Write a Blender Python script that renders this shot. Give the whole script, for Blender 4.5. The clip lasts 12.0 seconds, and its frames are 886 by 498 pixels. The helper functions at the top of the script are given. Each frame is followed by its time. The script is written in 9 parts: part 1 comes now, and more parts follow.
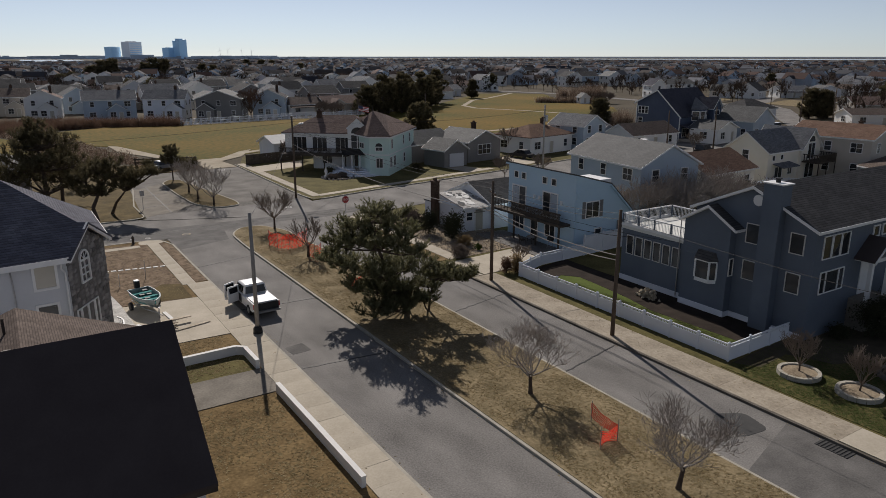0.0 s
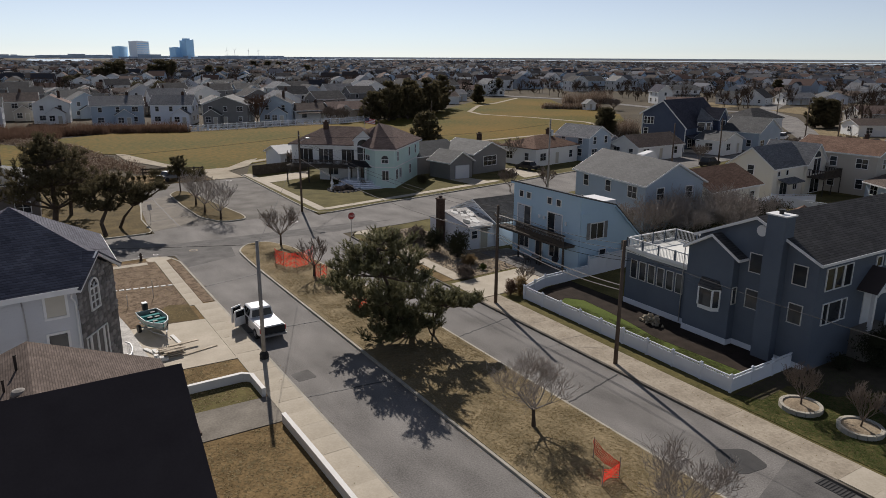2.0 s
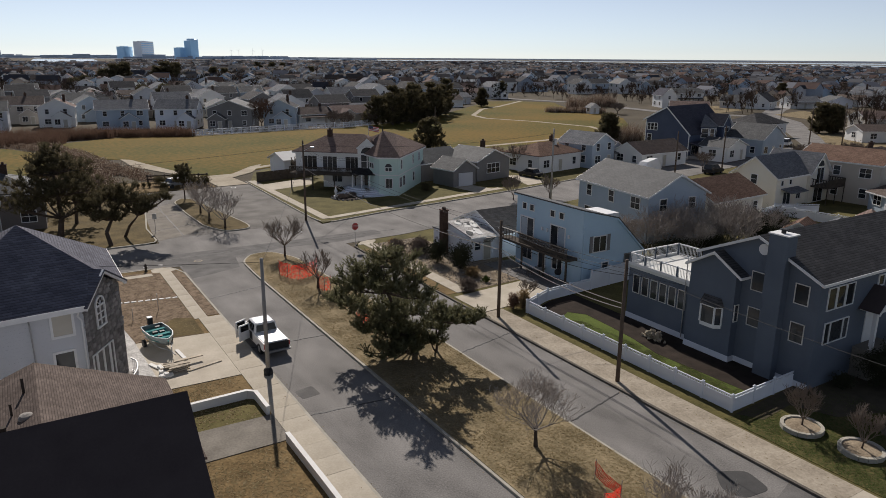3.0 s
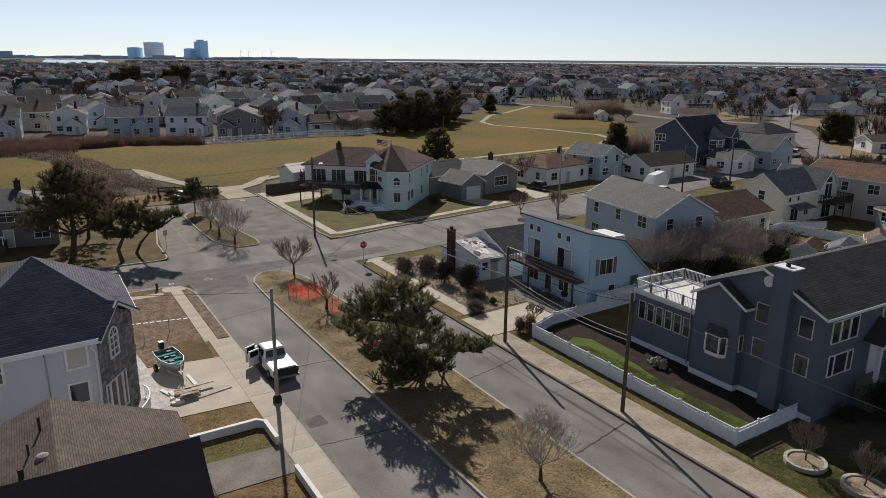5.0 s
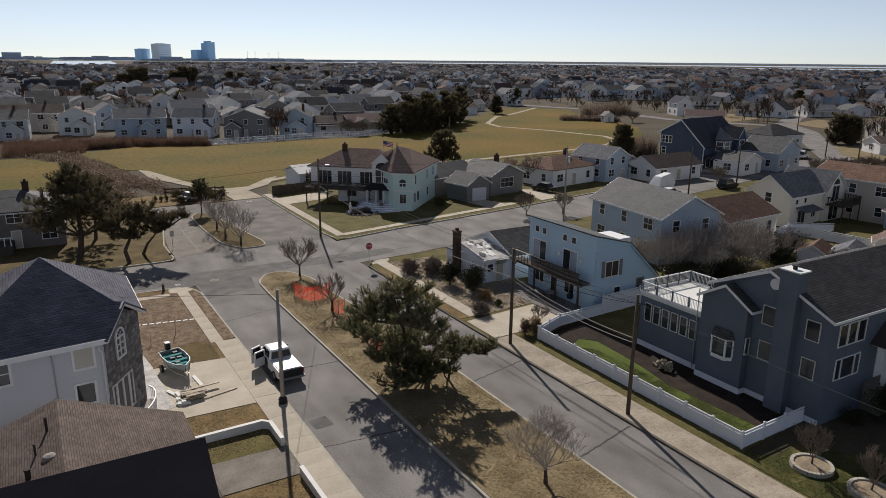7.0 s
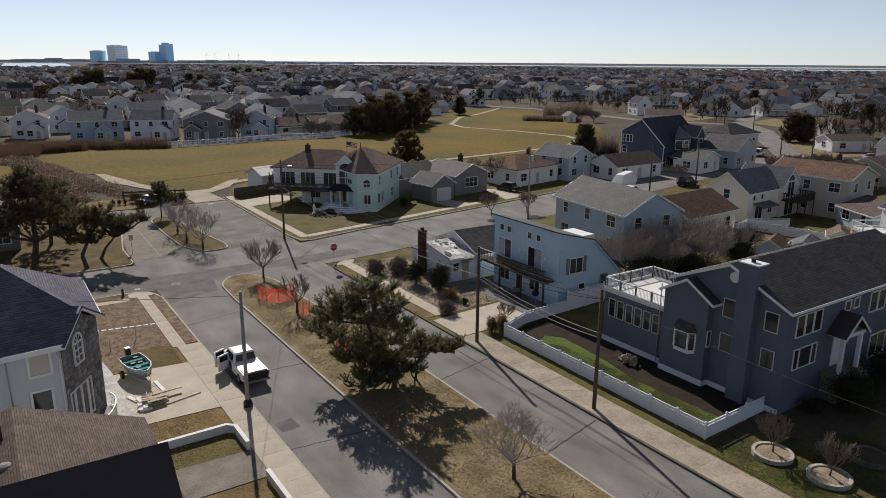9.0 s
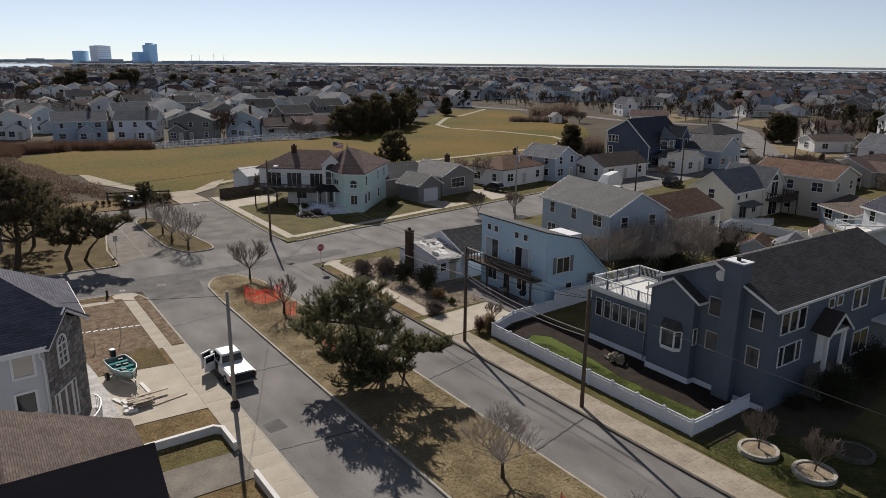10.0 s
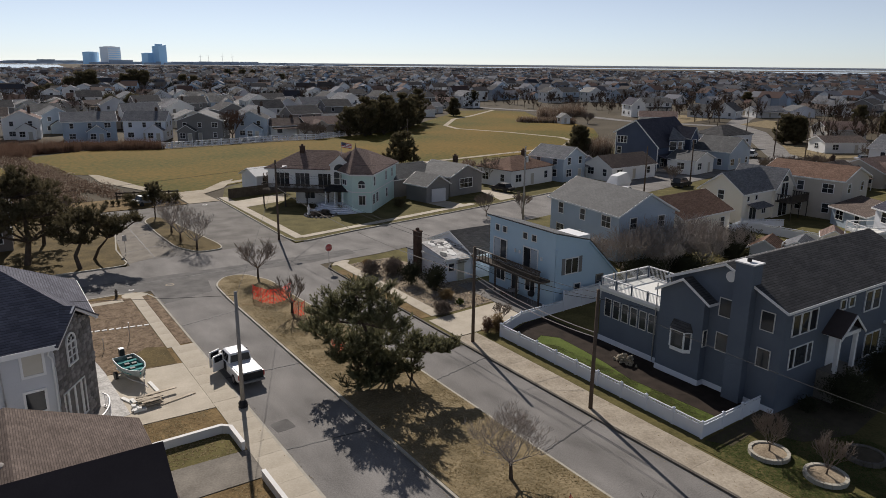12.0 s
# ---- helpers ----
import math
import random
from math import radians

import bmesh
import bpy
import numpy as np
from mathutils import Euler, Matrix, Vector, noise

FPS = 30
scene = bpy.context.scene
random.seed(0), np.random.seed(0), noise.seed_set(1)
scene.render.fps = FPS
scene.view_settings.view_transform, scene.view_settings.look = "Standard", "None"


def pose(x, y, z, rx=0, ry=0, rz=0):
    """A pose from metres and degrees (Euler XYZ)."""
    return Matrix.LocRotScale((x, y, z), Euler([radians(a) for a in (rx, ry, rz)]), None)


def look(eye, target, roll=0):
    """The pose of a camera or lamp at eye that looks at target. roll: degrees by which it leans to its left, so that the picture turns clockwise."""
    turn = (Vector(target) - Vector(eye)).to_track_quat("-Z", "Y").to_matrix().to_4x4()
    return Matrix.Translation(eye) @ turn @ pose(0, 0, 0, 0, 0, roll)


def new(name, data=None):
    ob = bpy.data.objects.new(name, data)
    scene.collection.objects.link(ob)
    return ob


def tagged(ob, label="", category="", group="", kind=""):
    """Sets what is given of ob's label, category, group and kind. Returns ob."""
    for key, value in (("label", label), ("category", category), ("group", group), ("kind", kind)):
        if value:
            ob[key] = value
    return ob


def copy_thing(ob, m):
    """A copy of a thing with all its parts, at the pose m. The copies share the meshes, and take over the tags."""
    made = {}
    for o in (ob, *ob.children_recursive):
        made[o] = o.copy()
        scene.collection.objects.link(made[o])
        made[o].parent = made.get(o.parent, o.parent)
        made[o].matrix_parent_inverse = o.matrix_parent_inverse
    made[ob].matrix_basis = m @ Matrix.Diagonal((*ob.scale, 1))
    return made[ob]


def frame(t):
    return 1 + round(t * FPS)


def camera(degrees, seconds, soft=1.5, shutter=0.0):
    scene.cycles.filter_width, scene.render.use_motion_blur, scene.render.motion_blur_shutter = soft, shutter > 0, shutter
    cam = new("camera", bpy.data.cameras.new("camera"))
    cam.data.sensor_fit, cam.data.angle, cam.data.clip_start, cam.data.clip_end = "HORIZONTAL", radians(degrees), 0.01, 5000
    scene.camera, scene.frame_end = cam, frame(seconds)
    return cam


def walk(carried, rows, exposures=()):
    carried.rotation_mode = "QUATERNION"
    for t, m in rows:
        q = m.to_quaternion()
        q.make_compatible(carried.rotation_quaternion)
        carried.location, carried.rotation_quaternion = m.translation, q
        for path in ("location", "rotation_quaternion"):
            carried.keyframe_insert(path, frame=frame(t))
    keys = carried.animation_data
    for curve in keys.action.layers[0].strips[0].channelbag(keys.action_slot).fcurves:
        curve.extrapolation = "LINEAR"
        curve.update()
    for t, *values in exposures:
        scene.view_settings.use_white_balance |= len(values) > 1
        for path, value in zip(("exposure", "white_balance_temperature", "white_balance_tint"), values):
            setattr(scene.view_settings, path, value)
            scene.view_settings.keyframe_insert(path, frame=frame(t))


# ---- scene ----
cam = camera(64.5, 12.0, soft=0.85)
PATH = [
    (0, (0.428, -0.322, 16.934), (1.462, 1.306, 16.402), 0.0),
    (0.5, (0.423, -0.326, 17.179), (1.454, 1.303, 16.647), 0.1),
    (1, (0.44, -0.274, 17.646), (1.468, 1.358, 17.114), 0.2),
    (1.5, (0.445, -0.271, 18.155), (1.47, 1.362, 17.624), 0.2),
    (2, (0.449, -0.257, 18.682), (1.471, 1.378, 18.152), 0.3),
    (2.5, (0.452, -0.223, 19.228), (1.47, 1.415, 18.698), 0.3),
    (3, (0.472, -0.22, 19.8), (1.486, 1.42, 19.271), 0.4),
    (5, (0.464, -0.26, 21.768), (1.46, 1.393, 21.241), 0.5),
    (5.5, (0.48, -0.262, 21.804), (1.471, 1.394, 21.279), 0.5),
    (6, (0.471, -0.286, 21.839), (1.456, 1.373, 21.314), 0.5),
    (6.5, (0.467, -0.279, 21.836), (1.449, 1.384, 21.312), 0.5),
    (8.5, (0.526, -0.283, 21.658), (1.542, 1.359, 21.138), 0.5),
    (9, (0.501, -0.267, 21.603), (1.567, 1.344, 21.084), 0.4),
    (9.5, (0.48, -0.259, 21.557), (1.579, 1.33, 21.039), 0.4),
    (10, (0.428, -0.245, 21.509), (1.526, 1.345, 20.993), 0.5),
    (10.5, (0.44, -0.222, 21.504), (1.533, 1.371, 20.989), 0.5),
    (11, (0.439, -0.211, 21.482), (1.528, 1.386, 20.967), 0.5),
    (11.5, (0.407, -0.171, 21.455), (1.492, 1.429, 20.94), 0.5),
    (12, (0.438, -0.122, 21.43), (1.519, 1.481, 20.916), 0.5),
]
walk(cam, [(t, look(eye, aim, roll)) for t, eye, aim, roll in PATH],
     exposures=[(0.0, -0.25, 6600, 13), (1.5, -0.1, 6600, 13), (3.0, 0.0, 6600, 13), (12.0, 0.0, 6600, 13)])

# ---- world and sun ----
SUN_ELEV, SUN_ROT = radians(35.5), radians(15.9)
world = bpy.data.worlds.new("sky")
scene.world = world
world.use_nodes = True
wn = world.node_tree.nodes
sky = wn.new("ShaderNodeTexSky")
sky.sky_type, sky.sun_disc = "NISHITA", False
sky.sun_elevation, sky.sun_rotation = SUN_ELEV, SUN_ROT
sky.air_density, sky.dust_density, sky.ozone_density = 0.6, 0.03, 4.0
pale = wn.new("ShaderNodeHueSaturation")
pale.inputs["Hue"].default_value, pale.inputs["Saturation"].default_value = 0.498, 0.58
world.node_tree.links.new(sky.outputs[0], pale.inputs["Color"])
world.node_tree.links.new(pale.outputs[0], wn["Background"].inputs[0])
wn["Background"].inputs[1].default_value = 0.084
sun = new("sun", bpy.data.lights.new("sun", "SUN"))
sun.data.energy, sun.data.angle, sun.data.color = 4.9, radians(0.53), (1.0, 0.95, 0.88)
toward = Vector((math.sin(SUN_ROT) * math.cos(SUN_ELEV), math.cos(SUN_ROT) * math.cos(SUN_ELEV), math.sin(SUN_ELEV)))
sun.matrix_world = look(toward * 200, (0, 0, 0))


# ---- materials ----
def material(name, c1, c2, scale=3.0, rough=0.85, bump=0.2, fine=40.0, metal=0.0, spread=0.0, courses=None, island=None, grain=0.5, stretch=None):
    """Two-scale noise between two colours. spread: brightness change from object to object.
    courses: (row height, kind) for lap siding ('lap'), shingles ('shingle') or bricks ('brick'). island: ramp of colours, one per mesh island."""
    m = bpy.data.materials.new(name)
    m.use_nodes = True
    nt = m.node_tree
    n, ln = nt.nodes, nt.links
    bsdf = n["Principled BSDF"]
    co = n.new("ShaderNodeTexCoord")
    big = n.new("ShaderNodeTexNoise")
    big.inputs["Scale"].default_value, big.inputs["Detail"].default_value = scale, 6
    small = n.new("ShaderNodeTexNoise")
    small.inputs["Scale"].default_value, small.inputs["Detail"].default_value = fine, 3
    for t in (big, small):
        ln.new(co.outputs["Object"], t.inputs["Vector"])
    if stretch:
        mapping = n.new("ShaderNodeMapping")
        mapping.inputs["Scale"].default_value = stretch
        ln.new(co.outputs["Object"], mapping.inputs["Vector"])
        ln.new(mapping.outputs[0], big.inputs["Vector"])
    avg = n.new("ShaderNodeMath")
    avg.operation = "MULTIPLY_ADD"
    ln.new(small.outputs[0], avg.inputs[0])
    avg.inputs[1].default_value = grain
    half = n.new("ShaderNodeMath")
    half.operation = "MULTIPLY_ADD"
    ln.new(big.outputs[0], half.inputs[0])
    half.inputs[1].default_value, half.inputs[2].default_value = 1.5, -0.25 - grain / 2
    ln.new(half.outputs[0], avg.inputs[2])
    mix = n.new("ShaderNodeMix")
    mix.data_type = "RGBA"
    mix.clamp_factor = True
    ln.new(avg.outputs[0], mix.inputs["Factor"])
    mix.inputs["A"].default_value, mix.inputs["B"].default_value = (*c1, 1), (*c2, 1)
    colour = mix.outputs["Result"]
    height = avg.outputs[0]
    if island:
        geo = n.new("ShaderNodeNewGeometry")
        ramp = n.new("ShaderNodeValToRGB")
        ramp.color_ramp.interpolation = "CONSTANT"
        el = ramp.color_ramp.elements
        while len(el) < len(island):
            el.new(0.5)
        for k, c in enumerate(island):
            el[k].position, el[k].color = k / len(island), (*c, 1)
        ln.new(geo.outputs["Random Per Island"], ramp.inputs[0])
        mul = n.new("ShaderNodeMix")
        mul.data_type, mul.blend_type = "RGBA", "MULTIPLY"
        mul.inputs["Factor"].default_value = 1.0
        ln.new(colour, mul.inputs["A"])
        ln.new(ramp.outputs[0], mul.inputs["B"])
        colour = mul.outputs["Result"]
    if spread:
        info = n.new("ShaderNodeObjectInfo")
        val = n.new("ShaderNodeMath")
        val.operation = "MULTIPLY_ADD"
        ln.new(info.outputs["Random"], val.inputs[0])
        val.inputs[1].default_value, val.inputs[2].default_value = spread, 1 - spread / 2
        hsv = n.new("ShaderNodeHueSaturation")
        ln.new(val.outputs[0], hsv.inputs["Value"])
        ln.new(colour, hsv.inputs["Color"])
        colour = hsv.outputs["Color"]
    if courses:
        row, kind = courses
        sep = n.new("ShaderNodeSeparateXYZ")
        ln.new(co.outputs["Object"], sep.inputs[0])
        if kind == "lap":
            mod = n.new("ShaderNodeMath")
            mod.operation = "FRACT"
            div = n.new("ShaderNodeMath")
            div.operation = "DIVIDE"
            ln.new(sep.outputs[2], div.inputs[0])
            div.inputs[1].default_value = row
            ln.new(div.outputs[0], mod.inputs[0])
            inv = n.new("ShaderNodeMath")
            inv.operation = "MULTIPLY_ADD"
            ln.new(mod.outputs[0], inv.inputs[0])
            inv.inputs[1].default_value, inv.inputs[2].default_value = -1, 1
            height = inv.outputs[0]
        else:
            br = n.new("ShaderNodeTexBrick")
            if kind == "shingle":
                ln.new(co.outputs["UV"], br.inputs["Vector"])
            else:
                add = n.new("ShaderNodeMath")
                ln.new(sep.outputs[0], add.inputs[0])
                ln.new(sep.outputs[1], add.inputs[1])
                vec = n.new("ShaderNodeCombineXYZ")
                ln.new(add.outputs[0], vec.inputs[0])
                ln.new(sep.outputs[2], vec.inputs[1])
                ln.new(vec.outputs[0], br.inputs["Vector"])
            br.inputs["Scale"].default_value = 1.0
            br.inputs["Brick Width"].default_value, br.inputs["Row Height"].default_value = row * (2.4 if kind == "shingle" else 2.2), row
            br.inputs["Mortar Size"].default_value = row * (0.02 if kind == "shingle" else 0.11)
            br.inputs["Color1"].default_value, br.inputs["Color2"].default_value = (0.8, 0.8, 0.8, 1), (1.24, 1.24, 1.24, 1)
            br.inputs["Mortar"].default_value = (0.55, 0.55, 0.55, 1)
            mul = n.new("ShaderNodeMix")
            mul.data_type, mul.blend_type = "RGBA", "MULTIPLY"
            mul.inputs["Factor"].default_value = 0.9
            ln.new(colour, mul.inputs["A"])
            ln.new(br.outputs["Color"], mul.inputs["B"])
            colour = mul.outputs["Result"]
            inv = n.new("ShaderNodeMath")
            inv.operation = "SUBTRACT"
            inv.inputs[0].default_value = 1.0
            ln.new(br.outputs["Fac"], inv.inputs[1])
            height = inv.outputs[0]
            if kind == "shingle":
                uvw = n.new("ShaderNodeSeparateXYZ")
                ln.new(co.outputs["UV"], uvw.inputs[0])
                div = n.new("ShaderNodeMath")
                div.operation = "DIVIDE"
                ln.new(uvw.outputs[1], div.inputs[0])
                div.inputs[1].default_value = row
                mod = n.new("ShaderNodeMath")
                mod.operation = "FRACT"
                ln.new(div.outputs[0], mod.inputs[0])
                # shadow line under each course, multiplied into the shingle colour
                lap = n.new("ShaderNodeValToRGB")
                lap.color_ramp.elements[0].position, lap.color_ramp.elements[0].color = 0.14, (0.5, 0.5, 0.5, 1)
                lap.color_ramp.elements[1].position, lap.color_ramp.elements[1].color = 0.3, (1, 1, 1, 1)
                ln.new(mod.outputs[0], lap.inputs[0])
                edge = n.new("ShaderNodeMix")
                edge.data_type, edge.blend_type = "RGBA", "MULTIPLY"
                edge.inputs["Factor"].default_value = 0.9
                ln.new(colour, edge.inputs["A"])
                ln.new(lap.outputs[0], edge.inputs["B"])
                colour, height = edge.outputs["Result"], mod.outputs[0]
    ln.new(colour, bsdf.inputs["Base Color"])
    if bump:
        b = n.new("ShaderNodeBump")
        b.inputs["Strength"].default_value, b.inputs["Distance"].default_value = bump, 0.03
        ln.new(height, b.inputs["Height"])
        ln.new(b.outputs[0], bsdf.inputs["Normal"])
    bsdf.inputs["Roughness"].default_value, bsdf.inputs["Metallic"].default_value = rough, metal
    bsdf.inputs["Specular IOR Level"].default_value = 0.08 if rough >= 0.85 else 0.3 if rough > 0.5 else 0.5
    return m


M = {}
for name, args in {
    "asphalt": dict(c1=(0.105, 0.1, 0.094), c2=(0.276, 0.262, 0.246), scale=0.45, fine=12, rough=0.9, bump=0.4, grain=1.2, stretch=(1.0, 0.5, 1.0)),
    "asphalt_dark": dict(c1=(0.08, 0.077, 0.074), c2=(0.185, 0.177, 0.168), scale=0.8, grain=0.9, fine=12, rough=0.9, bump=0.3),
    "asphalt_old": dict(c1=(0.09, 0.084, 0.076), c2=(0.235, 0.22, 0.2), scale=0.4, grain=1.1, fine=10, rough=0.9, bump=0.4),
    "tar": dict(c1=(0.03, 0.03, 0.03), c2=(0.06, 0.058, 0.056), scale=2, fine=30, rough=0.7, bump=0.2),
    "concrete": dict(c1=(0.34, 0.3, 0.235), c2=(0.52, 0.465, 0.38), scale=0.6, fine=10, grain=0.7, rough=0.86, bump=0.15, spread=0.1),
    "concrete_old": dict(c1=(0.22, 0.185, 0.14), c2=(0.45, 0.395, 0.315), scale=0.7, fine=7, grain=1.1, rough=0.9, bump=0.2, spread=0.1),
    "slate_trim": dict(c1=(0.55, 0.53, 0.5), c2=(0.66, 0.64, 0.61), scale=2, rough=0.6, bump=0.0),
    # kerb concrete darkened in its colour to stand for shade
    "kerb_dark": dict(c1=(0.07, 0.062, 0.052), c2=(0.19, 0.17, 0.145), scale=1.2, fine=16, rough=0.9, bump=0.3),
    "concrete_gray": dict(c1=(0.13, 0.116, 0.098), c2=(0.26, 0.236, 0.2), scale=0.8, fine=9, grain=1.1, rough=0.9, bump=0.2),
    "kerb": dict(c1=(0.3, 0.28, 0.23), c2=(0.46, 0.43, 0.37), scale=1.2, fine=16, rough=0.9, bump=0.2),
    "whitewash": dict(c1=(0.62, 0.61, 0.58), c2=(0.74, 0.73, 0.7), scale=1.2, fine=16, rough=0.8, bump=0.15),
    "grass_dry": dict(c1=(0.085, 0.055, 0.024), c2=(0.25, 0.175, 0.085), scale=0.8, grain=1.2, fine=7, rough=0.95, bump=0.8),
    "grass_mix": dict(c1=(0.1, 0.08, 0.042), c2=(0.3, 0.235, 0.14), scale=0.6, grain=1.2, fine=6, rough=0.95, bump=0.8),
    "grass_green": dict(c1=(0.045, 0.066, 0.014), c2=(0.118, 0.15, 0.036), scale=0.6, grain=0.9, fine=7, rough=0.95, bump=0.6),
    "grass_under": dict(c1=(0.052, 0.04, 0.018), c2=(0.165, 0.122, 0.056), scale=0.5, grain=1.1, fine=6, rough=0.95, bump=0.6),
    "grass_lawn": dict(c1=(0.06, 0.055, 0.02), c2=(0.16, 0.135, 0.055), scale=0.5, grain=1.0, fine=6, rough=0.95, bump=0.6),
    "field": dict(c1=(0.038, 0.06, 0.009), c2=(0.2, 0.116, 0.023), scale=0.03, grain=1.3, fine=1.1, rough=0.95, bump=0.5),
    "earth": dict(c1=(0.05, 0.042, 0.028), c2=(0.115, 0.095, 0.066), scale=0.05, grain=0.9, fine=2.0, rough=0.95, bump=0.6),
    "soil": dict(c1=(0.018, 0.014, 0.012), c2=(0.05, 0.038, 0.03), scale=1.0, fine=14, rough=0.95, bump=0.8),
    "mulch": dict(c1=(0.07, 0.048, 0.03), c2=(0.27, 0.2, 0.138), scale=1.6, grain=1.5, fine=6, rough=0.95, bump=1.0),
    "gravel": dict(c1=(0.13, 0.1, 0.07), c2=(0.38, 0.31, 0.22), scale=0.9, grain=1.2, fine=9, rough=0.95, bump=1.0),
    "chips": dict(c1=(0.3, 0.29, 0.27), c2=(0.62, 0.6, 0.57), scale=1.5, grain=1.6, fine=7, rough=0.95, bump=1.0),
    "sand": dict(c1=(0.27, 0.23, 0.17), c2=(0.44, 0.385, 0.3), scale=0.3, fine=4, grain=0.9, rough=0.95, bump=0.4),
    "water": dict(c1=(0.2, 0.25, 0.3), c2=(0.3, 0.35, 0.39), scale=0.01, fine=0.1, rough=0.15, bump=0.0),
    "white_lap": dict(c1=(0.7, 0.7, 0.68), c2=(0.8, 0.8, 0.78), scale=0.4, courses=(0.18, "lap"), bump=0.5, rough=0.6),
    "mint_lap": dict(c1=(0.5, 0.66, 0.61), c2=(0.6, 0.74, 0.69), scale=0.4, courses=(0.18, "lap"), bump=0.5, rough=0.6),
    "gray_lap": dict(c1=(0.52, 0.53, 0.55), c2=(0.6, 0.61, 0.63), scale=0.4, courses=(0.2, "lap"), bump=0.5, rough=0.6),
    "midgray_lap": dict(c1=(0.165, 0.16, 0.155), c2=(0.225, 0.218, 0.21), scale=0.4, courses=(0.2, "lap"), bump=0.5, rough=0.65),
    "brown_lap": dict(c1=(0.13, 0.112, 0.1), c2=(0.18, 0.155, 0.14), scale=0.4, courses=(0.2, "lap"), bump=0.5, rough=0.65),
    "blue_lap": dict(c1=(0.4, 0.55, 0.66), c2=(0.47, 0.62, 0.73), scale=0.4, courses=(0.2, "lap"), bump=0.4, rough=0.65),
    "paleblue_lap": dict(c1=(0.34, 0.41, 0.48), c2=(0.43, 0.5, 0.57), scale=0.4, courses=(0.2, "lap"), bump=0.4, rough=0.65),
    "slate_lap": dict(c1=(0.084, 0.104, 0.134), c2=(0.124, 0.148, 0.182), scale=0.5, courses=(0.16, "lap"), bump=0.5, rough=0.65),
    "navy_lap": dict(c1=(0.05, 0.068, 0.112), c2=(0.078, 0.098, 0.15), scale=0.5, courses=(0.2, "lap"), bump=0.4, rough=0.6),
    "cream_lap": dict(c1=(0.7, 0.66, 0.57), c2=(0.79, 0.75, 0.66), scale=0.4, courses=(0.2, "lap"), bump=0.4, rough=0.65),
    "tan_lap": dict(c1=(0.44, 0.4, 0.345), c2=(0.53, 0.485, 0.425), scale=0.4, courses=(0.2, "lap"), bump=0.4, rough=0.65),
    "roof_gray": dict(c1=(0.052, 0.054, 0.056), c2=(0.1, 0.103, 0.104), scale=0.6, grain=0.8, courses=(0.15, "shingle"), bump=0.6, rough=0.8),
    "roof_slate": dict(c1=(0.078, 0.078, 0.098), c2=(0.15, 0.15, 0.175), scale=0.6, grain=0.9, courses=(0.19, "shingle"), bump=0.8, rough=0.9),
    "roof_worn": dict(c1=(0.24, 0.22, 0.2), c2=(0.62, 0.61, 0.59), scale=0.9, fine=6, grain=1.2, rough=0.9, bump=0.4),
    "roof_light": dict(c1=(0.12, 0.125, 0.135), c2=(0.19, 0.196, 0.208), scale=0.6, grain=0.8, courses=(0.15, "shingle"), bump=0.6, rough=0.85),
    "roof_dark": dict(c1=(0.05, 0.05, 0.053), c2=(0.095, 0.092, 0.09), scale=0.7, courses=(0.2, "shingle"), bump=0.7, rough=0.9),
    "roof_navy": dict(c1=(0.045, 0.045, 0.06), c2=(0.085, 0.085, 0.105), scale=0.7, courses=(0.15, "shingle"), bump=0.7, rough=0.9),
    "roof_brown": dict(c1=(0.095, 0.074, 0.063), c2=(0.165, 0.13, 0.112), scale=0.9, grain=1.1, courses=(0.11, "shingle"), bump=0.6, rough=0.9),
    "roof_mauve": dict(c1=(0.15, 0.105, 0.09), c2=(0.21, 0.155, 0.135), scale=0.7, courses=(0.15, "shingle"), bump=0.6, rough=0.9),
    "roof_rust": dict(c1=(0.13, 0.078, 0.056), c2=(0.21, 0.135, 0.1), scale=0.7, grain=0.8, courses=(0.15, "shingle"), bump=0.6, rough=0.9),
    "roof_near": dict(c1=(0.056, 0.045, 0.044), c2=(0.08, 0.066, 0.064), scale=0.7, fine=12, bump=0.3, rough=0.9),
    "trim": dict(c1=(0.68, 0.68, 0.67), c2=(0.78, 0.78, 0.77), scale=1.5, rough=0.5, bump=0.05),
    "vinyl": dict(c1=(0.66, 0.69, 0.74), c2=(0.74, 0.77, 0.82), scale=0.8, rough=0.45, bump=0.03),
    "glass": dict(c1=(0.014, 0.016, 0.019), c2=(0.055, 0.06, 0.066), scale=0.7, fine=2, rough=0.06, bump=0.0, spread=1.2),
    "car_glass": dict(c1=(0.01, 0.011, 0.012), c2=(0.02, 0.021, 0.023), scale=0.7, fine=2, rough=0.12, bump=0.0),
    "blind": dict(c1=(0.42, 0.39, 0.32), c2=(0.5, 0.47, 0.4), scale=0.5, fine=3, rough=0.3, bump=0.0),
    "wood_pole": dict(c1=(0.07, 0.052, 0.04), c2=(0.15, 0.115, 0.09), scale=1.5, fine=22, rough=0.9, bump=0.5),
    "wood_gray": dict(c1=(0.24, 0.22, 0.2), c2=(0.38, 0.36, 0.33), scale=1.5, fine=18, rough=0.9, bump=0.4),
    "wood_dark": dict(c1=(0.05, 0.042, 0.036), c2=(0.1, 0.085, 0.07), scale=1.5, fine=18, rough=0.9, bump=0.4),
    "lumber": dict(c1=(0.26, 0.22, 0.165), c2=(0.54, 0.47, 0.38), scale=2, fine=14, rough=0.85, bump=0.2, spread=0.7),
    "bark": dict(c1=(0.055, 0.042, 0.032), c2=(0.11, 0.085, 0.068), scale=3, fine=25, rough=0.95, bump=0.7),
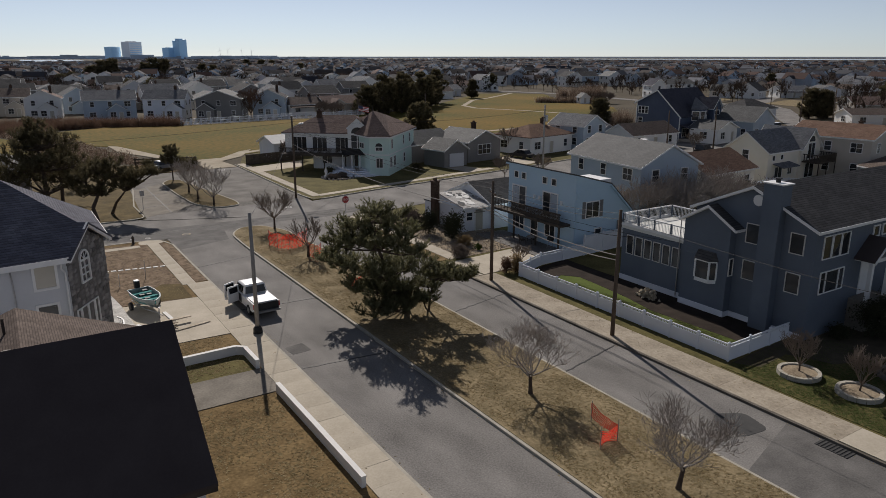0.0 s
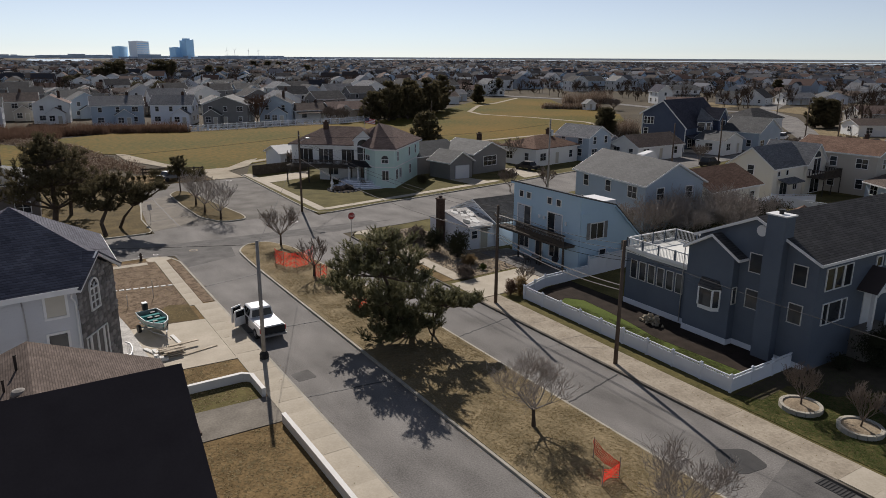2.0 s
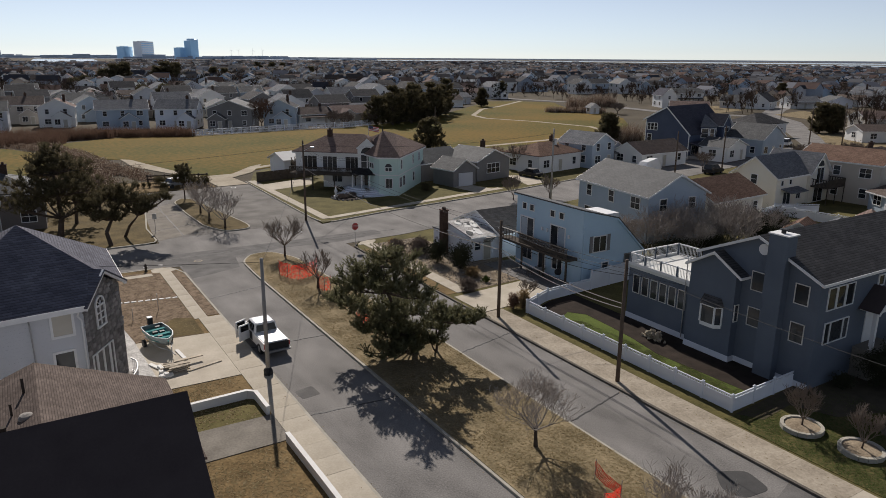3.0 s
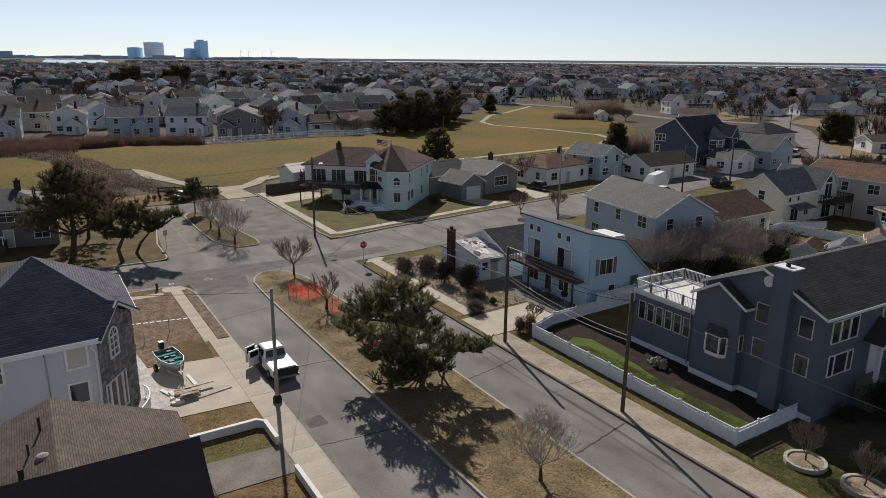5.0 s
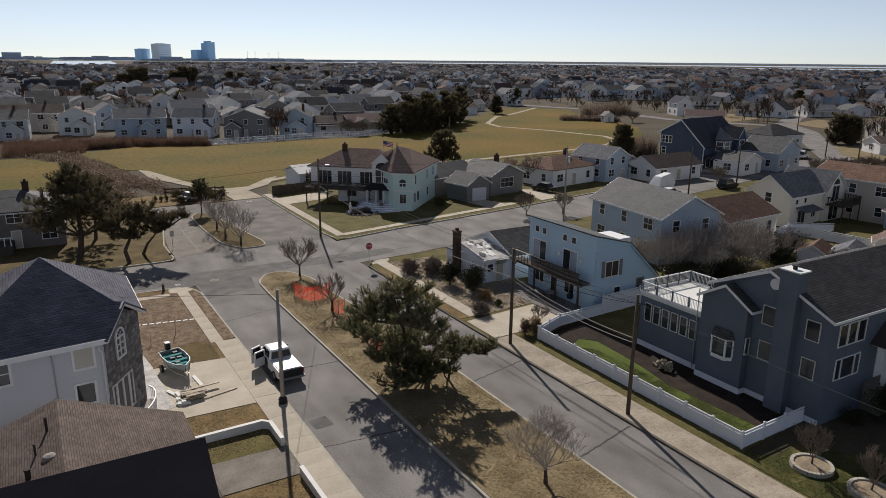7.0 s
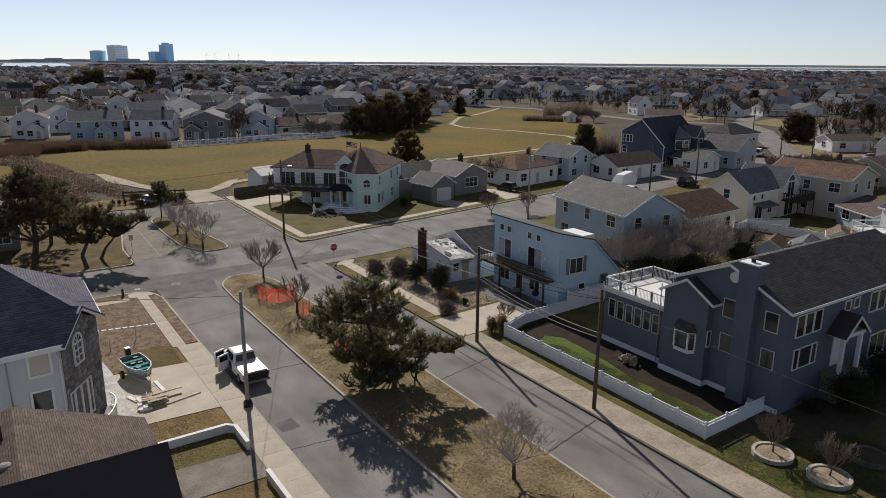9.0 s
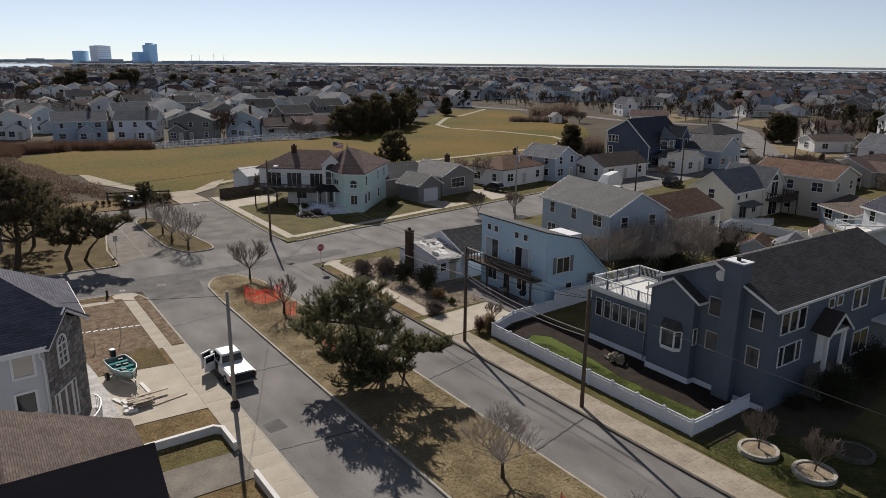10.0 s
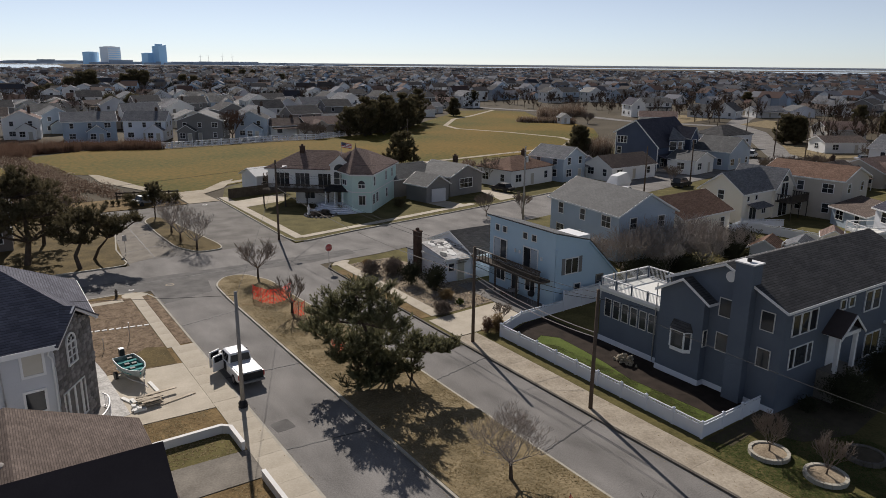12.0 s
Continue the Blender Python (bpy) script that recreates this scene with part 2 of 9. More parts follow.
    "twig": dict(c1=(0.14, 0.112, 0.092), c2=(0.25, 0.205, 0.168), scale=3, fine=20, rough=0.95, bump=0.0),
    "needles": dict(c1=(0.08, 0.085, 0.042), c2=(0.27, 0.252, 0.13), scale=1.2, fine=8, rough=0.8, bump=0.0),
    "needles_dark": dict(c1=(0.05, 0.045, 0.024), c2=(0.18, 0.15, 0.085), scale=1.2, fine=8, rough=0.85, bump=0.0),
    "evergreen": dict(c1=(0.022, 0.026, 0.015), c2=(0.075, 0.076, 0.042), scale=1.5, fine=9, rough=0.85, bump=0.0),
    "hedge": dict(c1=(0.1, 0.06, 0.043), c2=(0.22, 0.145, 0.105), scale=0.5, fine=3, rough=0.95, bump=0.0),
    "twig_gray": dict(c1=(0.24, 0.21, 0.185), c2=(0.44, 0.39, 0.345), scale=3, fine=20, rough=0.95, bump=0.0),
    "reed": dict(c1=(0.2, 0.14, 0.075), c2=(0.34, 0.25, 0.14), scale=1, fine=8, rough=0.95, bump=0.0),
    "orange_net": dict(c1=(0.78, 0.045, 0.03), c2=(0.87, 0.075, 0.045), scale=3, rough=0.6, bump=0.0),
    "metal": dict(c1=(0.35, 0.35, 0.36), c2=(0.48, 0.48, 0.49), scale=3, rough=0.4, bump=0.05, metal=0.8),
    "black": dict(c1=(0.012, 0.012, 0.013), c2=(0.03, 0.03, 0.031), scale=3, rough=0.6, bump=0.1),
    "truck_paint": dict(c1=(0.78, 0.78, 0.77), c2=(0.83, 0.83, 0.82), scale=1, rough=0.25, bump=0.0),
    "car_gray": dict(c1=(0.16, 0.165, 0.17), c2=(0.22, 0.225, 0.23), scale=1, rough=0.35, bump=0.0),
    "hull": dict(c1=(0.26, 0.31, 0.31), c2=(0.4, 0.45, 0.45), scale=2, fine=12, rough=0.5, bump=0.05),
    "teal": dict(c1=(0.05, 0.19, 0.19), c2=(0.1, 0.3, 0.29), scale=2, rough=0.9, bump=0.05),
    "red": dict(c1=(0.35, 0.03, 0.03), c2=(0.45, 0.05, 0.045), scale=3, rough=0.5, bump=0.0),
    "brick": dict(c1=(0.07, 0.045, 0.035), c2=(0.12, 0.08, 0.06), scale=2, courses=(0.08, "brick"), bump=0.6, rough=0.9),
    "block": dict(c1=(0.16, 0.16, 0.17), c2=(0.24, 0.235, 0.24), scale=2, courses=(0.2, "brick"), bump=0.5, rough=0.9),
    "field_stone": dict(c1=(0.12, 0.113, 0.11), c2=(0.29, 0.275, 0.262), scale=3, fine=20, bump=0.6, rough=0.9, spread=0.8),
    "mortar": dict(c1=(0.13, 0.122, 0.116), c2=(0.22, 0.208, 0.198), scale=3, fine=20, bump=0.4, rough=0.95),
    "deck_white": dict(c1=(0.6, 0.6, 0.56), c2=(0.7, 0.7, 0.66), scale=0.7, fine=8, rough=0.7, bump=0.05),
    "tower_blue": dict(c1=(0.4, 0.68, 0.93), c2=(0.48, 0.74, 0.96), scale=0.02, fine=0.3, rough=0.3, bump=0.0),
    # far_gray and tower_pale hold distance haze in their base colours
    "far_gray": dict(c1=(0.3, 0.36, 0.44), c2=(0.42, 0.47, 0.54), scale=0.01, fine=0.1, rough=0.8, bump=0.0),
    "curtain": dict(c1=(0.3, 0.36, 0.42), c2=(0.42, 0.48, 0.54), scale=1.5, fine=5, rough=0.15, bump=0.0),
    "tower_pale": dict(c1=(0.93, 0.93, 0.93), c2=(0.96, 0.96, 0.96), scale=0.02, fine=0.3, rough=0.6, bump=0.0),
}.items():
    M[name] = material(name, **args)
M["far_wall"] = material("far_wall", (0.85, 0.85, 0.85), (1, 1, 1), scale=0.1, fine=1, bump=0.0, rough=0.8, island=[
    (0.8, 0.82, 0.84), (0.5, 0.6, 0.7), (0.5, 0.52, 0.55), (0.8, 0.8, 0.78), (0.36, 0.47, 0.6), (0.6, 0.5, 0.4), (0.68, 0.75, 0.82), (0.28, 0.33, 0.4), (0.82, 0.82, 0.82)])
# bluish multiplier puts distance haze into the far roof colours
M["far_roof"] = material("far_roof", (0.85, 0.87, 0.92), (1.05, 1.07, 1.12), scale=0.1, fine=1, bump=0.0, rough=0.9, island=[
    (0.06, 0.06, 0.064), (0.1, 0.1, 0.103), (0.1, 0.066, 0.055), (0.035, 0.035, 0.04), (0.17, 0.17, 0.18), (0.115, 0.07, 0.055), (0.05, 0.05, 0.056), (0.08, 0.068, 0.06)])
M["dry_blades"] = material("dry_blades", (0.8, 0.8, 0.8), (1, 1, 1), scale=0.5, fine=3, bump=0.0, rough=0.95, island=[
    (0.33, 0.25, 0.14), (0.26, 0.19, 0.1), (0.28, 0.23, 0.12), (0.22, 0.17, 0.085), (0.37, 0.3, 0.18), (0.24, 0.18, 0.095)])
M["green_blades"] = material("green_blades", (0.8, 0.8, 0.8), (1, 1, 1), scale=0.5, fine=3, bump=0.0, rough=0.95, island=[
    (0.08, 0.105, 0.03), (0.11, 0.125, 0.042), (0.07, 0.088, 0.026), (0.13, 0.125, 0.055)])
M["scrub"] = material("scrub", (0.7, 0.7, 0.7), (1, 1, 1), scale=0.3, fine=3, bump=0.0, rough=0.95, island=[
    (0.11, 0.075, 0.055), (0.2, 0.145, 0.11), (0.34, 0.27, 0.21), (0.15, 0.1, 0.075), (0.46, 0.39, 0.31), (0.24, 0.165, 0.12)])
M["pebble"] = material("pebble", (0.8, 0.8, 0.8), (1, 1, 1), scale=3, fine=20, bump=0.3, rough=0.95, island=[
    (0.26, 0.22, 0.17), (0.36, 0.32, 0.27), (0.19, 0.16, 0.13), (0.3, 0.25, 0.19), (0.44, 0.41, 0.37), (0.23, 0.2, 0.17)])
M["far_brown"] = material("far_brown", (0.75, 0.75, 0.75), (1, 1, 1), scale=0.3, fine=2, bump=0.0, rough=0.95, island=[
    (0.085, 0.06, 0.045), (0.12, 0.088, 0.066), (0.06, 0.045, 0.036), (0.15, 0.112, 0.085), (0.1, 0.068, 0.05)])
M["far_tree"] = material("far_tree", (0.8, 0.8, 0.8), (1, 1, 1), scale=0.3, fine=2, bump=0.0, rough=0.95, island=[
    (0.04, 0.032, 0.026), (0.055, 0.045, 0.035), (0.022, 0.028, 0.02), (0.07, 0.052, 0.038), (0.03, 0.034, 0.024)])


def let_through(name, share):
    """Thin leaves, blades and netting pass some light."""
    nt = M[name].node_tree
    bsdf = next(k for k in nt.nodes if k.type == "BSDF_PRINCIPLED")
    out = next(k for k in nt.nodes if k.type == "OUTPUT_MATERIAL")
    leaf, mix = nt.nodes.new("ShaderNodeBsdfTranslucent"), nt.nodes.new("ShaderNodeMixShader")
    nt.links.new(bsdf.inputs["Base Color"].links[0].from_socket, leaf.inputs["Color"])
    mix.inputs[0].default_value = share
    nt.links.new(bsdf.outputs[0], mix.inputs[1])
    nt.links.new(leaf.outputs[0], mix.inputs[2])
    nt.links.new(mix.outputs[0], out.inputs["Surface"])


for name, share in (("orange_net", 0.5), ("needles", 0.4), ("needles_dark", 0.4), ("reed", 0.4), ("dry_blades", 0.3), ("green_blades", 0.3), ("scrub", 0.35), ("hedge", 0.3)):
    let_through(name, share)


# ---- building blocks ----
def lay_out(me):
    """Texture coordinates in metres on each face: along the slope and up it, for shingle courses."""
    uv = me.uv_layers.new(name="slope")
    for f in me.polygons:
        u = Vector((-f.normal.y, f.normal.x, 0))
        u = u.normalized() if u.length > 0.05 else Vector((1, 0, 0))
        v = f.normal.cross(u)
        for k in f.loop_indices:
            p = me.vertices[me.loops[k].vertex_index].co
            uv.data[k].uv = (p.dot(u), p.dot(v))


def part(name, bm, material_name, parent=None, label="", category="", group="", kind="", smooth=False):
    """Links a bmesh as one mesh object, under parent if there is one."""
    me = bpy.data.meshes.new(name)
    bm.normal_update()
    bm.to_mesh(me)
    bm.free()
    me.materials.append(M[material_name])
    if material_name.startswith("roof_"):
        lay_out(me)
    if smooth:
        me.polygons.foreach_set("use_smooth", [True] * len(me.polygons))
    ob = new(name, me)
    ob.parent = parent
    return tagged(ob, label, category, group, kind)


def thing(name, label, category, group="", kind="", at=(0, 0, 0), turn=0.0):
    """An Empty at a thing's base, to carry its parts."""
    ob = new(name)
    ob.empty_display_size = 0.3
    ob.matrix_world = pose(*at, 0, 0, turn)
    return tagged(ob, label, category, group, kind)


def hexa(bm, pts):
    """A solid from eight corners: four below, four above in the same order."""
    v = [bm.verts.new(p) for p in pts]
    for f in ((3, 2, 1, 0), (4, 5, 6, 7), (0, 1, 5, 4), (1, 2, 6, 5), (2, 3, 7, 6), (3, 0, 4, 7)):
        bm.faces.new([v[k] for k in f])


def box(bm, x0, y0, z0, x1, y1, z1):
    x0, x1, y0, y1, z0, z1 = min(x0, x1), max(x0, x1), min(y0, y1), max(y0, y1), min(z0, z1), max(z0, z1)
    hexa(bm, [(x0, y0, z0), (x1, y0, z0), (x1, y1, z0), (x0, y1, z0), (x0, y0, z1), (x1, y0, z1), (x1, y1, z1), (x0, y1, z1)])


def slab(bm, pts, z0, z1):
    """An upright prism over a polygon whose corners run anticlockwise."""
    if sum(a[0] * b[1] - b[0] * a[1] for a, b in zip(pts, pts[1:] + pts[:1])) < 0:
        pts = pts[::-1]
    lo, hi = [bm.verts.new((x, y, z0)) for x, y in pts], [bm.verts.new((x, y, z1)) for x, y in pts]
    bm.faces.new(hi)
    bm.faces.new(lo[::-1])
    for k in range(len(pts)):
        j = (k + 1) % len(pts)
        bm.faces.new((lo[k], lo[j], hi[j], hi[k]))


def plate(bm, pts, thick):
    """A sloping plate: its upper face given, thick metres deep."""
    n = (Vector(pts[1]) - Vector(pts[0])).cross(Vector(pts[2]) - Vector(pts[0]))
    if n.z < 0:
        pts = pts[::-1]
    hi = [bm.verts.new(p) for p in pts]
    lo = [bm.verts.new((p[0], p[1], p[2] - thick)) for p in pts]
    bm.faces.new(hi)
    bm.faces.new(lo[::-1])
    for k in range(len(pts)):
        j = (k + 1) % len(pts)
        bm.faces.new((lo[k], lo[j], hi[j], hi[k]))


def tube(bm, p0, p1, r0, r1, sides=6, caps=True):
    p0, p1 = Vector(p0), Vector(p1)
    d = (p1 - p0).normalized()
    a = d.orthogonal().normalized()
    b = d.cross(a)
    ring = [[bm.verts.new(p + (a * math.cos(2 * math.pi * k / sides) + b * math.sin(2 * math.pi * k / sides)) * r) for k in range(sides)]
            for p, r in ((p0, r0), (p1, r1))]
    for k in range(sides):
        j = (k + 1) % sides
        bm.faces.new((ring[0][k], ring[0][j], ring[1][j], ring[1][k]))
    if caps:
        bm.faces.new(ring[0][::-1])
        bm.faces.new(ring[1])


def pipe(bm, pts, r, sides=6):
    """One bent tube through the points."""
    pts = [Vector(p) for p in pts]
    rings = []
    for k, p in enumerate(pts):
        d = (pts[min(k + 1, len(pts) - 1)] - pts[max(k - 1, 0)]).normalized()
        a = d.cross(Vector((0, 0, 1)))
        a = a.normalized() if a.length > 0.05 else Vector((1, 0, 0))
        b = d.cross(a).normalized()
        rings.append([bm.verts.new(p + (a * math.cos(2 * math.pi * j / sides) + b * math.sin(2 * math.pi * j / sides)) * r) for j in range(sides)])
    for lo, hi in zip(rings, rings[1:]):
        for j in range(sides):
            i = (j + 1) % sides
            bm.faces.new((lo[j], lo[i], hi[i], hi[j]))
    bm.faces.new(rings[0][::-1])
    bm.faces.new(rings[-1])


def lathe(bm, profile, at=(0, 0, 0), sides=16):
    """A turned solid: profile of (radius, height)."""
    rings = [[bm.verts.new((at[0] + r * math.cos(2 * math.pi * k / sides), at[1] + r * math.sin(2 * math.pi * k / sides), at[2] + z))
              for k in range(sides)] for r, z in profile]
    for lo, hi in zip(rings, rings[1:]):
        for k in range(sides):
            j = (k + 1) % sides
            bm.faces.new((lo[k], lo[j], hi[j], hi[k]))
    bm.faces.new(rings[0][::-1])
    bm.faces.new(rings[-1])


class Wall:
    """A wall's own axes: a along it, b up, c outwards. (x0, y0) to (x1, y1) runs with the outside on the right hand."""

    def __init__(self, x0, y0, x1, y1, z=0.0):
        self.o = Vector((x0, y0, z))
        self.u = Vector((x1 - x0, y1 - y0, 0))
        self.length = self.u.length
        self.u.normalize()
        self.n = Vector((self.u.y, -self.u.x, 0))

    def at(self, a, b, c=0.0):
        p = self.o + self.u * a + self.n * c
        return (p.x, p.y, p.z + b)

    def box(self, bm, a0, a1, b0, b1, c0, c1):
        hexa(bm, [self.at(a0, b0, c1), self.at(a1, b0, c1), self.at(a1, b0, c0), self.at(a0, b0, c0),
                  self.at(a0, b1, c1), self.at(a1, b1, c1), self.at(a1, b1, c0), self.at(a0, b1, c0)])


def window(parent, w, a0, b0, a1, b1, bars=(1, 1), glass="glass", rim="trim", wide=0.09, name="window", deep=0.07):
    """A framed window on a wall: bars = upright and level glazing bars."""
    bm = bmesh.new()
    outer = [(a0 - wide, b0 - wide), (a1 + wide, b0 - wide), (a1 + wide, b1 + wide), (a0 - wide, b1 + wide)]
    inner = [(a0, b0), (a1, b0), (a1, b1), (a0, b1)]
    rings = [[bm.verts.new(w.at(a, b, c)) for a, b in ring] for ring, c in ((outer, 0.0), (outer, deep), (inner, deep), (inner, 0.0))]
    for lo, hi in zip(rings, rings[1:]):
        for k in range(4):
            i = (k + 1) % 4
            bm.faces.new((lo[k], lo[i], hi[i], hi[k]))
    ob = part(name, bm, rim, parent)
    bm = bmesh.new()
    w.box(bm, a0, a1, b0, b1, 0.0, 0.022)
    part("pane", bm, glass, ob)
    spans = [(a0 + (a1 - a0) * (k + 1) / (bars[0] + 1), None) for k in range(bars[0])] + [(None, b0 + (b1 - b0) * (k + 1) / (bars[1] + 1)) for k in range(bars[1])]
    for a, b in spans:
        bm = bmesh.new()
        if b is None:
            w.box(bm, a - 0.025, a + 0.025, b0, b1, 0.022, deep - 0.02)
        else:
            w.box(bm, a0, a1, b - 0.025, b + 0.025, 0.022, deep - 0.015)
        part("glazing_bar", bm, rim, ob)
    return ob


def gable_roof(parent, x0, y0, x1, y1, eave, rise, along, mat, over=0.35, thick=0.16, trim="trim"):
    """Two slopes over a rectangle; the ridge runs along 'x' or 'y'. Returns the ridge height."""
    z = eave + rise
    half = (y1 - y0) / 2 if along == "x" else (x1 - x0) / 2
    drop = rise / half * over
    if along == "x":
        m = (y0 + y1) / 2
        sides = [[(x0 - over, y0 - over, eave - drop), (x1 + over, y0 - over, eave - drop), (x1 + over, m, z), (x0 - over, m, z)],
                 [(x1 + over, y1 + over, eave - drop), (x0 - over, y1 + over, eave - drop), (x0 - over, m, z), (x1 + over, m, z)]]
    else:
        m = (x0 + x1) / 2
        sides = [[(x0 - over, y1 + over, eave - drop), (x0 - over, y0 - over, eave - drop), (m, y0 - over, z), (m, y1 + over, z)],
                 [(x1 + over, y0 - over, eave - drop), (x1 + over, y1 + over, eave - drop), (m, y1 + over, z), (m, y0 - over, z)]]
    for s in sides:
        up = [(p[0], p[1], p[2] + thick) for p in s]
        bm = bmesh.new()
        plate(bm, up, thick * 0.55)
        part("roof_slope", bm, mat, parent)
        bm = bmesh.new()
        low = [(p[0], p[1], p[2] - thick * 0.55 - 0.003) for p in up]
        c = sum((Vector(p) for p in low), Vector()) / 4
        rim = [tuple(Vector(p) + (c - Vector(p)).normalized() * 0.03) for p in low]
        plate(bm, rim, 0.12)
        for p, q in ((s[1], s[2]), (s[3], s[0]), (s[0], s[1])):
            side = Vector((q[1] - p[1], p[0] - q[0], 0)).normalized() * 0.05
            if side.dot(Vector(p) - c) < 0:
                side = -side
            lo = [Vector(p), Vector(q), Vector(q) + side, Vector(p) + side]
            hexa(bm, [tuple(v + Vector((0, 0, -0.03))) for v in lo] + [tuple(v + Vector((0, 0, thick * 0.9))) for v in lo])
        part("fascia", bm, trim, parent)
    return z


def hip_roof(parent, x0, y0, x1, y1, eave, rise, mat, over=0.35, thick=0.14, ridge=None):
    """Four slopes; ridge = the two ends of the ridge in the plan (the same point twice for a pyramid)."""
    X0, X1, Y0, Y1 = x0 - over, x1 + over, y0 - over, y1 + over
    if ridge is None:
        if x1 - x0 > y1 - y0:
            h = (y1 - y0) / 2
            ridge = ((x0 + h, (y0 + y1) / 2), (x1 - h, (y0 + y1) / 2))
        else:
            h = (x1 - x0) / 2
            ridge = (((x0 + x1) / 2, y0 + h), ((x0 + x1) / 2, y1 - h))
    (ax, ay), (bx, by) = ridge
    a, b = (ax, ay, eave + rise), (bx, by, eave + rise)
    if abs(ax - bx) >= abs(ay - by):
        faces = [[(X0, Y0, eave), (X1, Y0, eave), b, a], [(X1, Y1, eave), (X0, Y1, eave), a, b], [(X0, Y1, eave), (X0, Y0, eave), a], [(X1, Y0, eave), (X1, Y1, eave), b]]
    else:
        faces = [[(X0, Y1, eave), (X0, Y0, eave), a, b], [(X1, Y0, eave), (X1, Y1, eave), b, a], [(X0, Y0, eave), (X1, Y0, eave), a], [(X1, Y1, eave), (X0, Y1, eave), b]]
    for f in faces:
        pts = [p for k, p in enumerate(f) if p != f[k - 1]]
        bm = bmesh.new()
        plate(bm, [(p[0], p[1], p[2] + thick) for p in pts], thick)
        part("roof_slope", bm, mat, parent)
    bm = bmesh.new()
    for r in ((X0, Y0, X1, Y0 + 0.08), (X0, Y1 - 0.08, X1, Y1), (X0, Y0 + 0.08, X0 + 0.08, Y1 - 0.08), (X1 - 0.08, Y0 + 0.08, X1, Y1 - 0.08)):
        box(bm, r[0], r[1], eave - 0.16, r[2], r[3], eave - 0.004)
    part("fascia", bm, "trim", parent)


def gable_walls(parent, x0, y0, x1, y1, eave, rise, along, mat, base=0.0, name="wall"):
    """Body of a house with its two gables, as one wall mesh."""
    bm = bmesh.new()
    z = eave + rise
    if along == "x":
        m = (y0 + y1) / 2
        prof = [(y0, base), (y1, base), (y1, eave), (m, z), (y0, eave)]
        ends = [[bm.verts.new((x, y, h)) for y, h in prof] for x in (x0, x1)]
    else:
        m = (x0 + x1) / 2
        prof = [(x0, base), (x1, base), (x1, eave), (m, z), (x0, eave)]
        ends = [[bm.verts.new((x, y, h)) for x, h in prof] for y in (y0, y1)]
    bm.faces.new(ends[0])
    bm.faces.new(ends[1][::-1])
    for k in range(5):
        j = (k + 1) % 5
        bm.faces.new((ends[0][j], ends[0][k], ends[1][k], ends[1][j]))
    bmesh.ops.recalc_face_normals(bm, faces=bm.faces)
    return part(name, bm, mat, parent)


def chimney(parent, x, y, z0, z1, w=0.7, d=0.55, mat="brick"):
    bm = bmesh.new()
    box(bm, x - w / 2, y - d / 2, z0, x + w / 2, y + d / 2, z1)
    box(bm, x - w / 2 - 0.06, y - d / 2 - 0.06, z1, x + w / 2 + 0.06, y + d / 2 + 0.06, z1 + 0.12)
    box(bm, x - 0.14, y - 0.14, z1 + 0.12, x + 0.14, y + 0.14, z1 + 0.38)
    return part("chimney", bm, mat, parent)


def rounded(points, r=1.0, steps=5):
    """A polygon with its corners rounded off."""
    out = []
    n = len(points)
    for k in range(n):
        p, q, s = Vector(points[k - 1]), Vector(points[k]), Vector(points[(k + 1) % n])
        a, b = (p - q), (s - q)
        ra = min(r, a.length / 2.2, b.length / 2.2)
        a, b = q + a.normalized() * ra, q + b.normalized() * ra
        for j in range(steps + 1):
            t = j / steps
            c = a * (1 - t) ** 2 + q * 2 * t * (1 - t) + b * t * t
            out.append((c.x, c.y))
    return out


def inset(points, d):
    """The polygon drawn in by d metres."""
    area = sum(a[0] * b[1] - b[0] * a[1] for a, b in zip(points, points[1:] + points[:1]))
    sgn = 1 if area > 0 else -1
    out = []
    n = len(points)
    for k in range(n):
        p, q, s = Vector(points[k - 1]), Vector(points[k]), Vector(points[(k + 1) % n])
        e1, e2 = (q - p).normalized(), (s - q).normalized()
        nn = (Vector((-e1.y, e1.x)) + Vector((-e2.y, e2.x)))
        nn = nn.normalized() * sgn
        out.append((q.x + nn.x * d, q.y + nn.y * d))
    return out


def inside(x, y, poly):
    hit = False
    for (x0, y0), (x1, y1) in zip(poly, poly[1:] + poly[:1]):
        if (y0 > y) != (y1 > y) and x < (x1 - x0) * (y - y0) / (y1 - y0) + x0:
            hit = not hit
    return hit


# ---- ground, water, roads ----
def sheet(name, pts, z0, z1, mat, label, kind="structure", parent=None, category=""):
    bm = bmesh.new()
    slab(bm, list(pts), z0, z1)
    return part(name, bm, mat, parent, label, category or name.replace("_", " "), kind=kind)


sheet("ground", [(4900 * math.cos(k * math.pi / 32), 4900 * math.sin(k * math.pi / 32)) for k in range(64)], -0.5, -0.03, "earth", "brown winter earth and dry grass reaching the horizon")
FWD, RGT = Vector((0.56, 0.828)), Vector((0.828, -0.56))


def far(f, r):
    p = FWD * f + RGT * r
    return (p.x, p.y)


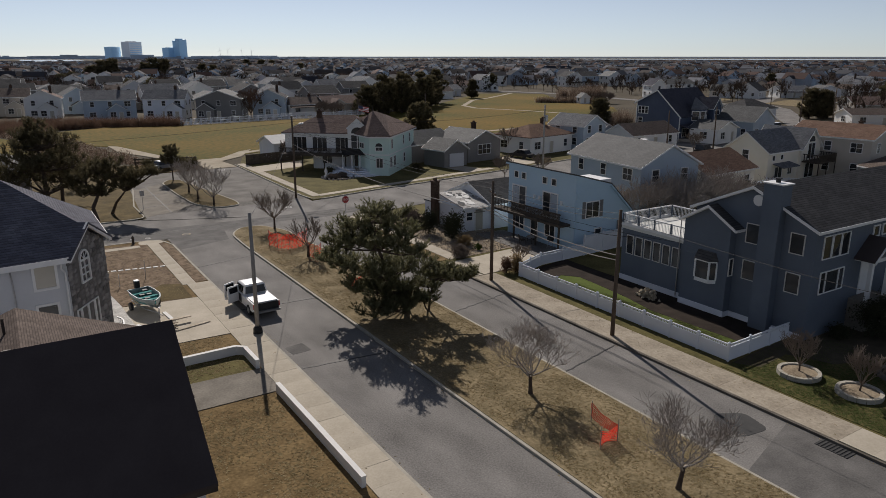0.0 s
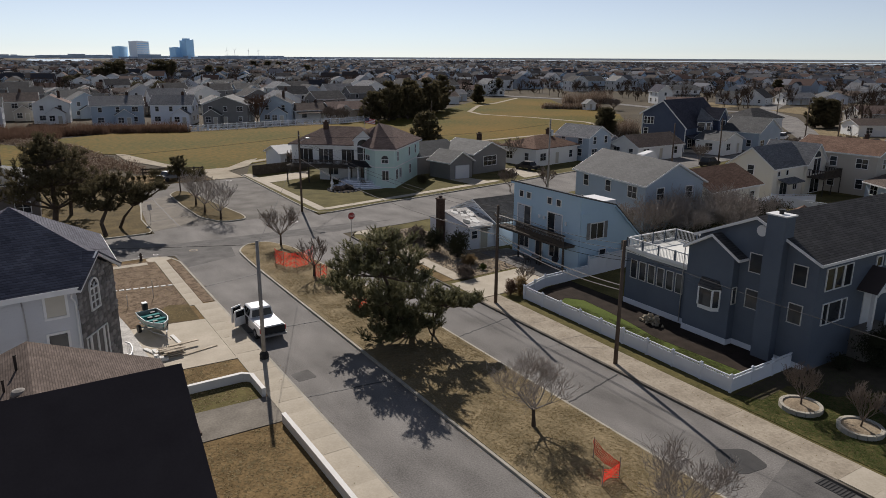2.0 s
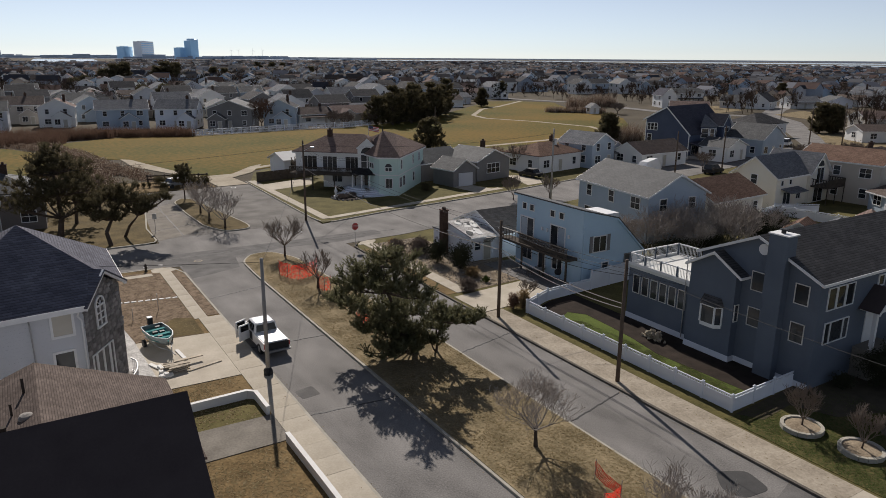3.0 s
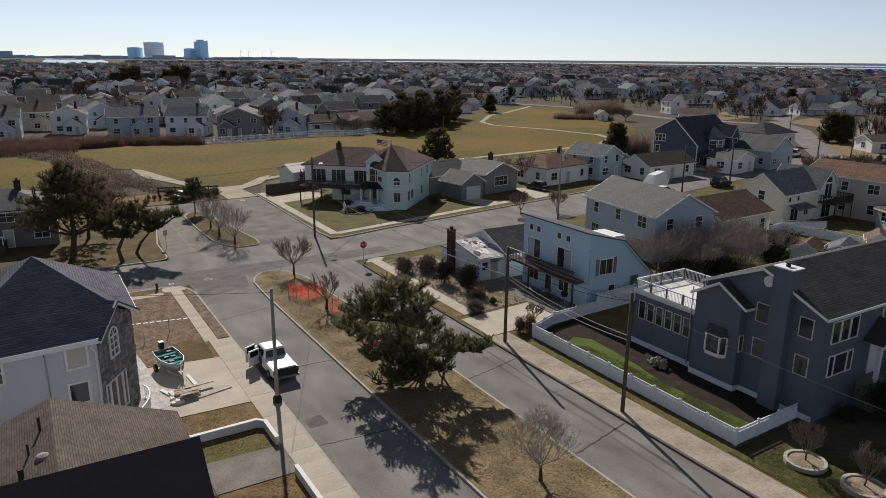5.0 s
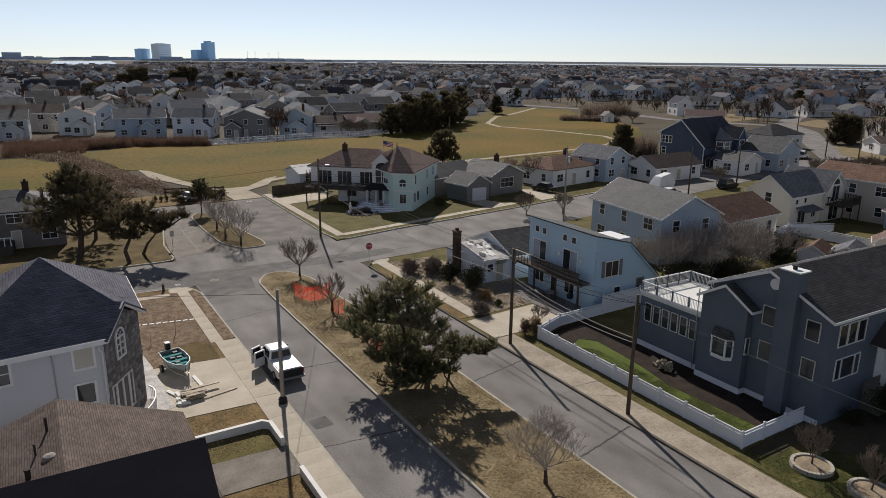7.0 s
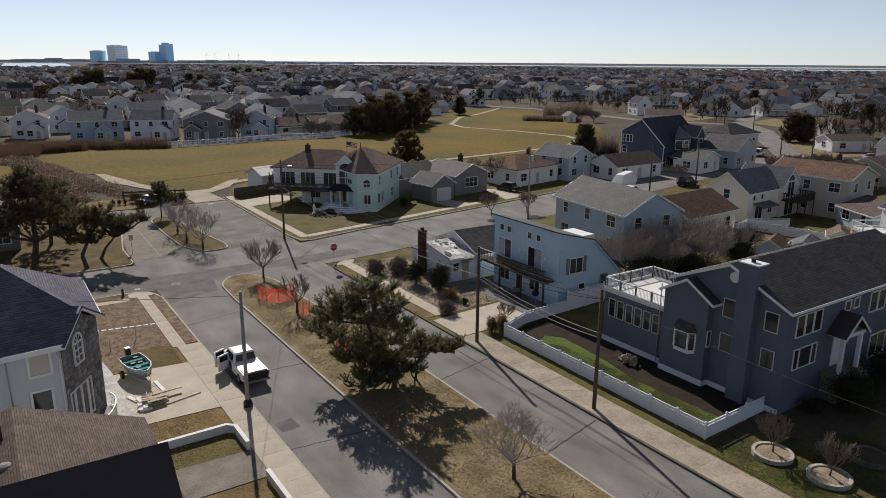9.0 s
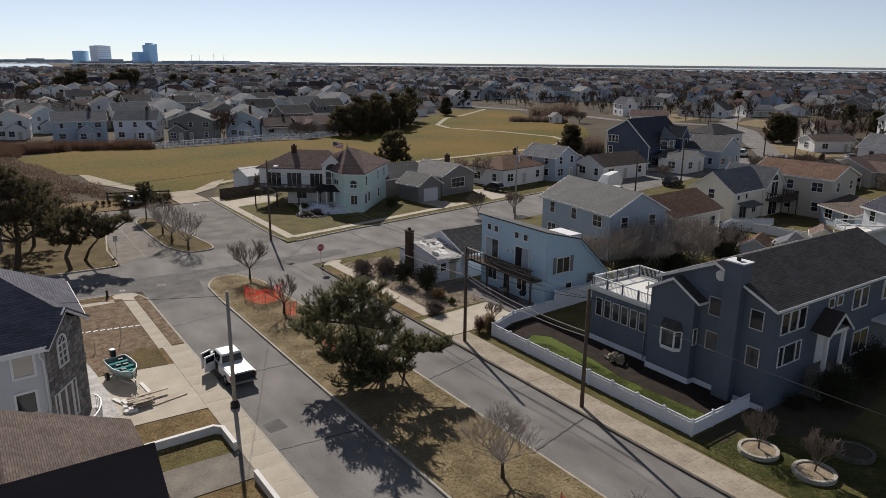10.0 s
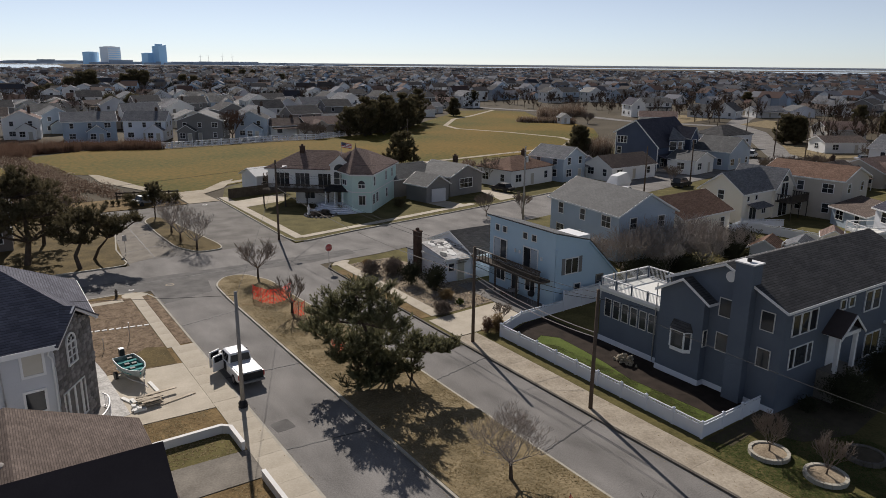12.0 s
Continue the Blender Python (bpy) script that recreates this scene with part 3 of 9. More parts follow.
sheet("water", [far(3300, -3300), far(3300, 400), far(2900, 1200), far(2900, 3400), far(3380, 3300), far(3800, 0), far(3380, -3300)], -0.03, -0.01, "water", "pale back bay water before the horizon", category="water")
sheet("water", [(50, 1590), (168, 1600), (262, 2390), (330, 3200), (130, 3300)], -0.03, -0.012, "water", "bright inlet water beyond the far roofs", category="water")
for pts, text in (([(1680, 480), (1560, 800), (1540, 1300), (1700, 1400), (1760, 800)], "pale strip of back bay water before the marsh"), ([(2150, 300), (2050, 900), (2060, 1700), (2500, 2000), (2400, 900)], "wide pale back bay water beyond the marsh")):
    sheet("water", [far(f, r) for f, r in pts], -0.03, -0.012, "water", text, category="water")
AWAY = math.atan2(FWD.y, FWD.x)
sheet("backdrop", [(r * math.cos(AWAY + q * 0.05), r * math.sin(AWAY + q * 0.05)) for r, turn in ((4640, 1), (4660, -1)) for q in (range(-15, 16) if turn > 0 else range(15, -16, -1))], -0.03, 9.0, "tower_pale", "low far shore along the horizon, haze in its pale colour", category="shore")

CROSS = [(-90, 69.2), (10.7, 68.8), (13.0, 68.6), (30.5, 68.5), (38, 68.8), (65, 73.6), (130, 86), (130, 97), (65, 84.4), (50.5, 81.9), (41, 80.4), (31.7, 78.4), (13.0, 78.6), (-90, 79.5)]
bm = bmesh.new()
for pts in (CROSS, [(13.0, -40), (30.5, -40), (30.5, 68.5), (13.0, 68.6)], [(13.0, 78.6), (31.7, 78.4), (32.2, 109.8), (27, 109.6), (14.8, 109.8)]):
    f = bm.faces.new([bm.verts.new((x, y, 0.0)) for x, y in pts])
    if f.normal.z < 0:
        f.normal_flip()
part("road", bm, "asphalt", None, "old pale grey asphalt avenue and cross street", "road", kind="structure")
sheet("road_patch", [(25.25, -20), (30.45, -20), (30.45, 16.3), (25.25, 14.8)], -0.01, 0.006, "asphalt_dark", "newer darker asphalt on the carriageway")
sheet("road_patch", rounded([(13.4, 36.5), (14.6, 36.6), (14.5, 37.9), (13.3, 37.7)], 0.15, 2), -0.01, 0.007, "asphalt_dark", "square dark repair in the asphalt")
sheet("road_patch", rounded([(27.5, 16.6), (29.2, 16.4), (29.6, 18.0), (28.2, 18.8), (27.2, 17.6)], 0.4, 3), -0.01, 0.01, "tar", "dark ragged repair in the asphalt")
sheet("road_patch", [(13.2, 64.0), (18.0, 65.5), (18.6, 69.2), (24, 70.2), (30, 69.6), (36, 70.6), (36, 72.6), (24, 72.8), (6, 73.4), (-30, 74.5), (-30, 71.5), (4, 71.0), (13.2, 68.7)], -0.01, 0.005, "asphalt_dark", "darker worn asphalt across the junction")
sheet("road_patch", [(13.2, 80.2), (31.6, 80.0), (32.1, 109.7), (27.0, 109.5), (14.9, 109.7), (14.6, 97.0), (13.1, 86.0)], -0.01, 0.0045, "asphalt_old", "older greyish brown asphalt at the street end")
for k, (a, b) in enumerate((((11.3, 34.6), (18.5, 33.9)), ((13.1, 57.5), (18.3, 58.8)), ((25.3, 37.4), (30.4, 38.6)), ((-20, 71.2), (38, 71.6)), ((13.0, 45.6), (18.4, 45.2)), ((25.3, 26.2), (30.3, 27.4)), ((13.2, 84.5), (18.4, 86.2)), ((13.6, 91.0), (18.2, 93.0)), ((16.0, 80.6), (16.4, 99.0)))):
    d = Vector((b[0] - a[0], b[1] - a[1])).normalized()
    n = Vector((-d.y, d.x)) * 0.045
    pts, L = [], Vector((b[0] - a[0], b[1] - a[1])).length
    run = [(a[0] + d.x * L * j / 24, a[1] + d.y * L * j / 24, 0.12 * noise.noise((j * 0.5, k * 7.0, 0))) for j in range(25)]
    top = [(x + n.x * (1 + 20 * w), y + n.y * (1 + 20 * w)) for x, y, w in run]
    low = [(x + n.x * (-1 + 20 * w), y + n.y * (-1 + 20 * w)) for x, y, w in run]
    sheet("road_seam", top + low[::-1], -0.01, 0.014 + 0.001 * k, "tar", "dark tar line over a crack in the asphalt", category="tar line")

# blocks of raised ground beside the roads
sheet("verge", [(-90, -40), (12.86, -40), (12.86, 67.2), (11.6, 68.7), (10, 68.7), (-90, 69.1)], -0.2, 0.1, "grass_dry", "dry brown winter lawn ground beside the avenue", category="lawn")
sheet("verge", [(30.66, -40), (140, -40), (140, 87), (65, 73.4), (38, 68.6), (33.2, 68.3), (31.4, 67.6), (30.66, 65.5)], -0.2, 0.1, "grass_lawn", "winter lawn ground on the far side of the avenue", category="lawn")
sheet("verge", [(-90, 79.7), (12.6, 78.8), (12.85, 79.2), (14.6, 112), (10, 118), (-90, 121)], -0.2, 0.1, "grass_under", "dry lawn ground under the pines", category="lawn")
sheet("verge", [(31.9, 78.6), (41, 80.6), (50.5, 82.1), (65, 84.6), (130, 97.2), (170, 130), (60, 128), (40, 124), (36, 120), (32.4, 109.8)], -0.2, 0.1, "grass_lawn", "mown lawn ground of the corner plot", category="lawn")


def kerb_line(pts, wide=0.16, mat="kerb"):
    """A kerb along a line of points, the road on its right hand."""
    left = []
    for k, p in enumerate(pts):
        a, b = Vector(pts[max(k - 1, 0)]), Vector(pts[min(k + 1, len(pts) - 1)])
        d = (b - a).normalized()
        left.append((p[0] - d.y * wide, p[1] + d.x * wide))
    sheet("kerb", list(pts) + left[::-1], -0.15, 0.13, mat, "worn concrete kerb along the road", category="kerb")


kerb_line([(13.0, -40), (13.0, 53.0), (13.0, 65.8), (12.5, 67.6), (11.4, 68.6), (9.9, 68.72), (-90, 69.15)])
# this kerb's road face lies in shadow; the shade is in its dark colour
kerb_line([(65, 73.5), (38, 68.72), (33.4, 68.42), (31.5, 67.9), (30.6, 66.6), (30.5, 64.5), (30.5, -40)], 0.14, "kerb_dark")
kerb_line([(-90, 79.6), (11.6, 78.7), (12.6, 78.9), (13.0, 79.8), (13.0, 86), (14.7, 97), (14.8, 112)])
kerb_line([(32.2, 112), (31.7, 82.0), (32.0, 79.4), (33.4, 78.7), (41, 80.5), (50.5, 82.0), (65, 84.5), (130, 97.1)])

MEDIAN = [(18.55, -30), (25.2, -30), (25.2, 42), (24.6, 52), (23.95, 60), (23.85, 65.5), (22.3, 69.0), (20.2, 69.2), (18.6, 67.0), (18.4, 62)]
ISLAND = [(19.0, 84), (20.6, 80.1), (23.6, 80.3), (23.9, 82.5), (21.6, 101.5), (20.2, 102.6), (18.8, 100.4), (18.7, 92)]
for pts, mat, text in ((MEDIAN, "grass_mix", "dry patchy winter grass on the median strip"), (ISLAND, "grass_under", "patchy grass on a small traffic island")):
    ring = rounded(pts, 1.3, 5)
    sheet("median_kerb", ring, -0.2, 0.13, "kerb", "pale concrete kerb round the median", category="kerb")
    sheet("median", inset(ring, 0.17), -0.2, 0.155, mat, text, category="median")

# lawns, drives and beds
NEAR_SIDE = [
    ("driveway", [(4.6, 32.35), (11.19, 32.35), (11.19, 35.45), (4.6, 35.6)], 0.138, "concrete_gray", "grey concrete driveway between low white walls"),
    ("lawn", [(5.0, 35.6), (10.85, 35.5), (10.85, 37.9), (5.0, 38.1)], 0.122, "grass_lawn", "small green and brown lawn behind a low wall"),
    ("driveway", [(4.4, 41.7), (11.19, 41.5), (11.19, 49.6), (4.8, 50.3)], 0.138, "concrete", "wide pale concrete driveway with a parked boat"),
    ("gravel_bed", [(4.6, 43.0), (6.5, 43.4), (6.35, 47.0), (6.2, 50.6), (5.9, 53.5), (4.8, 53.5)], 0.15, "chips", "pale crushed stone beside the house"),
    ("mulch_bed", [(5.6, 50.4), (10.85, 49.7), (10.85, 67.4), (5.6, 67.9)], 0.125, "mulch", "bare brown mulched front yard"),
    ("lawn", [(7.0, 50.35), (10.85, 49.75), (10.85, 53.4), (9.6, 54.0), (8.2, 52.6), (7.2, 52.4)], 0.133, "grass_under", "patch of dry grass at the edge of the mulch"),
    ("verge_strip", [(11.95, 53.3), (12.82, 53.3), (12.82, 65.5), (12.2, 67.2), (11.95, 66.9)], 0.126, "mulch", "bare strip between pavement and kerb"),
]
FAR_SIDE = [
    ("yard", [(34.1, 22.4), (40.2, 22.4), (40.2, 43.2), (34.1, 40.8)], 0.13, "grass_green", "fenced green side yard"),
    # the first bed's dark earth deepens the house's shade on the lawn
    ("planting_bed", [(33.95, 21.85), (34.7, 20.6), (37.6, 20.9), (38.6, 18.6), (42.0, 17.4), (49, 18.4), (52, 20.5), (44.5, 22.6), (40.2, 22.3)], 0.139, "earth", "dark bare earth sheet that deepens the shade of the house"),
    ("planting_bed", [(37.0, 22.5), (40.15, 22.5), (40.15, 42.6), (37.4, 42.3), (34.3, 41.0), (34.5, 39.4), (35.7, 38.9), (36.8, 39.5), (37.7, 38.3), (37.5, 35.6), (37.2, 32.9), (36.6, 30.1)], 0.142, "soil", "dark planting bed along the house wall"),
    ("yard", [(33.0, 6), (62, 6), (62, 21.4), (33.0, 21.9)], 0.128, "grass_lawn", "shaded front lawn"),
    ("driveway", [(30.95, 42.9), (38.6, 43.3), (38.6, 47.9), (30.95, 47.2)], 0.14, "concrete", "pale concrete driveway of the blue house"),
    ("gravel_bed", [(33.05, 47.95), (41.2, 48.4), (41.2, 55.0), (38, 66.5), (33.05, 66.4)], 0.13, "gravel", "stony planted bed before the low white house"),
    ("verge_strip", [(30.7, 48.0), (31.7, 48.0), (31.7, 64.8), (30.7, 64.8)], 0.132, "grass_dry", "dry grass strip between pavement and kerb"),
    ("gravel_bed", [(38.7, 43.4), (42, 43.6), (42, 54), (38.7, 54)], 0.148, "asphalt", "grey paved yard under the balcony"),
]
CORNER_PLOT = [
    ("lawn", [(33.8, 81.2), (56.0, 84.3), (63, 86), (62, 95), (40, 108), (33.9, 101.5)], 0.13, "grass_lawn", "mown olive winter lawn of the corner house"),
    ("driveway", [(33.2, 102.3), (40.5, 104.2), (43, 110.5), (33.3, 107.5)], 0.14, "concrete", "pale concrete drive beside the corner house"),
    ("driveway", [(59.4, 85.4), (63.4, 86.2), (62.0, 92.0), (58.6, 91.4)], 0.14, "concrete", "pale concrete drive to a garage"),
    ("driveway", [(70, 86.6), (75, 87.6), (74.6, 95), (72.6, 96)], 0.14, "concrete", "pale concrete drive"),
    ("parking_court", [(13.15, 79.6), (18.5, 82.2), (18.3, 92), (18.5, 100.2), (14.75, 97.2), (13.15, 86)], 0.009, "concrete_gray", "grey-brown concrete parking court beside the island"),
    ("parking_court", [(8.5, 79.5), (12.7, 79.3), (14.3, 97), (12, 99)], 0.105, "grass_under", "worn grass beside the apron"),
]
for name, pts, top, mat, text in NEAR_SIDE + FAR_SIDE + CORNER_PLOT:
    sheet(name, pts, 0.0, top, mat, text, category=name.replace("_", " "))

FIELD = [(11, 182), (23, 189), (40, 183), (60, 185), (82, 185.2), (118, 200), (144, 225), (190, 268), (205, 262), (212, 248), (193, 217), (173, 203), (186, 189), (178, 172), (160, 152), (140, 137), (120, 131.5), (89, 128), (60, 127), (42, 126), (33, 121), (27.4, 120.8), (24.2, 131), (19.6, 147.5), (15.1, 151), (12.7, 165), (10, 179)]
sheet("field", FIELD, -0.1, 0.05, "field", "wide mown yellow-green park field", category="field")
sheet("verge", [(14.85, 109.9), (27.0, 109.7), (26.4, 119.4), (10, 119.0), (10.2, 118.2), (14.7, 112)], -0.2, 0.09, "grass_dry", "bare brown ground at the end of the street", category="lawn")
sheet("field", [(-70, 128), (3.2, 132), (6.5, 148), (5.5, 166), (0, 177), (-70, 184)], -0.1, 0.055, "field", "yellow winter grass beyond the scrub", category="field")
LEFT = [(-70, 126), (3.6, 130), (7.2, 148), (6.0, 167), (0, 178), (-70, 185)]
SCRUB = [(-70, 119), (20, 119.5), (19.5, 127.7), (16.7, 139), (15.1, 151), (12.7, 165), (10, 179), (-70, 186)]
SCRUB2 = [(-70, 186), (10, 180), (12, 188), (23, 189.2), (40, 183.2), (41, 188), (24, 195), (-70, 205)]
for pts in (SCRUB, SCRUB2):
    sheet("scrub_ground", pts, -0.1, 0.04, "earth", "dark leaf-strewn ground under the scrub", category="ground")


def ribbon(pts, wide):
    """Outline of a strip of even width along a line."""
    left, right = [], []
    for k, p in enumerate(pts):
        a, b = Vector(pts[max(k - 1, 0)]), Vector(pts[min(k + 1, len(pts) - 1)])
        d = (b - a).normalized() * wide / 2
        left.append((p[0] - d.y, p[1] + d.x))
        right.append((p[0] + d.y, p[1] - d.x))
    return left + right[::-1]


sheet("footpath", ribbon([(37.5, 125.4), (46, 129.3), (60, 130.4), (86, 131), (120, 135.5), (134, 139.4), (144, 147), (147.7, 155.5), (144, 176), (136.7, 194), (140, 206), (159.6, 229), (174, 238), (206, 264)], 1.7), -0.05, 0.07, "sand", "pale sandy footpath winding through the park", category="footpath")
for k, (pts, wide) in enumerate((([(128, 91.3), (150, 92), (161, 91.5)], 9), ([(157, 89.5), (188, 115), (217, 137), (234, 156), (262, 172), (300, 190)], 7), ([(158, 89), (172, 78), (200, 70), (240, 60)], 7), ([(229, 152), (222, 168), (214, 190), (222, 246), (208, 300)], 6))):
    sheet("road", ribbon(pts, wide), -0.05, 0.01 + 0.006 * k, "asphalt", "pale asphalt street running on between houses", category="road")
for pts in ([(166, 88), (200, 79), (207, 100), (188, 110), (170, 97)], [(224, 172), (250, 178), (262, 200), (240, 205), (226, 190)], [(230, 132), (262, 150), (268, 165), (240, 158)], [(142, 76), (157, 84), (150, 87), (141, 87)]):
    sheet("lawn", pts, -0.05, 0.03, "grass_mix", "patchy winter lawn beside the street", category="lawn")
for pts in ([(18.6, 148.5), (19.1, 137.5), (23.4, 126.5), (27.2, 116.6), (27.3, 109.7), (32.1, 109.9), (31.6, 117.1), (36.2, 121.2), (40.5, 129.6), (37.7, 127.6), (32.6, 120.9), (27.5, 120.6), (24.2, 130.7), (20.2, 147)],
            ):
    sheet("footpath", pts, -0.05, 0.075, "sand", "pale sandy footpath through the grass", category="footpath")


# ---- houses by the avenue ----
def slate_house():
    """Dark two-storey house with a roof deck, bay window, broad chimney and gabled porch."""
    h = thing("house", "dark slate-grey two-storey house with roof deck and broad chimney", "house", at=(0, 0, 0))
    W = 40.2
    # main body with its west gable
    gable_walls(h, W, 21.5, 58.0, 30.0, 7.05, 1.9, "x", "slate_lap")
    gable_roof(h, W, 21.5, 58.0, 30.0, 7.05, 1.9, "x", "roof_dark", over=0.3)
    # lower front block with a gable of its own
    gable_walls(h, W - 0.62, 26.75, 46.5, 30.35, 6.3, 1.05, "x", "slate_lap")
    gable_roof(h, W - 0.62, 26.5, 46.5, 30.3, 6.25, 1.1, "x", "roof_dark", over=0.3)
    # wing under the deck
    bm = bmesh.new()
    box(bm, W, 30.35, 0, 45.6, 36.5, 4.2)
    wing = part("wing_wall", bm, "slate_lap", h)
    bm = bmesh.new()
    box(bm, W - 0.06, 30.36, 4.2, 45.7, 36.58, 4.42)
    deck = part("deck", bm, "deck_white", h, "white roof deck floor")
    bm = bmesh.new()
    box(bm, W - 0.1, 30.36, 4.42, W - 0.02, 36.6, 4.62)
    box(bm, W - 0.02, 36.52, 4.42, 45.7, 36.6, 4.62)
    part("deck_edge", bm, "trim", h)

    def railing(x0, y0, x1, y1, posts):
        w = Wall(x0, y0, x1, y1, 4.42)
        bm = bmesh.new()
        w.box(bm, 0, w.length, 0.86, 0.94, -0.05, 0.05)
        w.box(bm, 0, w.length, 0.08, 0.14, -0.03, 0.03)
        n = int(w.length / 0.13)
        for k in range(n):
            a = w.length * (k + 0.5) / n
            w.box(bm, a - 0.012, a + 0.012, 0.14, 0.86, -0.012, 0.012)
        rail = part("railing", bm, "trim", h)
        for k in range(posts):
            a = w.length * k / (posts - 1)
            bm = bmesh.new()
            w.box(bm, a - 0.055, a + 0.055, 0.0, 0.95, -0.055, 0.055)
            part("railing_post", bm, "slate_lap", rail)

    railing(W, 36.5, W, 30.45, 5)
    railing(45.6, 36.5, W + 0.1, 36.5, 5)
    railing(45.6, 30.45, 45.6, 36.4, 4)
    # white footing band
    bm = bmesh.new()
    box(bm, W - 0.05, 30.36, 0, W, 36.52, 0.55)
    box(bm, W - 0.67, 26.7, 0, W - 0.62, 30.36, 0.55)
    box(bm, W - 0.62, 26.7, 0, W - 0.05, 26.75, 0.5)
    box(bm, W - 0.05, 21.5, 0, W, 26.7, 0.5)
    part("footing", bm, "vinyl", h, "pale painted concrete footing")
    west = Wall(W, 36.5, W, 21.5)
    for k in range(6):
        a = 0.55 + k * 0.86
        window(h, west, a, 2.35, a + 0.58, 3.72, (0, 0), wide=0.05, rim="slate_trim")
    for y, b in ((25.6, 5.42), (25.6, 3.0), (22.62, 5.42), (22.62, 2.95)):
        a = 36.5 - y
        window(h, west, a - 0.42, b, a + 0.42, b + 1.2, (0, 0), wide=0.05, rim="slate_trim")
    front = Wall(W - 0.62, 30.35, W - 0.62, 26.75)
    # bay window
    bay = thing("bay_window", "", "")
    bay.parent = h
    bm = bmesh.new()
    pts = [front.at(1.15, 0, 0), front.at(1.45, 0, 0.42), front.at(2.55, 0, 0.42), front.at(2.85, 0, 0)]
    slab(bm, [(p[0], p[1]) for p in pts], 2.25, 2.5)
    slab(bm, [(p[0], p[1]) for p in pts], 3.68, 3.78)
    for p in pts:
        box(bm, p[0] - 0.05, p[1] - 0.05, 2.5, p[0] + 0.05, p[1] + 0.05, 3.68)
    part("bay_frame", bm, "trim", bay)
    bm = bmesh.new()
    slab(bm, [(p[0], p[1]) for p in inset([(p[0], p[1]) for p in pts], 0.03)], 2.5, 3.68)
    part("pane", bm, "glass", bay)
    bm = bmesh.new()
    lo = [front.at(1.05, 3.78, 0), front.at(1.4, 3.78, 0.5), front.at(2.6, 3.78, 0.5), front.at(2.95, 3.78, 0)]
    hi = [front.at(1.3, 4.35, 0.02), front.at(1.5, 4.35, 0.08), front.at(2.5, 4.35, 0.08), front.at(2.7, 4.35, 0.02)]
    v = [bm.verts.new(p) for p in lo + hi]
    for f in ((0, 1, 5, 4), (1, 2, 6, 5), (2, 3, 7, 6), (4, 5, 6, 7), (3, 2, 1, 0), (0, 4, 7, 3)):
        bm.faces.new([v[k] for k in f])
    part("bay_roof", bm, "roof_dark", bay)
    side = Wall(W - 0.62, 26.75, W + 0.3, 26.75)
    window(h, side, 0.15, 3.0, 0.5, 4.1, (0, 0), wide=0.05, rim="slate_trim")
    # round louvre in the gable
    bm = bmesh.new()
    c = Vector(west.at(36.5 - 25.45, 8.2, 0.0))
    tube(bm, c, c + Vector((-0.07, 0, 0)), 0.36, 0.36, 20)
    part("louvre", bm, "trim", h, "round white gable louvre")
    # chimney
    bm = bmesh.new()
    box(bm, W - 0.6, 23.6, 0, W + 0.35, 24.85, 9.45)
    stack = part("chimney", bm, "slate_lap", h, "broad siding-clad chimney")
    bm = bmesh.new()
    box(bm, W - 0.68, 23.52, 9.45, W + 0.43, 24.93, 9.53)
    part("cap", bm, "trim", stack)
    bm = bmesh.new()
    lathe(bm, [(0.14, 9.53), (0.14, 9.75), (0.22, 9.77), (0.22, 9.81)], (W - 0.15, 24.25, 0))
    part("flue", bm, "black", stack)
    # south front
    south = Wall(W, 21.5, 58, 21.5)
    for a in (0.85, 1.82, 2.8):
        window(h, south, a, 5.2, a + 0.8, 6.55, (0, 0), wide=0.06)
    for a, b in ((0.95, 1.45), (1.55, 2.85), (2.95, 3.45)):
        window(h, south, a, 3.0, b, 4.3, (0, 0), wide=0.06)
    for a in (6.4, 7.5):
        window(h, south, a, 5.9, a + 0.6, 6.5, (0, 0))
    for a in (9.7, 10.8, 14.0):
        window(h, south, a, 5.15, a + 0.9, 6.5, (0, 0))
    window(h, south, 10.6, 1.6, 12.6, 3.2, (1, 0))
    # balcony on the front
    bm = bmesh.new()
    south.box(bm, 13.0, 17.6, 3.6, 3.8, 0, 1.5)
    south.box(bm, 13.0, 17.6, 4.65, 4.75, 1.42, 1.5)
    for k in range(28):
        a = 13.05 + k * 0.168
        south.box(bm, a, a + 0.035, 3.8, 4.65, 1.44, 1.48)
    for a in (13.0, 17.5):
        south.box(bm, a, a + 0.12, 0, 6.3, 1.38, 1.5)
    part("balcony", bm, "trim", h)
    # gabled porch before the raised entrance
    bm = bmesh.new()
    south.box(bm, 4.7, 7.3, 4.55, 4.8, 0, 1.1)
    porch = part("porch", bm, "trim", h, "white gabled entrance porch")
    for a in (4.8, 6.95):
        bm = bmesh.new()
        south.box(bm, a, a + 0.24, 2.1, 4.55, 0.82, 1.06)
        part("column", bm, "trim", porch)
    c = 6.0
    for s in (-1, 1):
        bm = bmesh.new()
        plate(bm, [south.at(c, 6.05, 0.0), south.at(c, 6.05, 1.3), south.at(c + s * 1.5, 4.75, 1.3), south.at(c + s * 1.5, 4.75, 0.0)], 0.1)
        part("porch_roof", bm, "roof_near", porch)
        bm = bmesh.new()
        plate(bm, [south.at(c, 6.0, 1.3), south.at(c, 6.0, 1.36), south.at(c + s * 1.5, 4.7, 1.36), south.at(c + s * 1.5, 4.7, 1.3)], 0.18)
        part("barge_board", bm, "trim", porch)
    bm = bmesh.new()
    south.box(bm, 5.5, 6.5, 2.15, 4.3, 0, 0.06)
    part("door", bm, "trim", porch)
    bm = bmesh.new()
    south.box(bm, 4.6, 7.4, 0.1, 2.1, 0.0, 1.2)
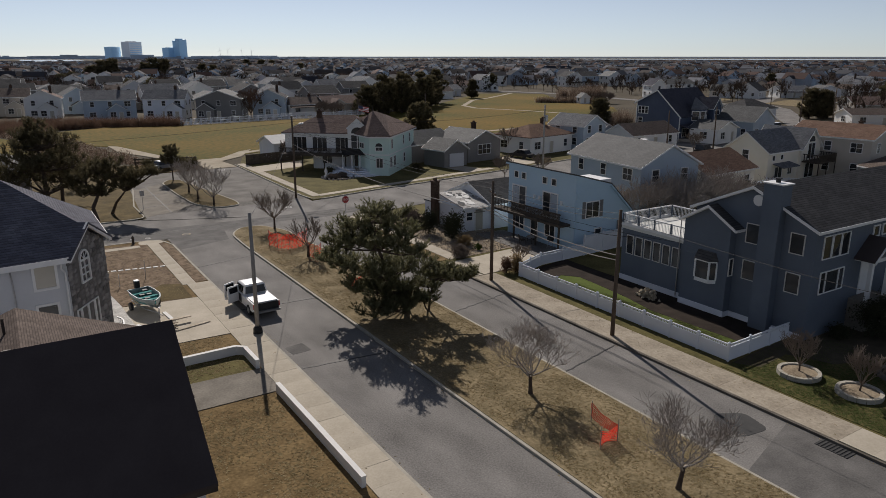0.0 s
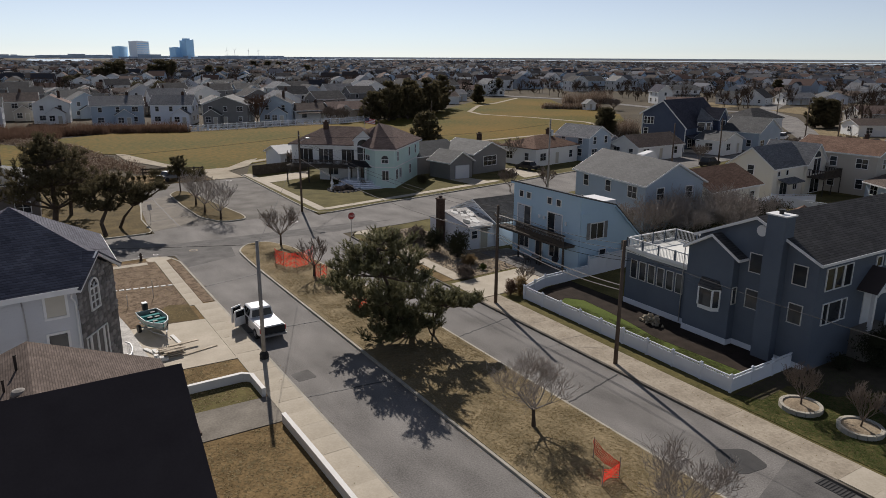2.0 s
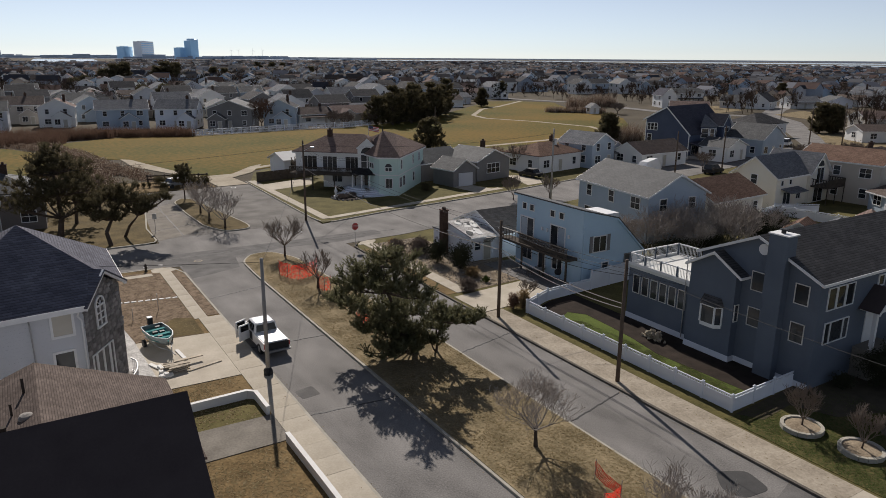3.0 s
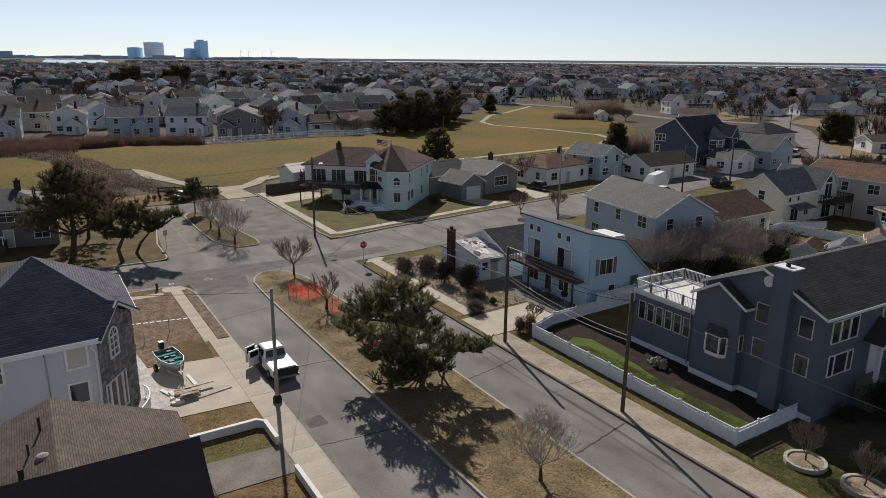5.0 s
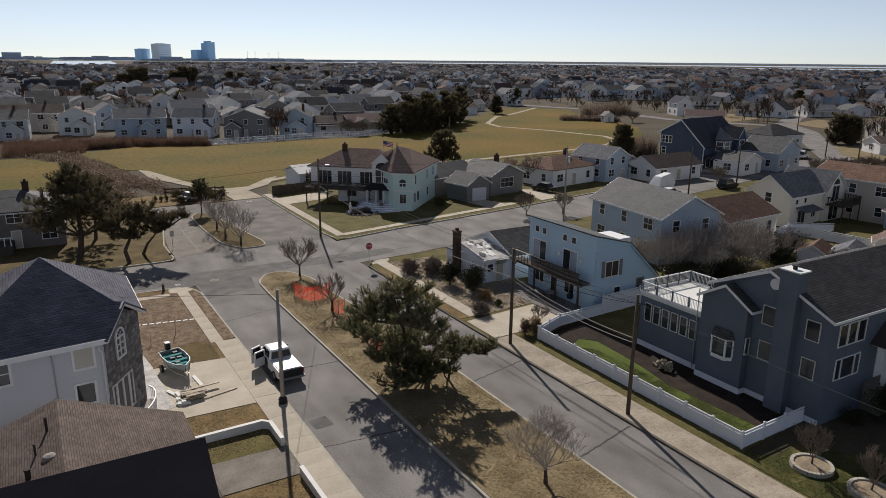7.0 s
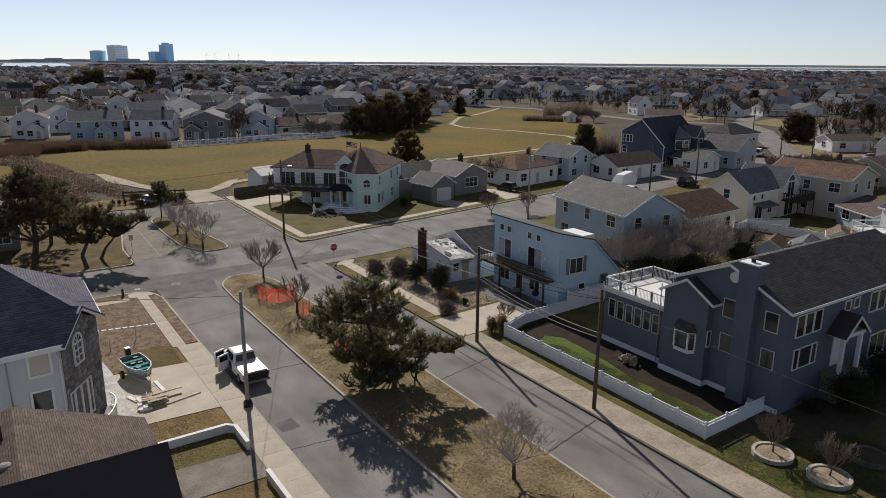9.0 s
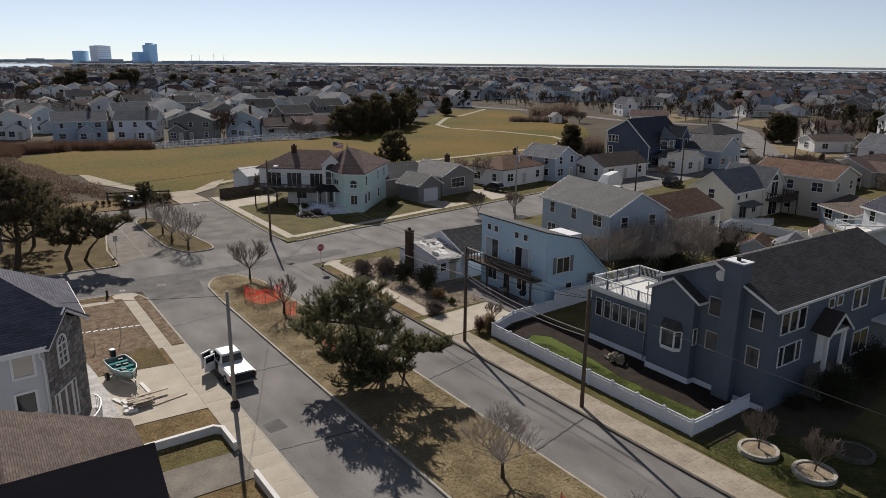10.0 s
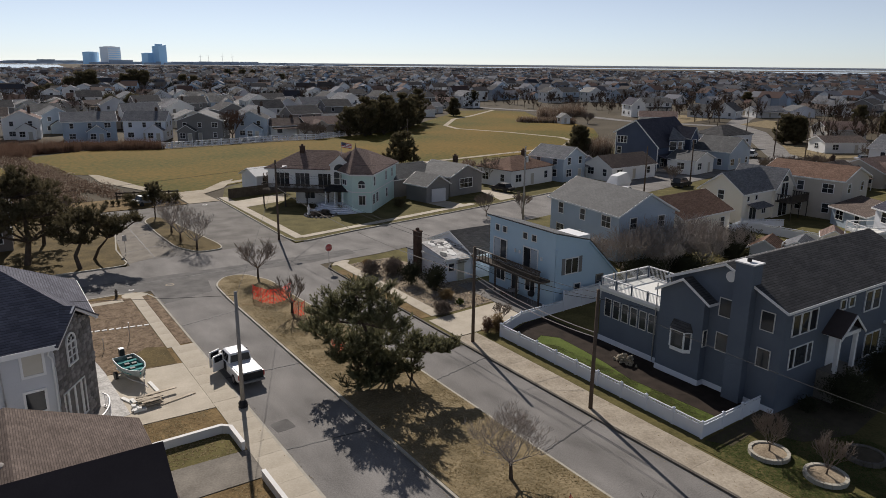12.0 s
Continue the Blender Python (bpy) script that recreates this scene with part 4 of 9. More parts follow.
    part("landing", bm, "concrete_gray", porch)
    for k in range(8):
        bm = bmesh.new()
        south.box(bm, 7.4 + k * 0.28, 7.68 + k * 0.28, 0.1, 1.88 - k * 0.22, 0.05, 1.2)
        part("step", bm, "concrete_gray", porch)
    # drain pipe
    bm = bmesh.new()
    tube(bm, west.at(5.42, 0.3, 0.08), west.at(5.42, 6.3, 0.08), 0.045, 0.045)
    part("downpipe", bm, "metal", h)
    return h


def stone_corner_house():
    """Grey two-storey house with a pyramid roof; its corner to the avenue is cut off and faced with stone."""
    h = thing("house", "light grey two-storey house with dark pyramid roof and stone corner", "house")
    foot = [(-5.0, 40.3), (2.73, 41.05), (5.0, 44.7), (5.0, 52.4), (-5.0, 52.4)]
    bm = bmesh.new()
    slab(bm, foot, 0, 6.5)
    part("wall", bm, "gray_lap", h)
    peak = (0.2, 46.6, 10.05)
    apex = (3.75, 42.95, 7.75)
    e = 6.45
    c0, c1, c2, c3, c4 = (-5.4, 39.8, e), (2.85, 40.65, e), (5.35, 44.6, e), (5.35, 52.8, e), (-5.4, 52.8, e)
    gl, gr = c1, c2
    for f, m in (([c0, gl, apex, peak], "roof_slate"), ([gr, c3, peak, apex], "roof_slate"), ([c3, c4, peak], "roof_slate"), ([c4, c0, peak], "roof_slate")):
        bm = bmesh.new()
        if len(f) == 4:
            for tri in ((f[0], f[1], f[2]), (f[0], f[2], f[3])) if m == "roof_navy" else ((f[0], f[1], f[2]), (f[0], f[2], f[3])):
                plate(bm, [(p[0], p[1], p[2] + 0.13) for p in tri], 0.13)
        else:
            plate(bm, [(p[0], p[1], p[2] + 0.13) for p in f], 0.13)
        part("roof_slope", bm, m, h)
    bm = bmesh.new()
    for a, b in ((c0, gl), (gr, c3), (c3, c4), (c4, c0)):
        w = Wall(a[0], a[1], b[0], b[1], e)
        w.box(bm, 0, w.length, -0.18, 0.12, -0.02, 0.03)
    part("fascia", bm, "trim", h)
    # stone face: a wall of single stones in mortar
    w = Wall(2.73, 41.05, 5.0, 44.7)
    L = w.length
    bm = bmesh.new()
    v = [bm.verts.new(w.at(a, b, c)) for c in (0.0, 0.05) for a, b in ((0, 0), (L, 0), (L, 6.45), (L / 2 - 0.1, 7.6), (0, 6.45))]
    bm.faces.new(v[5:])
    for k in range(5):
        j = (k + 1) % 5
        bm.faces.new((v[k], v[j], v[5 + j], v[5 + k]))
    face = part("stone_face", bm, "mortar", h, "grey-brown field stone facing")
    # barge boards over the stone gable
    bm = bmesh.new()
    for a, b in (((-0.3, 6.25), (L / 2 - 0.1, 7.72)), ((L / 2 - 0.1, 7.72), (L + 0.3, 6.25))):
        hexa(bm, [w.at(a[0], a[1], 0.42), w.at(b[0], b[1], 0.42), w.at(b[0], b[1], 0.3), w.at(a[0], a[1], 0.3),
                  w.at(a[0], a[1] + 0.24, 0.42), w.at(b[0], b[1] + 0.24, 0.42), w.at(b[0], b[1] + 0.24, 0.3), w.at(a[0], a[1] + 0.24, 0.3)])
    part("barge_board", bm, "trim", h)
    for s in (0, 1):
        bm = bmesh.new()
        a0, a1 = (-0.35, L / 2 - 0.1) if s == 0 else (L / 2 - 0.1, L + 0.35)
        z0, z1 = (6.5, 7.95) if s == 0 else (7.95, 6.5)
        plate(bm, [w.at(a0, z0, 0.45), w.at(a1, z1, 0.45), w.at(a1, z1, -1.0), w.at(a0, z0, -1.0)], 0.1)
        part("gable_roof", bm, "roof_slate", h)
    # arched window
    win = window(h, w, 1.26, 4.7, 2.15, 5.85, (1, 2), wide=0.1, deep=0.14)
    bm = bmesh.new()
    ca, cb = 1.705, 5.93
    rings = []
    for k in range(11):
        t = math.pi * k / 10
        rings.append([bm.verts.new(w.at(ca + r * math.cos(t), cb + r * math.sin(t), d)) for r, d in ((0.44, 0.05), (0.55, 0.05), (0.55, 0.14), (0.44, 0.14))])
    for lo, hi in zip(rings, rings[1:]):
        for j in range(4):
            bm.faces.new((lo[j], lo[(j + 1) % 4], hi[(j + 1) % 4], hi[j]))
    bmesh.ops.recalc_face_normals(bm, faces=bm.faces)
    for t in (0.25, 0.5, 0.75):
        q = math.pi * t
        tube(bm, w.at(ca, cb, 0.09), w.at(ca + 0.45 * math.cos(q), cb + 0.45 * math.sin(q), 0.09), 0.025, 0.025, 4)
    part("arch", bm, "trim", win)
    bm = bmesh.new()
    vv = [bm.verts.new(w.at(ca + 0.45 * math.cos(math.pi * k / 12), cb + 0.45 * math.sin(math.pi * k / 12), 0.07)) for k in range(13)]
    bm.faces.new(vv)
    part("pane", bm, "glass", win)
    # french doors
    for a in (0.8, 1.55):
        window(h, w, a, 1.15, a + 0.62, 3.3, (0, 0), wide=0.07, name="french_door", deep=0.12)
    window(h, w, 0.32, 1.15, 0.64, 3.3, (0, 0), wide=0.06, name="side_light", deep=0.12)
    window(h, w, 2.33, 1.15, 2.68, 3.3, (0, 0), wide=0.06, name="side_light", deep=0.12)
    # siding windows
    s = Wall(-5.0, 40.3, 2.73, 41.05)
    window(h, s, 6.2, 5.0, 7.15, 6.2, (0, 0), "blind", wide=0.13)
    window(h, s, 6.15, 2.85, 7.05, 4.0, (0, 0), "glass", wide=0.13)
    window(h, s, 2.2, 5.0, 3.1, 6.2, (0, 1), "glass", wide=0.13)
    east = Wall(5.0, 44.7, 5.0, 52.4)
    for a in (1.5, 4.5):
        window(h, east, a, 4.7, a + 1.0, 6.0, (0, 1))
        window(h, east, a, 1.3, a + 1.0, 2.8, (0, 1))
    bm = bmesh.new()
    p = [s.at(7.5, 6.35, 0.3), s.at(7.45, 5.95, 0.12), s.at(7.62, 5.7, 0.12), s.at(7.62, 0.4, 0.12)]
    for a, b in zip(p, p[1:]):
        tube(bm, a, b, 0.05, 0.05)
    part("downpipe", bm, "trim", h)
    bm = bmesh.new()
    for a, b in zip(*(lambda q: (q, q[1:]))([s.at(5.1, 6.3, 0.2), s.at(5.15, 5.9, 0.06), s.at(5.25, 0.4, 0.06)])):
        tube(bm, a, b, 0.04, 0.04)
    part("downpipe", bm, "metal", h)
    # curved white railing before the doors
    bm = bmesh.new()
    pts = []
    for k in range(15):
        t = k / 14
        a = 0.2 + 4.1 * t
        pts.append((a, 0.25 + 1.25 * math.sin(math.pi * min(1, t * 0.75 + 0.25)) ** 0.6))
    bm2 = bmesh.new()
    slab(bm2, [(w.at(a, 0, c)[0], w.at(a, 0, c)[1]) for a, c in pts] + [(w.at(4.25, 0, 0)[0], w.at(4.25, 0, 0)[1]), (w.at(0.2, 0, 0)[0], w.at(0.2, 0, 0)[1])], 0.05, 0.55)
    part("landing", bm2, "wood_gray", h)
    for (a, c), (a2, c2) in zip(pts, pts[1:]):
        tube(bm, w.at(a, 1.45, c), w.at(a2, 1.45, c2), 0.045, 0.045, 4)
        tube(bm, w.at(a, 0.65, c), w.at(a2, 0.65, c2), 0.03, 0.03, 4)
        for t in (0.0, 0.33, 0.66):
            aa, cc = a + (a2 - a) * t, c + (c2 - c) * t
            tube(bm, w.at(aa, 0.55, cc), w.at(aa, 1.45, cc), 0.018, 0.018, 4)
    part("railing", bm, "trim", h, "curved white baluster railing")
    return h, face, w


def near_house():
    """The near house: steep dark roof facing the camera, a low brown roof behind it."""
    h = thing("house", "house with steep black roof and low brown rear roof", "house")
    gable_walls(h, -14.0, 20.7, 4.6, 29.7, 3.45, 3.75, "x", "gray_lap")
    for f in ([(-14.4, 20.35, 3.5), (4.95, 20.35, 3.5), (4.95, 25.2, 7.55), (-14.4, 25.2, 7.55)], [(4.95, 30.05, 3.5), (-14.4, 30.05, 3.5), (-14.4, 25.2, 7.55), (4.95, 25.2, 7.55)]):
        bm = bmesh.new()
        plate(bm, [(p[0], p[1], p[2] + 0.1) for p in f], 0.1)
        part("roof_slope", bm, "roof_near", h)
        bm = bmesh.new()
        plate(bm, [(p[0] - 0.02 if p[0] > 0 else p[0] + 0.02, p[1], p[2] - 0.004) for p in f], 0.18)
        part("fascia", bm, "wood_dark", h)
    # rear wing with ridge towards the avenue's length
    bm = bmesh.new()
    for x0, x1 in ((-5.2, 5.1),):
        box(bm, x0, 29.7, 0, x1, 35.3, 3.45)
    part("rear_wall", bm, "gray_lap", h)
    for f in ([(-5.4, 35.7, 3.55), (-5.4, 27.0, 3.55), (0.1, 27.0, 5.7), (0.1, 35.7, 5.7)], [(5.8, 27.0, 3.5), (5.8, 35.7, 3.5), (0.1, 35.7, 5.7), (0.1, 27.0, 5.7)]):
        bm = bmesh.new()
        plate(bm, [(p[0], p[1], p[2] + 0.1) for p in f], 0.12)
        part("roof_slope", bm, "roof_brown", h)
    bm = bmesh.new()
    v = [bm.verts.new(p) for p in ((-5.0, 35.3, 3.45), (5.1, 35.3, 3.45), (0.1, 35.3, 5.5))]
    bm.faces.new(v)
    part("gable", bm, "gray_lap", h)
    # vent pipes and a turbine cap
    for x, y, z, hh, r in ((-0.4, 32.85, 5.5, 0.75, 0.06), (-0.9, 31.2, 5.35, 0.55, 0.05), (-1.2, 29.6, 5.2, 0.5, 0.11)):
        bm = bmesh.new()
        tube(bm, (x, y, z - 0.1), (x, y, z + hh), r, r, 10)
        tube(bm, (x, y, z + hh), (x, y, z + hh + 0.05), r * 1.2, r * 1.2, 10)
        part("vent_pipe", bm, "wood_dark", h)
    bm = bmesh.new()
    lathe(bm, [(0.3, -0.15), (0.3, 0.12), (0.24, 0.2), (0.1, 0.26)], (-0.38, 30.4, 5.5), 14)
    part("roof_vent", bm, "wood_gray", h)
    # porch posts under the near eave
    for x in (4.2, 1.4):
        bm = bmesh.new()
        box(bm, x, 20.5, 0.1, x + 0.2, 20.7, 3.5)
        part("porch_post", bm, "trim", h)
    return h


def blue_house():
    """Pale blue house with a flat-topped front, balcony and a long rear slope."""
    h = thing("house", "pale blue two-storey house with wooden balcony and sliding doors", "house")
    y0, y1 = 43.8, 53.2
    prof = [(42.0, 0), (42.0, 7.0), (46.0, 5.95), (49.6, 2.6), (49.6, 0)]
    bm = bmesh.new()
    a = [bm.verts.new((x, y0, z)) for x, z in prof]
    b = [bm.verts.new((x, y1, z)) for x, z in prof]
    bm.faces.new(a[::-1])
    bm.faces.new(b)
    for k in range(5):
        j = (k + 1) % 5
        bm.faces.new((a[k], a[j], b[j], b[k]))
    bmesh.ops.recalc_face_normals(bm, faces=bm.faces)
    part("wall", bm, "blue_lap", h)
    for p, q in (((41.75, 7.05), (46.0, 5.95)), ((46.0, 5.95), (49.9, 2.35))):
        bm = bmesh.new()
        plate(bm, [(p[0], y0 - 0.25, p[1] + 0.12), (q[0], y0 - 0.25, q[1] + 0.12), (q[0], y1 + 0.25, q[1] + 0.12), (p[0], y1 + 0.25, p[1] + 0.12)], 0.12)
        part("roof_slope", bm, "roof_gray", h)
        bm = bmesh.new()
        plate(bm, [(p[0] + 0.02, y0 - 0.24, p[1]), (q[0] - 0.02, y0 - 0.24, q[1]), (q[0] - 0.02, y1 + 0.24, q[1]), (p[0] + 0.02, y1 + 0.24, p[1])], 0.16)
        part("fascia", bm, "blue_lap", h)
    bm = bmesh.new()
    box(bm, 45.2, 44.6, 5.2, 47.0, 47.4, 6.2)
    part("dormer", bm, "trim", h, "white flat-roofed box dormer")
    w = Wall(42.0, y1, 42.0, y0)
    for a in (0.95, 2.05, 5.05, 6.3):
        window(h, w, a, 5.75, a + 0.55, 6.3, (0, 0), wide=0.07)
    for a in (0.75, 5.2):
        door = window(h, w, a, 2.85, a + 1.9, 4.95, (1, 0), name="sliding_door", wide=0.11)
        lit = 0.0 if a < 3 else 0.98
        # one half of each door gets a paler blue-grey pane
        bm = bmesh.new()
        w.box(bm, a + lit + 0.02, a + lit + 0.9, 2.9, 4.9, 0.022, 0.03)
        part("pane", bm, "curtain", door, "paler blue-grey half of a sliding door")
    for a in (1.2, 5.6):
        window(h, w, a, 0.95, a + 1.3, 2.1, (1, 0))
    window(h, w, 3.6, 0.1, 4.5, 2.15, (0, 0), name="door")
    for a in (3.9, 4.6, 7.6):
        bm = bmesh.new()
        w.box(bm, a, a + 0.18, 4.2, 4.5, 0, 0.15)
        part("wall_lamp", bm, "trim", h)
    s = Wall(42.0, y0, 49.6, y0)
    win = window(h, s, 1.3, 3.15, 2.8, 4.5, (1, 0))
    for a in (0.85, 2.95):
        bm = bmesh.new()
        s.box(bm, a, a + 0.36, 3.1, 4.6, 0, 0.05)
        part("shutter", bm, "midgray_lap", h)
    window(h, s, 2.5, 0.9, 3.2, 2.0, (0, 1))
    window(h, s, 5.3, 1.3, 6.1, 2.4, (0, 1), rim="midgray_lap")
    bm = bmesh.new()
    tube(bm, s.at(0.12, 0.2, 0.07), s.at(0.12, 5.0, 0.07), 0.05, 0.05)
    s.box(bm, 0.05, 0.3, 4.9, 5.5, 0, 0.15)
    part("downpipe", bm, "blue_lap", h)
    # balcony
    bm = bmesh.new()
    box(bm, 40.75, 44.3, 2.45, 42.0, 54.3, 2.65)
    balcony = part("balcony", bm, "wood_dark", h, "weathered dark timber balcony")
    r = Wall(40.8, 54.3, 40.8, 44.3, 2.65)
    bm = bmesh.new()
    r.box(bm, 0, 3.0, 0.95, 1.02, -0.08, 0.08)
    part("rail", bm, "wood_gray", balcony)
    bm = bmesh.new()
    r.box(bm, 3.0, r.length, 0.9, 1.0, -0.05, 0.05)
    n = 64
    for k in range(n):
        a = 3.05 + (r.length - 3.1) * k / n
        r.box(bm, a, a + 0.06, 0.05, 0.9, -0.012, 0.012)
    for k in range(6):
        a = 0.05 + 2.9 * k / 6
        r.box(bm, a, a + 0.05, 0.0, 0.95, -0.025, 0.025)
    e = Wall(42.0, 54.25, 40.8, 54.25, 2.65)
    e.box(bm, 0, 1.2, 0.93, 1.0, -0.04, 0.04)
    part("balustrade", bm, "wood_dark", balcony)
    for y in (44.5, 47.6, 50.8, 54.1):
        bm = bmesh.new()
        box(bm, 40.8, y - 0.07, 0.1, 40.94, y + 0.07, 2.45)
        part("post", bm, "wood_dark", balcony)
    for k in range(9):
        bm = bmesh.new()
        box(bm, 40.6 - 1.2, 54.5 + k * 0.3, 2.5 - k * 0.28, 40.6, 54.8 + k * 0.3, 2.56 - k * 0.28)
        part("stair_tread", bm, "wood_gray", balcony)
    return h


def low_white_house():
    """Small white house with a worn flat roof, brick chimney and a low dark rear roof."""
    h = thing("house", "small white low house with patched flat roof and brick chimney", "house")
    prof = [(55.3, 0), (55.3, 2.5), (59.7, 3.2), (59.7, 0)]
    bm = bmesh.new()
    a = [bm.verts.new((38.15, y, z)) for y, z in prof]
    b = [bm.verts.new((41.4, y, z)) for y, z in prof]
    bm.faces.new(a)
    bm.faces.new(b[::-1])
    for k in range(4):
        j = (k + 1) % 4
        bm.faces.new((a[j], a[k], b[k], b[j]))
    bmesh.ops.recalc_face_normals(bm, faces=bm.faces)
    part("wall", bm, "vinyl", h)
    bm = bmesh.new()
    plate(bm, [(38.0, 55.1, 2.6), (42.0, 55.1, 2.6), (41.8, 59.85, 3.36), (38.0, 59.85, 3.36)], 0.12)
    roof = part("roof", bm, "roof_worn", h, "worn flat roof with grey patches")
    bm = bmesh.new()
    box(bm, 37.7, 60.35, 0, 41.4, 61.9, 2.35)
    part("lean_to", bm, "vinyl", h)
    bm = bmesh.new()
    plate(bm, [(37.6, 60.3, 2.46), (41.4, 60.3, 2.46), (41.4, 62.0, 2.4), (37.6, 62.0, 2.4)], 0.1)
    part("lean_to_roof", bm, "roof_gray", h)
    bm = bmesh.new()
    box(bm, 37.92, 55.0, 2.34, 42.0, 55.1, 2.58)
    box(bm, 37.92, 55.1, 2.4, 38.0, 59.9, 2.5)
    part("roof_edge", bm, "trim", h)
    rnd = random.Random(5)
    for k in range(26):
        x, y = rnd.uniform(38.3, 41.3), rnd.uniform(55.6, 59.5)
        bm = bmesh.new()
        s = rnd.uniform(0.15, 0.55)
        pts = [(x + s * rnd.uniform(0.5, 1) * math.cos(q), y + s * rnd.uniform(0.5, 1.4) * math.sin(q)) for q in (0.2, 0.9, 1.6, 2.6, 3.4, 4.3, 5.2)]
        plate(bm, [(p[0], p[1], 2.612 + (p[1] - 55.1) * 0.16 + 0.002 * k) for p in pts], 0.02)
        part("roof_patch", bm, ("roof_gray", "whitewash", "whitewash")[k % 3], roof)
    chimney(h, 37.75, 59.95, 0.0, 4.5, 0.6, 0.75)
    s = Wall(38.15, 55.3, 41.4, 55.3)
    window(h, s, 0.35, 1.25, 1.0, 2.0, (0, 1))
    window(h, s, 1.4, 0.15, 2.25, 2.15, (0, 0), "blind", name="door")
    # main body behind, under a dark low roof
    gable_walls(h, 41.4, 55.0, 50.5, 63.0, 2.6, 1.6, "x", "vinyl")
    gable_roof(h, 41.4, 55.0, 50.5, 63.0, 2.6, 1.6, "x", "roof_dark", over=0.3)
    return h


def corner_house():
    """White house set across the street corner, with an eight-sided front, hipped mauve roof and round steps."""
    h = thing("house", "white corner house with mauve hipped roof and turret front", "house", at=(47.3, 97.5, 0), turn=-42)
    # own axes: x along the front to the south-east, -y towards the junction
    bm = bmesh.new()
    box(bm, -11.0, -2.0, 2.7, 1.0, 6.5, 5.6)
    part("wall", bm, "white_lap", h)
    bm = bmesh.new()
    box(bm, -7.0, -1.0, 0, 1.0, 6.4, 2.7)
    part("lower_wall", bm, "white_lap", h)
    foot = [(0.2, -2.6), (3.4, -6.3), (6.2, -6.0), (7.0, 7.4), (0.2, 7.4)]
    bm = bmesh.new()
    slab(bm, foot, 0, 5.8)
    part("turret_wall", bm, "mint_lap", h)
    hip_roof(h, -11.0, -2.0, 3.0, 6.5, 5.6, 2.3, "roof_mauve", over=0.4)
    pk = (2.75, -1.6, 8.95)
    ring = [(-0.2, -2.9), (3.25, -6.75), (6.55, -6.4), (7.4, 7.8), (-0.2, 7.8)]
    back = (3.4, 3.4, 8.0)
    faces = [[ring[0], ring[1], pk], [ring[1], ring[2], pk], [ring[2], back, pk], [ring[2], ring[3], back], [ring[3], ring[4], back], [ring[4], ring[0], pk, back]]
    for f in faces:
        pts = [p if len(p) == 3 else (p[0], p[1], 5.75) for p in f]
        bm = bmesh.new()
        plate(bm, [(p[0], p[1], p[2] + 0.12) for p in pts], 0.12)
        part("roof_slope", bm, "roof_mauve", h)
    bm = bmesh.new()
    slab(bm, ring, 5.55, 5.75)
    part("fascia", bm, "trim", h)
    # tall gabled window bay between wing and turret
    gable_walls(h, -0.6, -3.6, 2.4, 0.0, 6.6, 1.3, "y", "white_lap", base=2.7, name="entry_bay")
    gable_roof(h, -0.6, -3.6, 2.4, 2.5, 6.6, 1.3, "y", "roof_mauve", over=0.1)
    s = Wall(-0.6, -3.6, 2.4, -3.6)
    for a in (0.55, 1.55):
        window(h, s, a, 3.7, a + 0.85, 5.6, (0, 1))
    bm = bmesh.new()
    v = [bm.verts.new(s.at(1.5 + 0.95 * math.cos(math.pi * k / 12), 5.85 + 0.9 * math.sin(math.pi * k / 12), 0.03)) for k in range(13)]
    bm.faces.new(v)
    part("arch_pane", bm, "glass", h)
    bm = bmesh.new()
    v = [bm.verts.new((1.0 + (-2.2 if k % 2 else 2.2), y, z)) for k, (y, z) in enumerate(((-5.4, 2.9), (-5.4, 2.9), (-3.6, 3.7), (-3.6, 3.7)))]
    bm.faces.new((v[0], v[1], v[3], v[2]))
    ret = bmesh.ops.solidify(bm, geom=bm.faces[:], thickness=0.15)
    part("porch_roof", bm, "roof_dark", h)
    for x in (-1.0, 0.4, 1.6, 3.0):
        bm = bmesh.new()
        tube(bm, (x, -5.1, 0.98), (x, -5.1, 2.9), 0.1, 0.1, 8)
        part("porch_column", bm, "trim", h)
    bm = bmesh.new()
    Wall(-0.6, -3.0, 2.6, -3.0).box(bm, 0.9, 1.9, 0.8, 2.7, 0, 0.3)
    part("door", bm, "wood_dark", h)
    for k in range(5):
        r = 5.0 - k * 0.5
        pts = [(0.8 + r * math.cos(math.pi + math.pi * j / 16), -3.2 + r * math.sin(math.pi + math.pi * j / 16)) for j in range(17)]
        bm = bmesh.new()
        slab(bm, pts, 0.0 if k == 0 else 0.03 + 0.2 * k, 0.2 + 0.2 * k)
        part("round_step", bm, "vinyl", h, "white half-round entrance step")
    # turret windows
    w = Wall(*foot[1], *foot[2])
    window(h, w, 0.95, 3.75, 1.85, 4.2, (1, 0))
    bm = bmesh.new()
    bm.faces.new([bm.verts.new(w.at(1.4 + 0.5 * math.cos(math.pi * k / 10), 4.32 + 0.5 * math.sin(math.pi * k / 10), 0.05)) for k in range(11)])
    part("arch_pane", bm, "glass", h)
    window(h, w, 1.0, 1.3, 1.9, 2.6, (1, 0))
    w = Wall(*foot[0], *foot[1])
    window(h, w, w.length / 2 - 0.7, 3.9, w.length / 2 + 0.7, 4.6, (1, 0))
    e = Wall(*foot[2], *foot[3])
    for a in (0.5, 2.2):
        window(h, e, a, 1.3, a + 1.0, 2.7, (1, 0))
    for a in (1.2, 7.2, 10.6):
        window(h, e, a, 3.9, a + 0.6, 5.2, (0, 1))
    window(h, e, 7.4, 1.2, 8.2, 2.5, (0, 1))
    bm = bmesh.new()
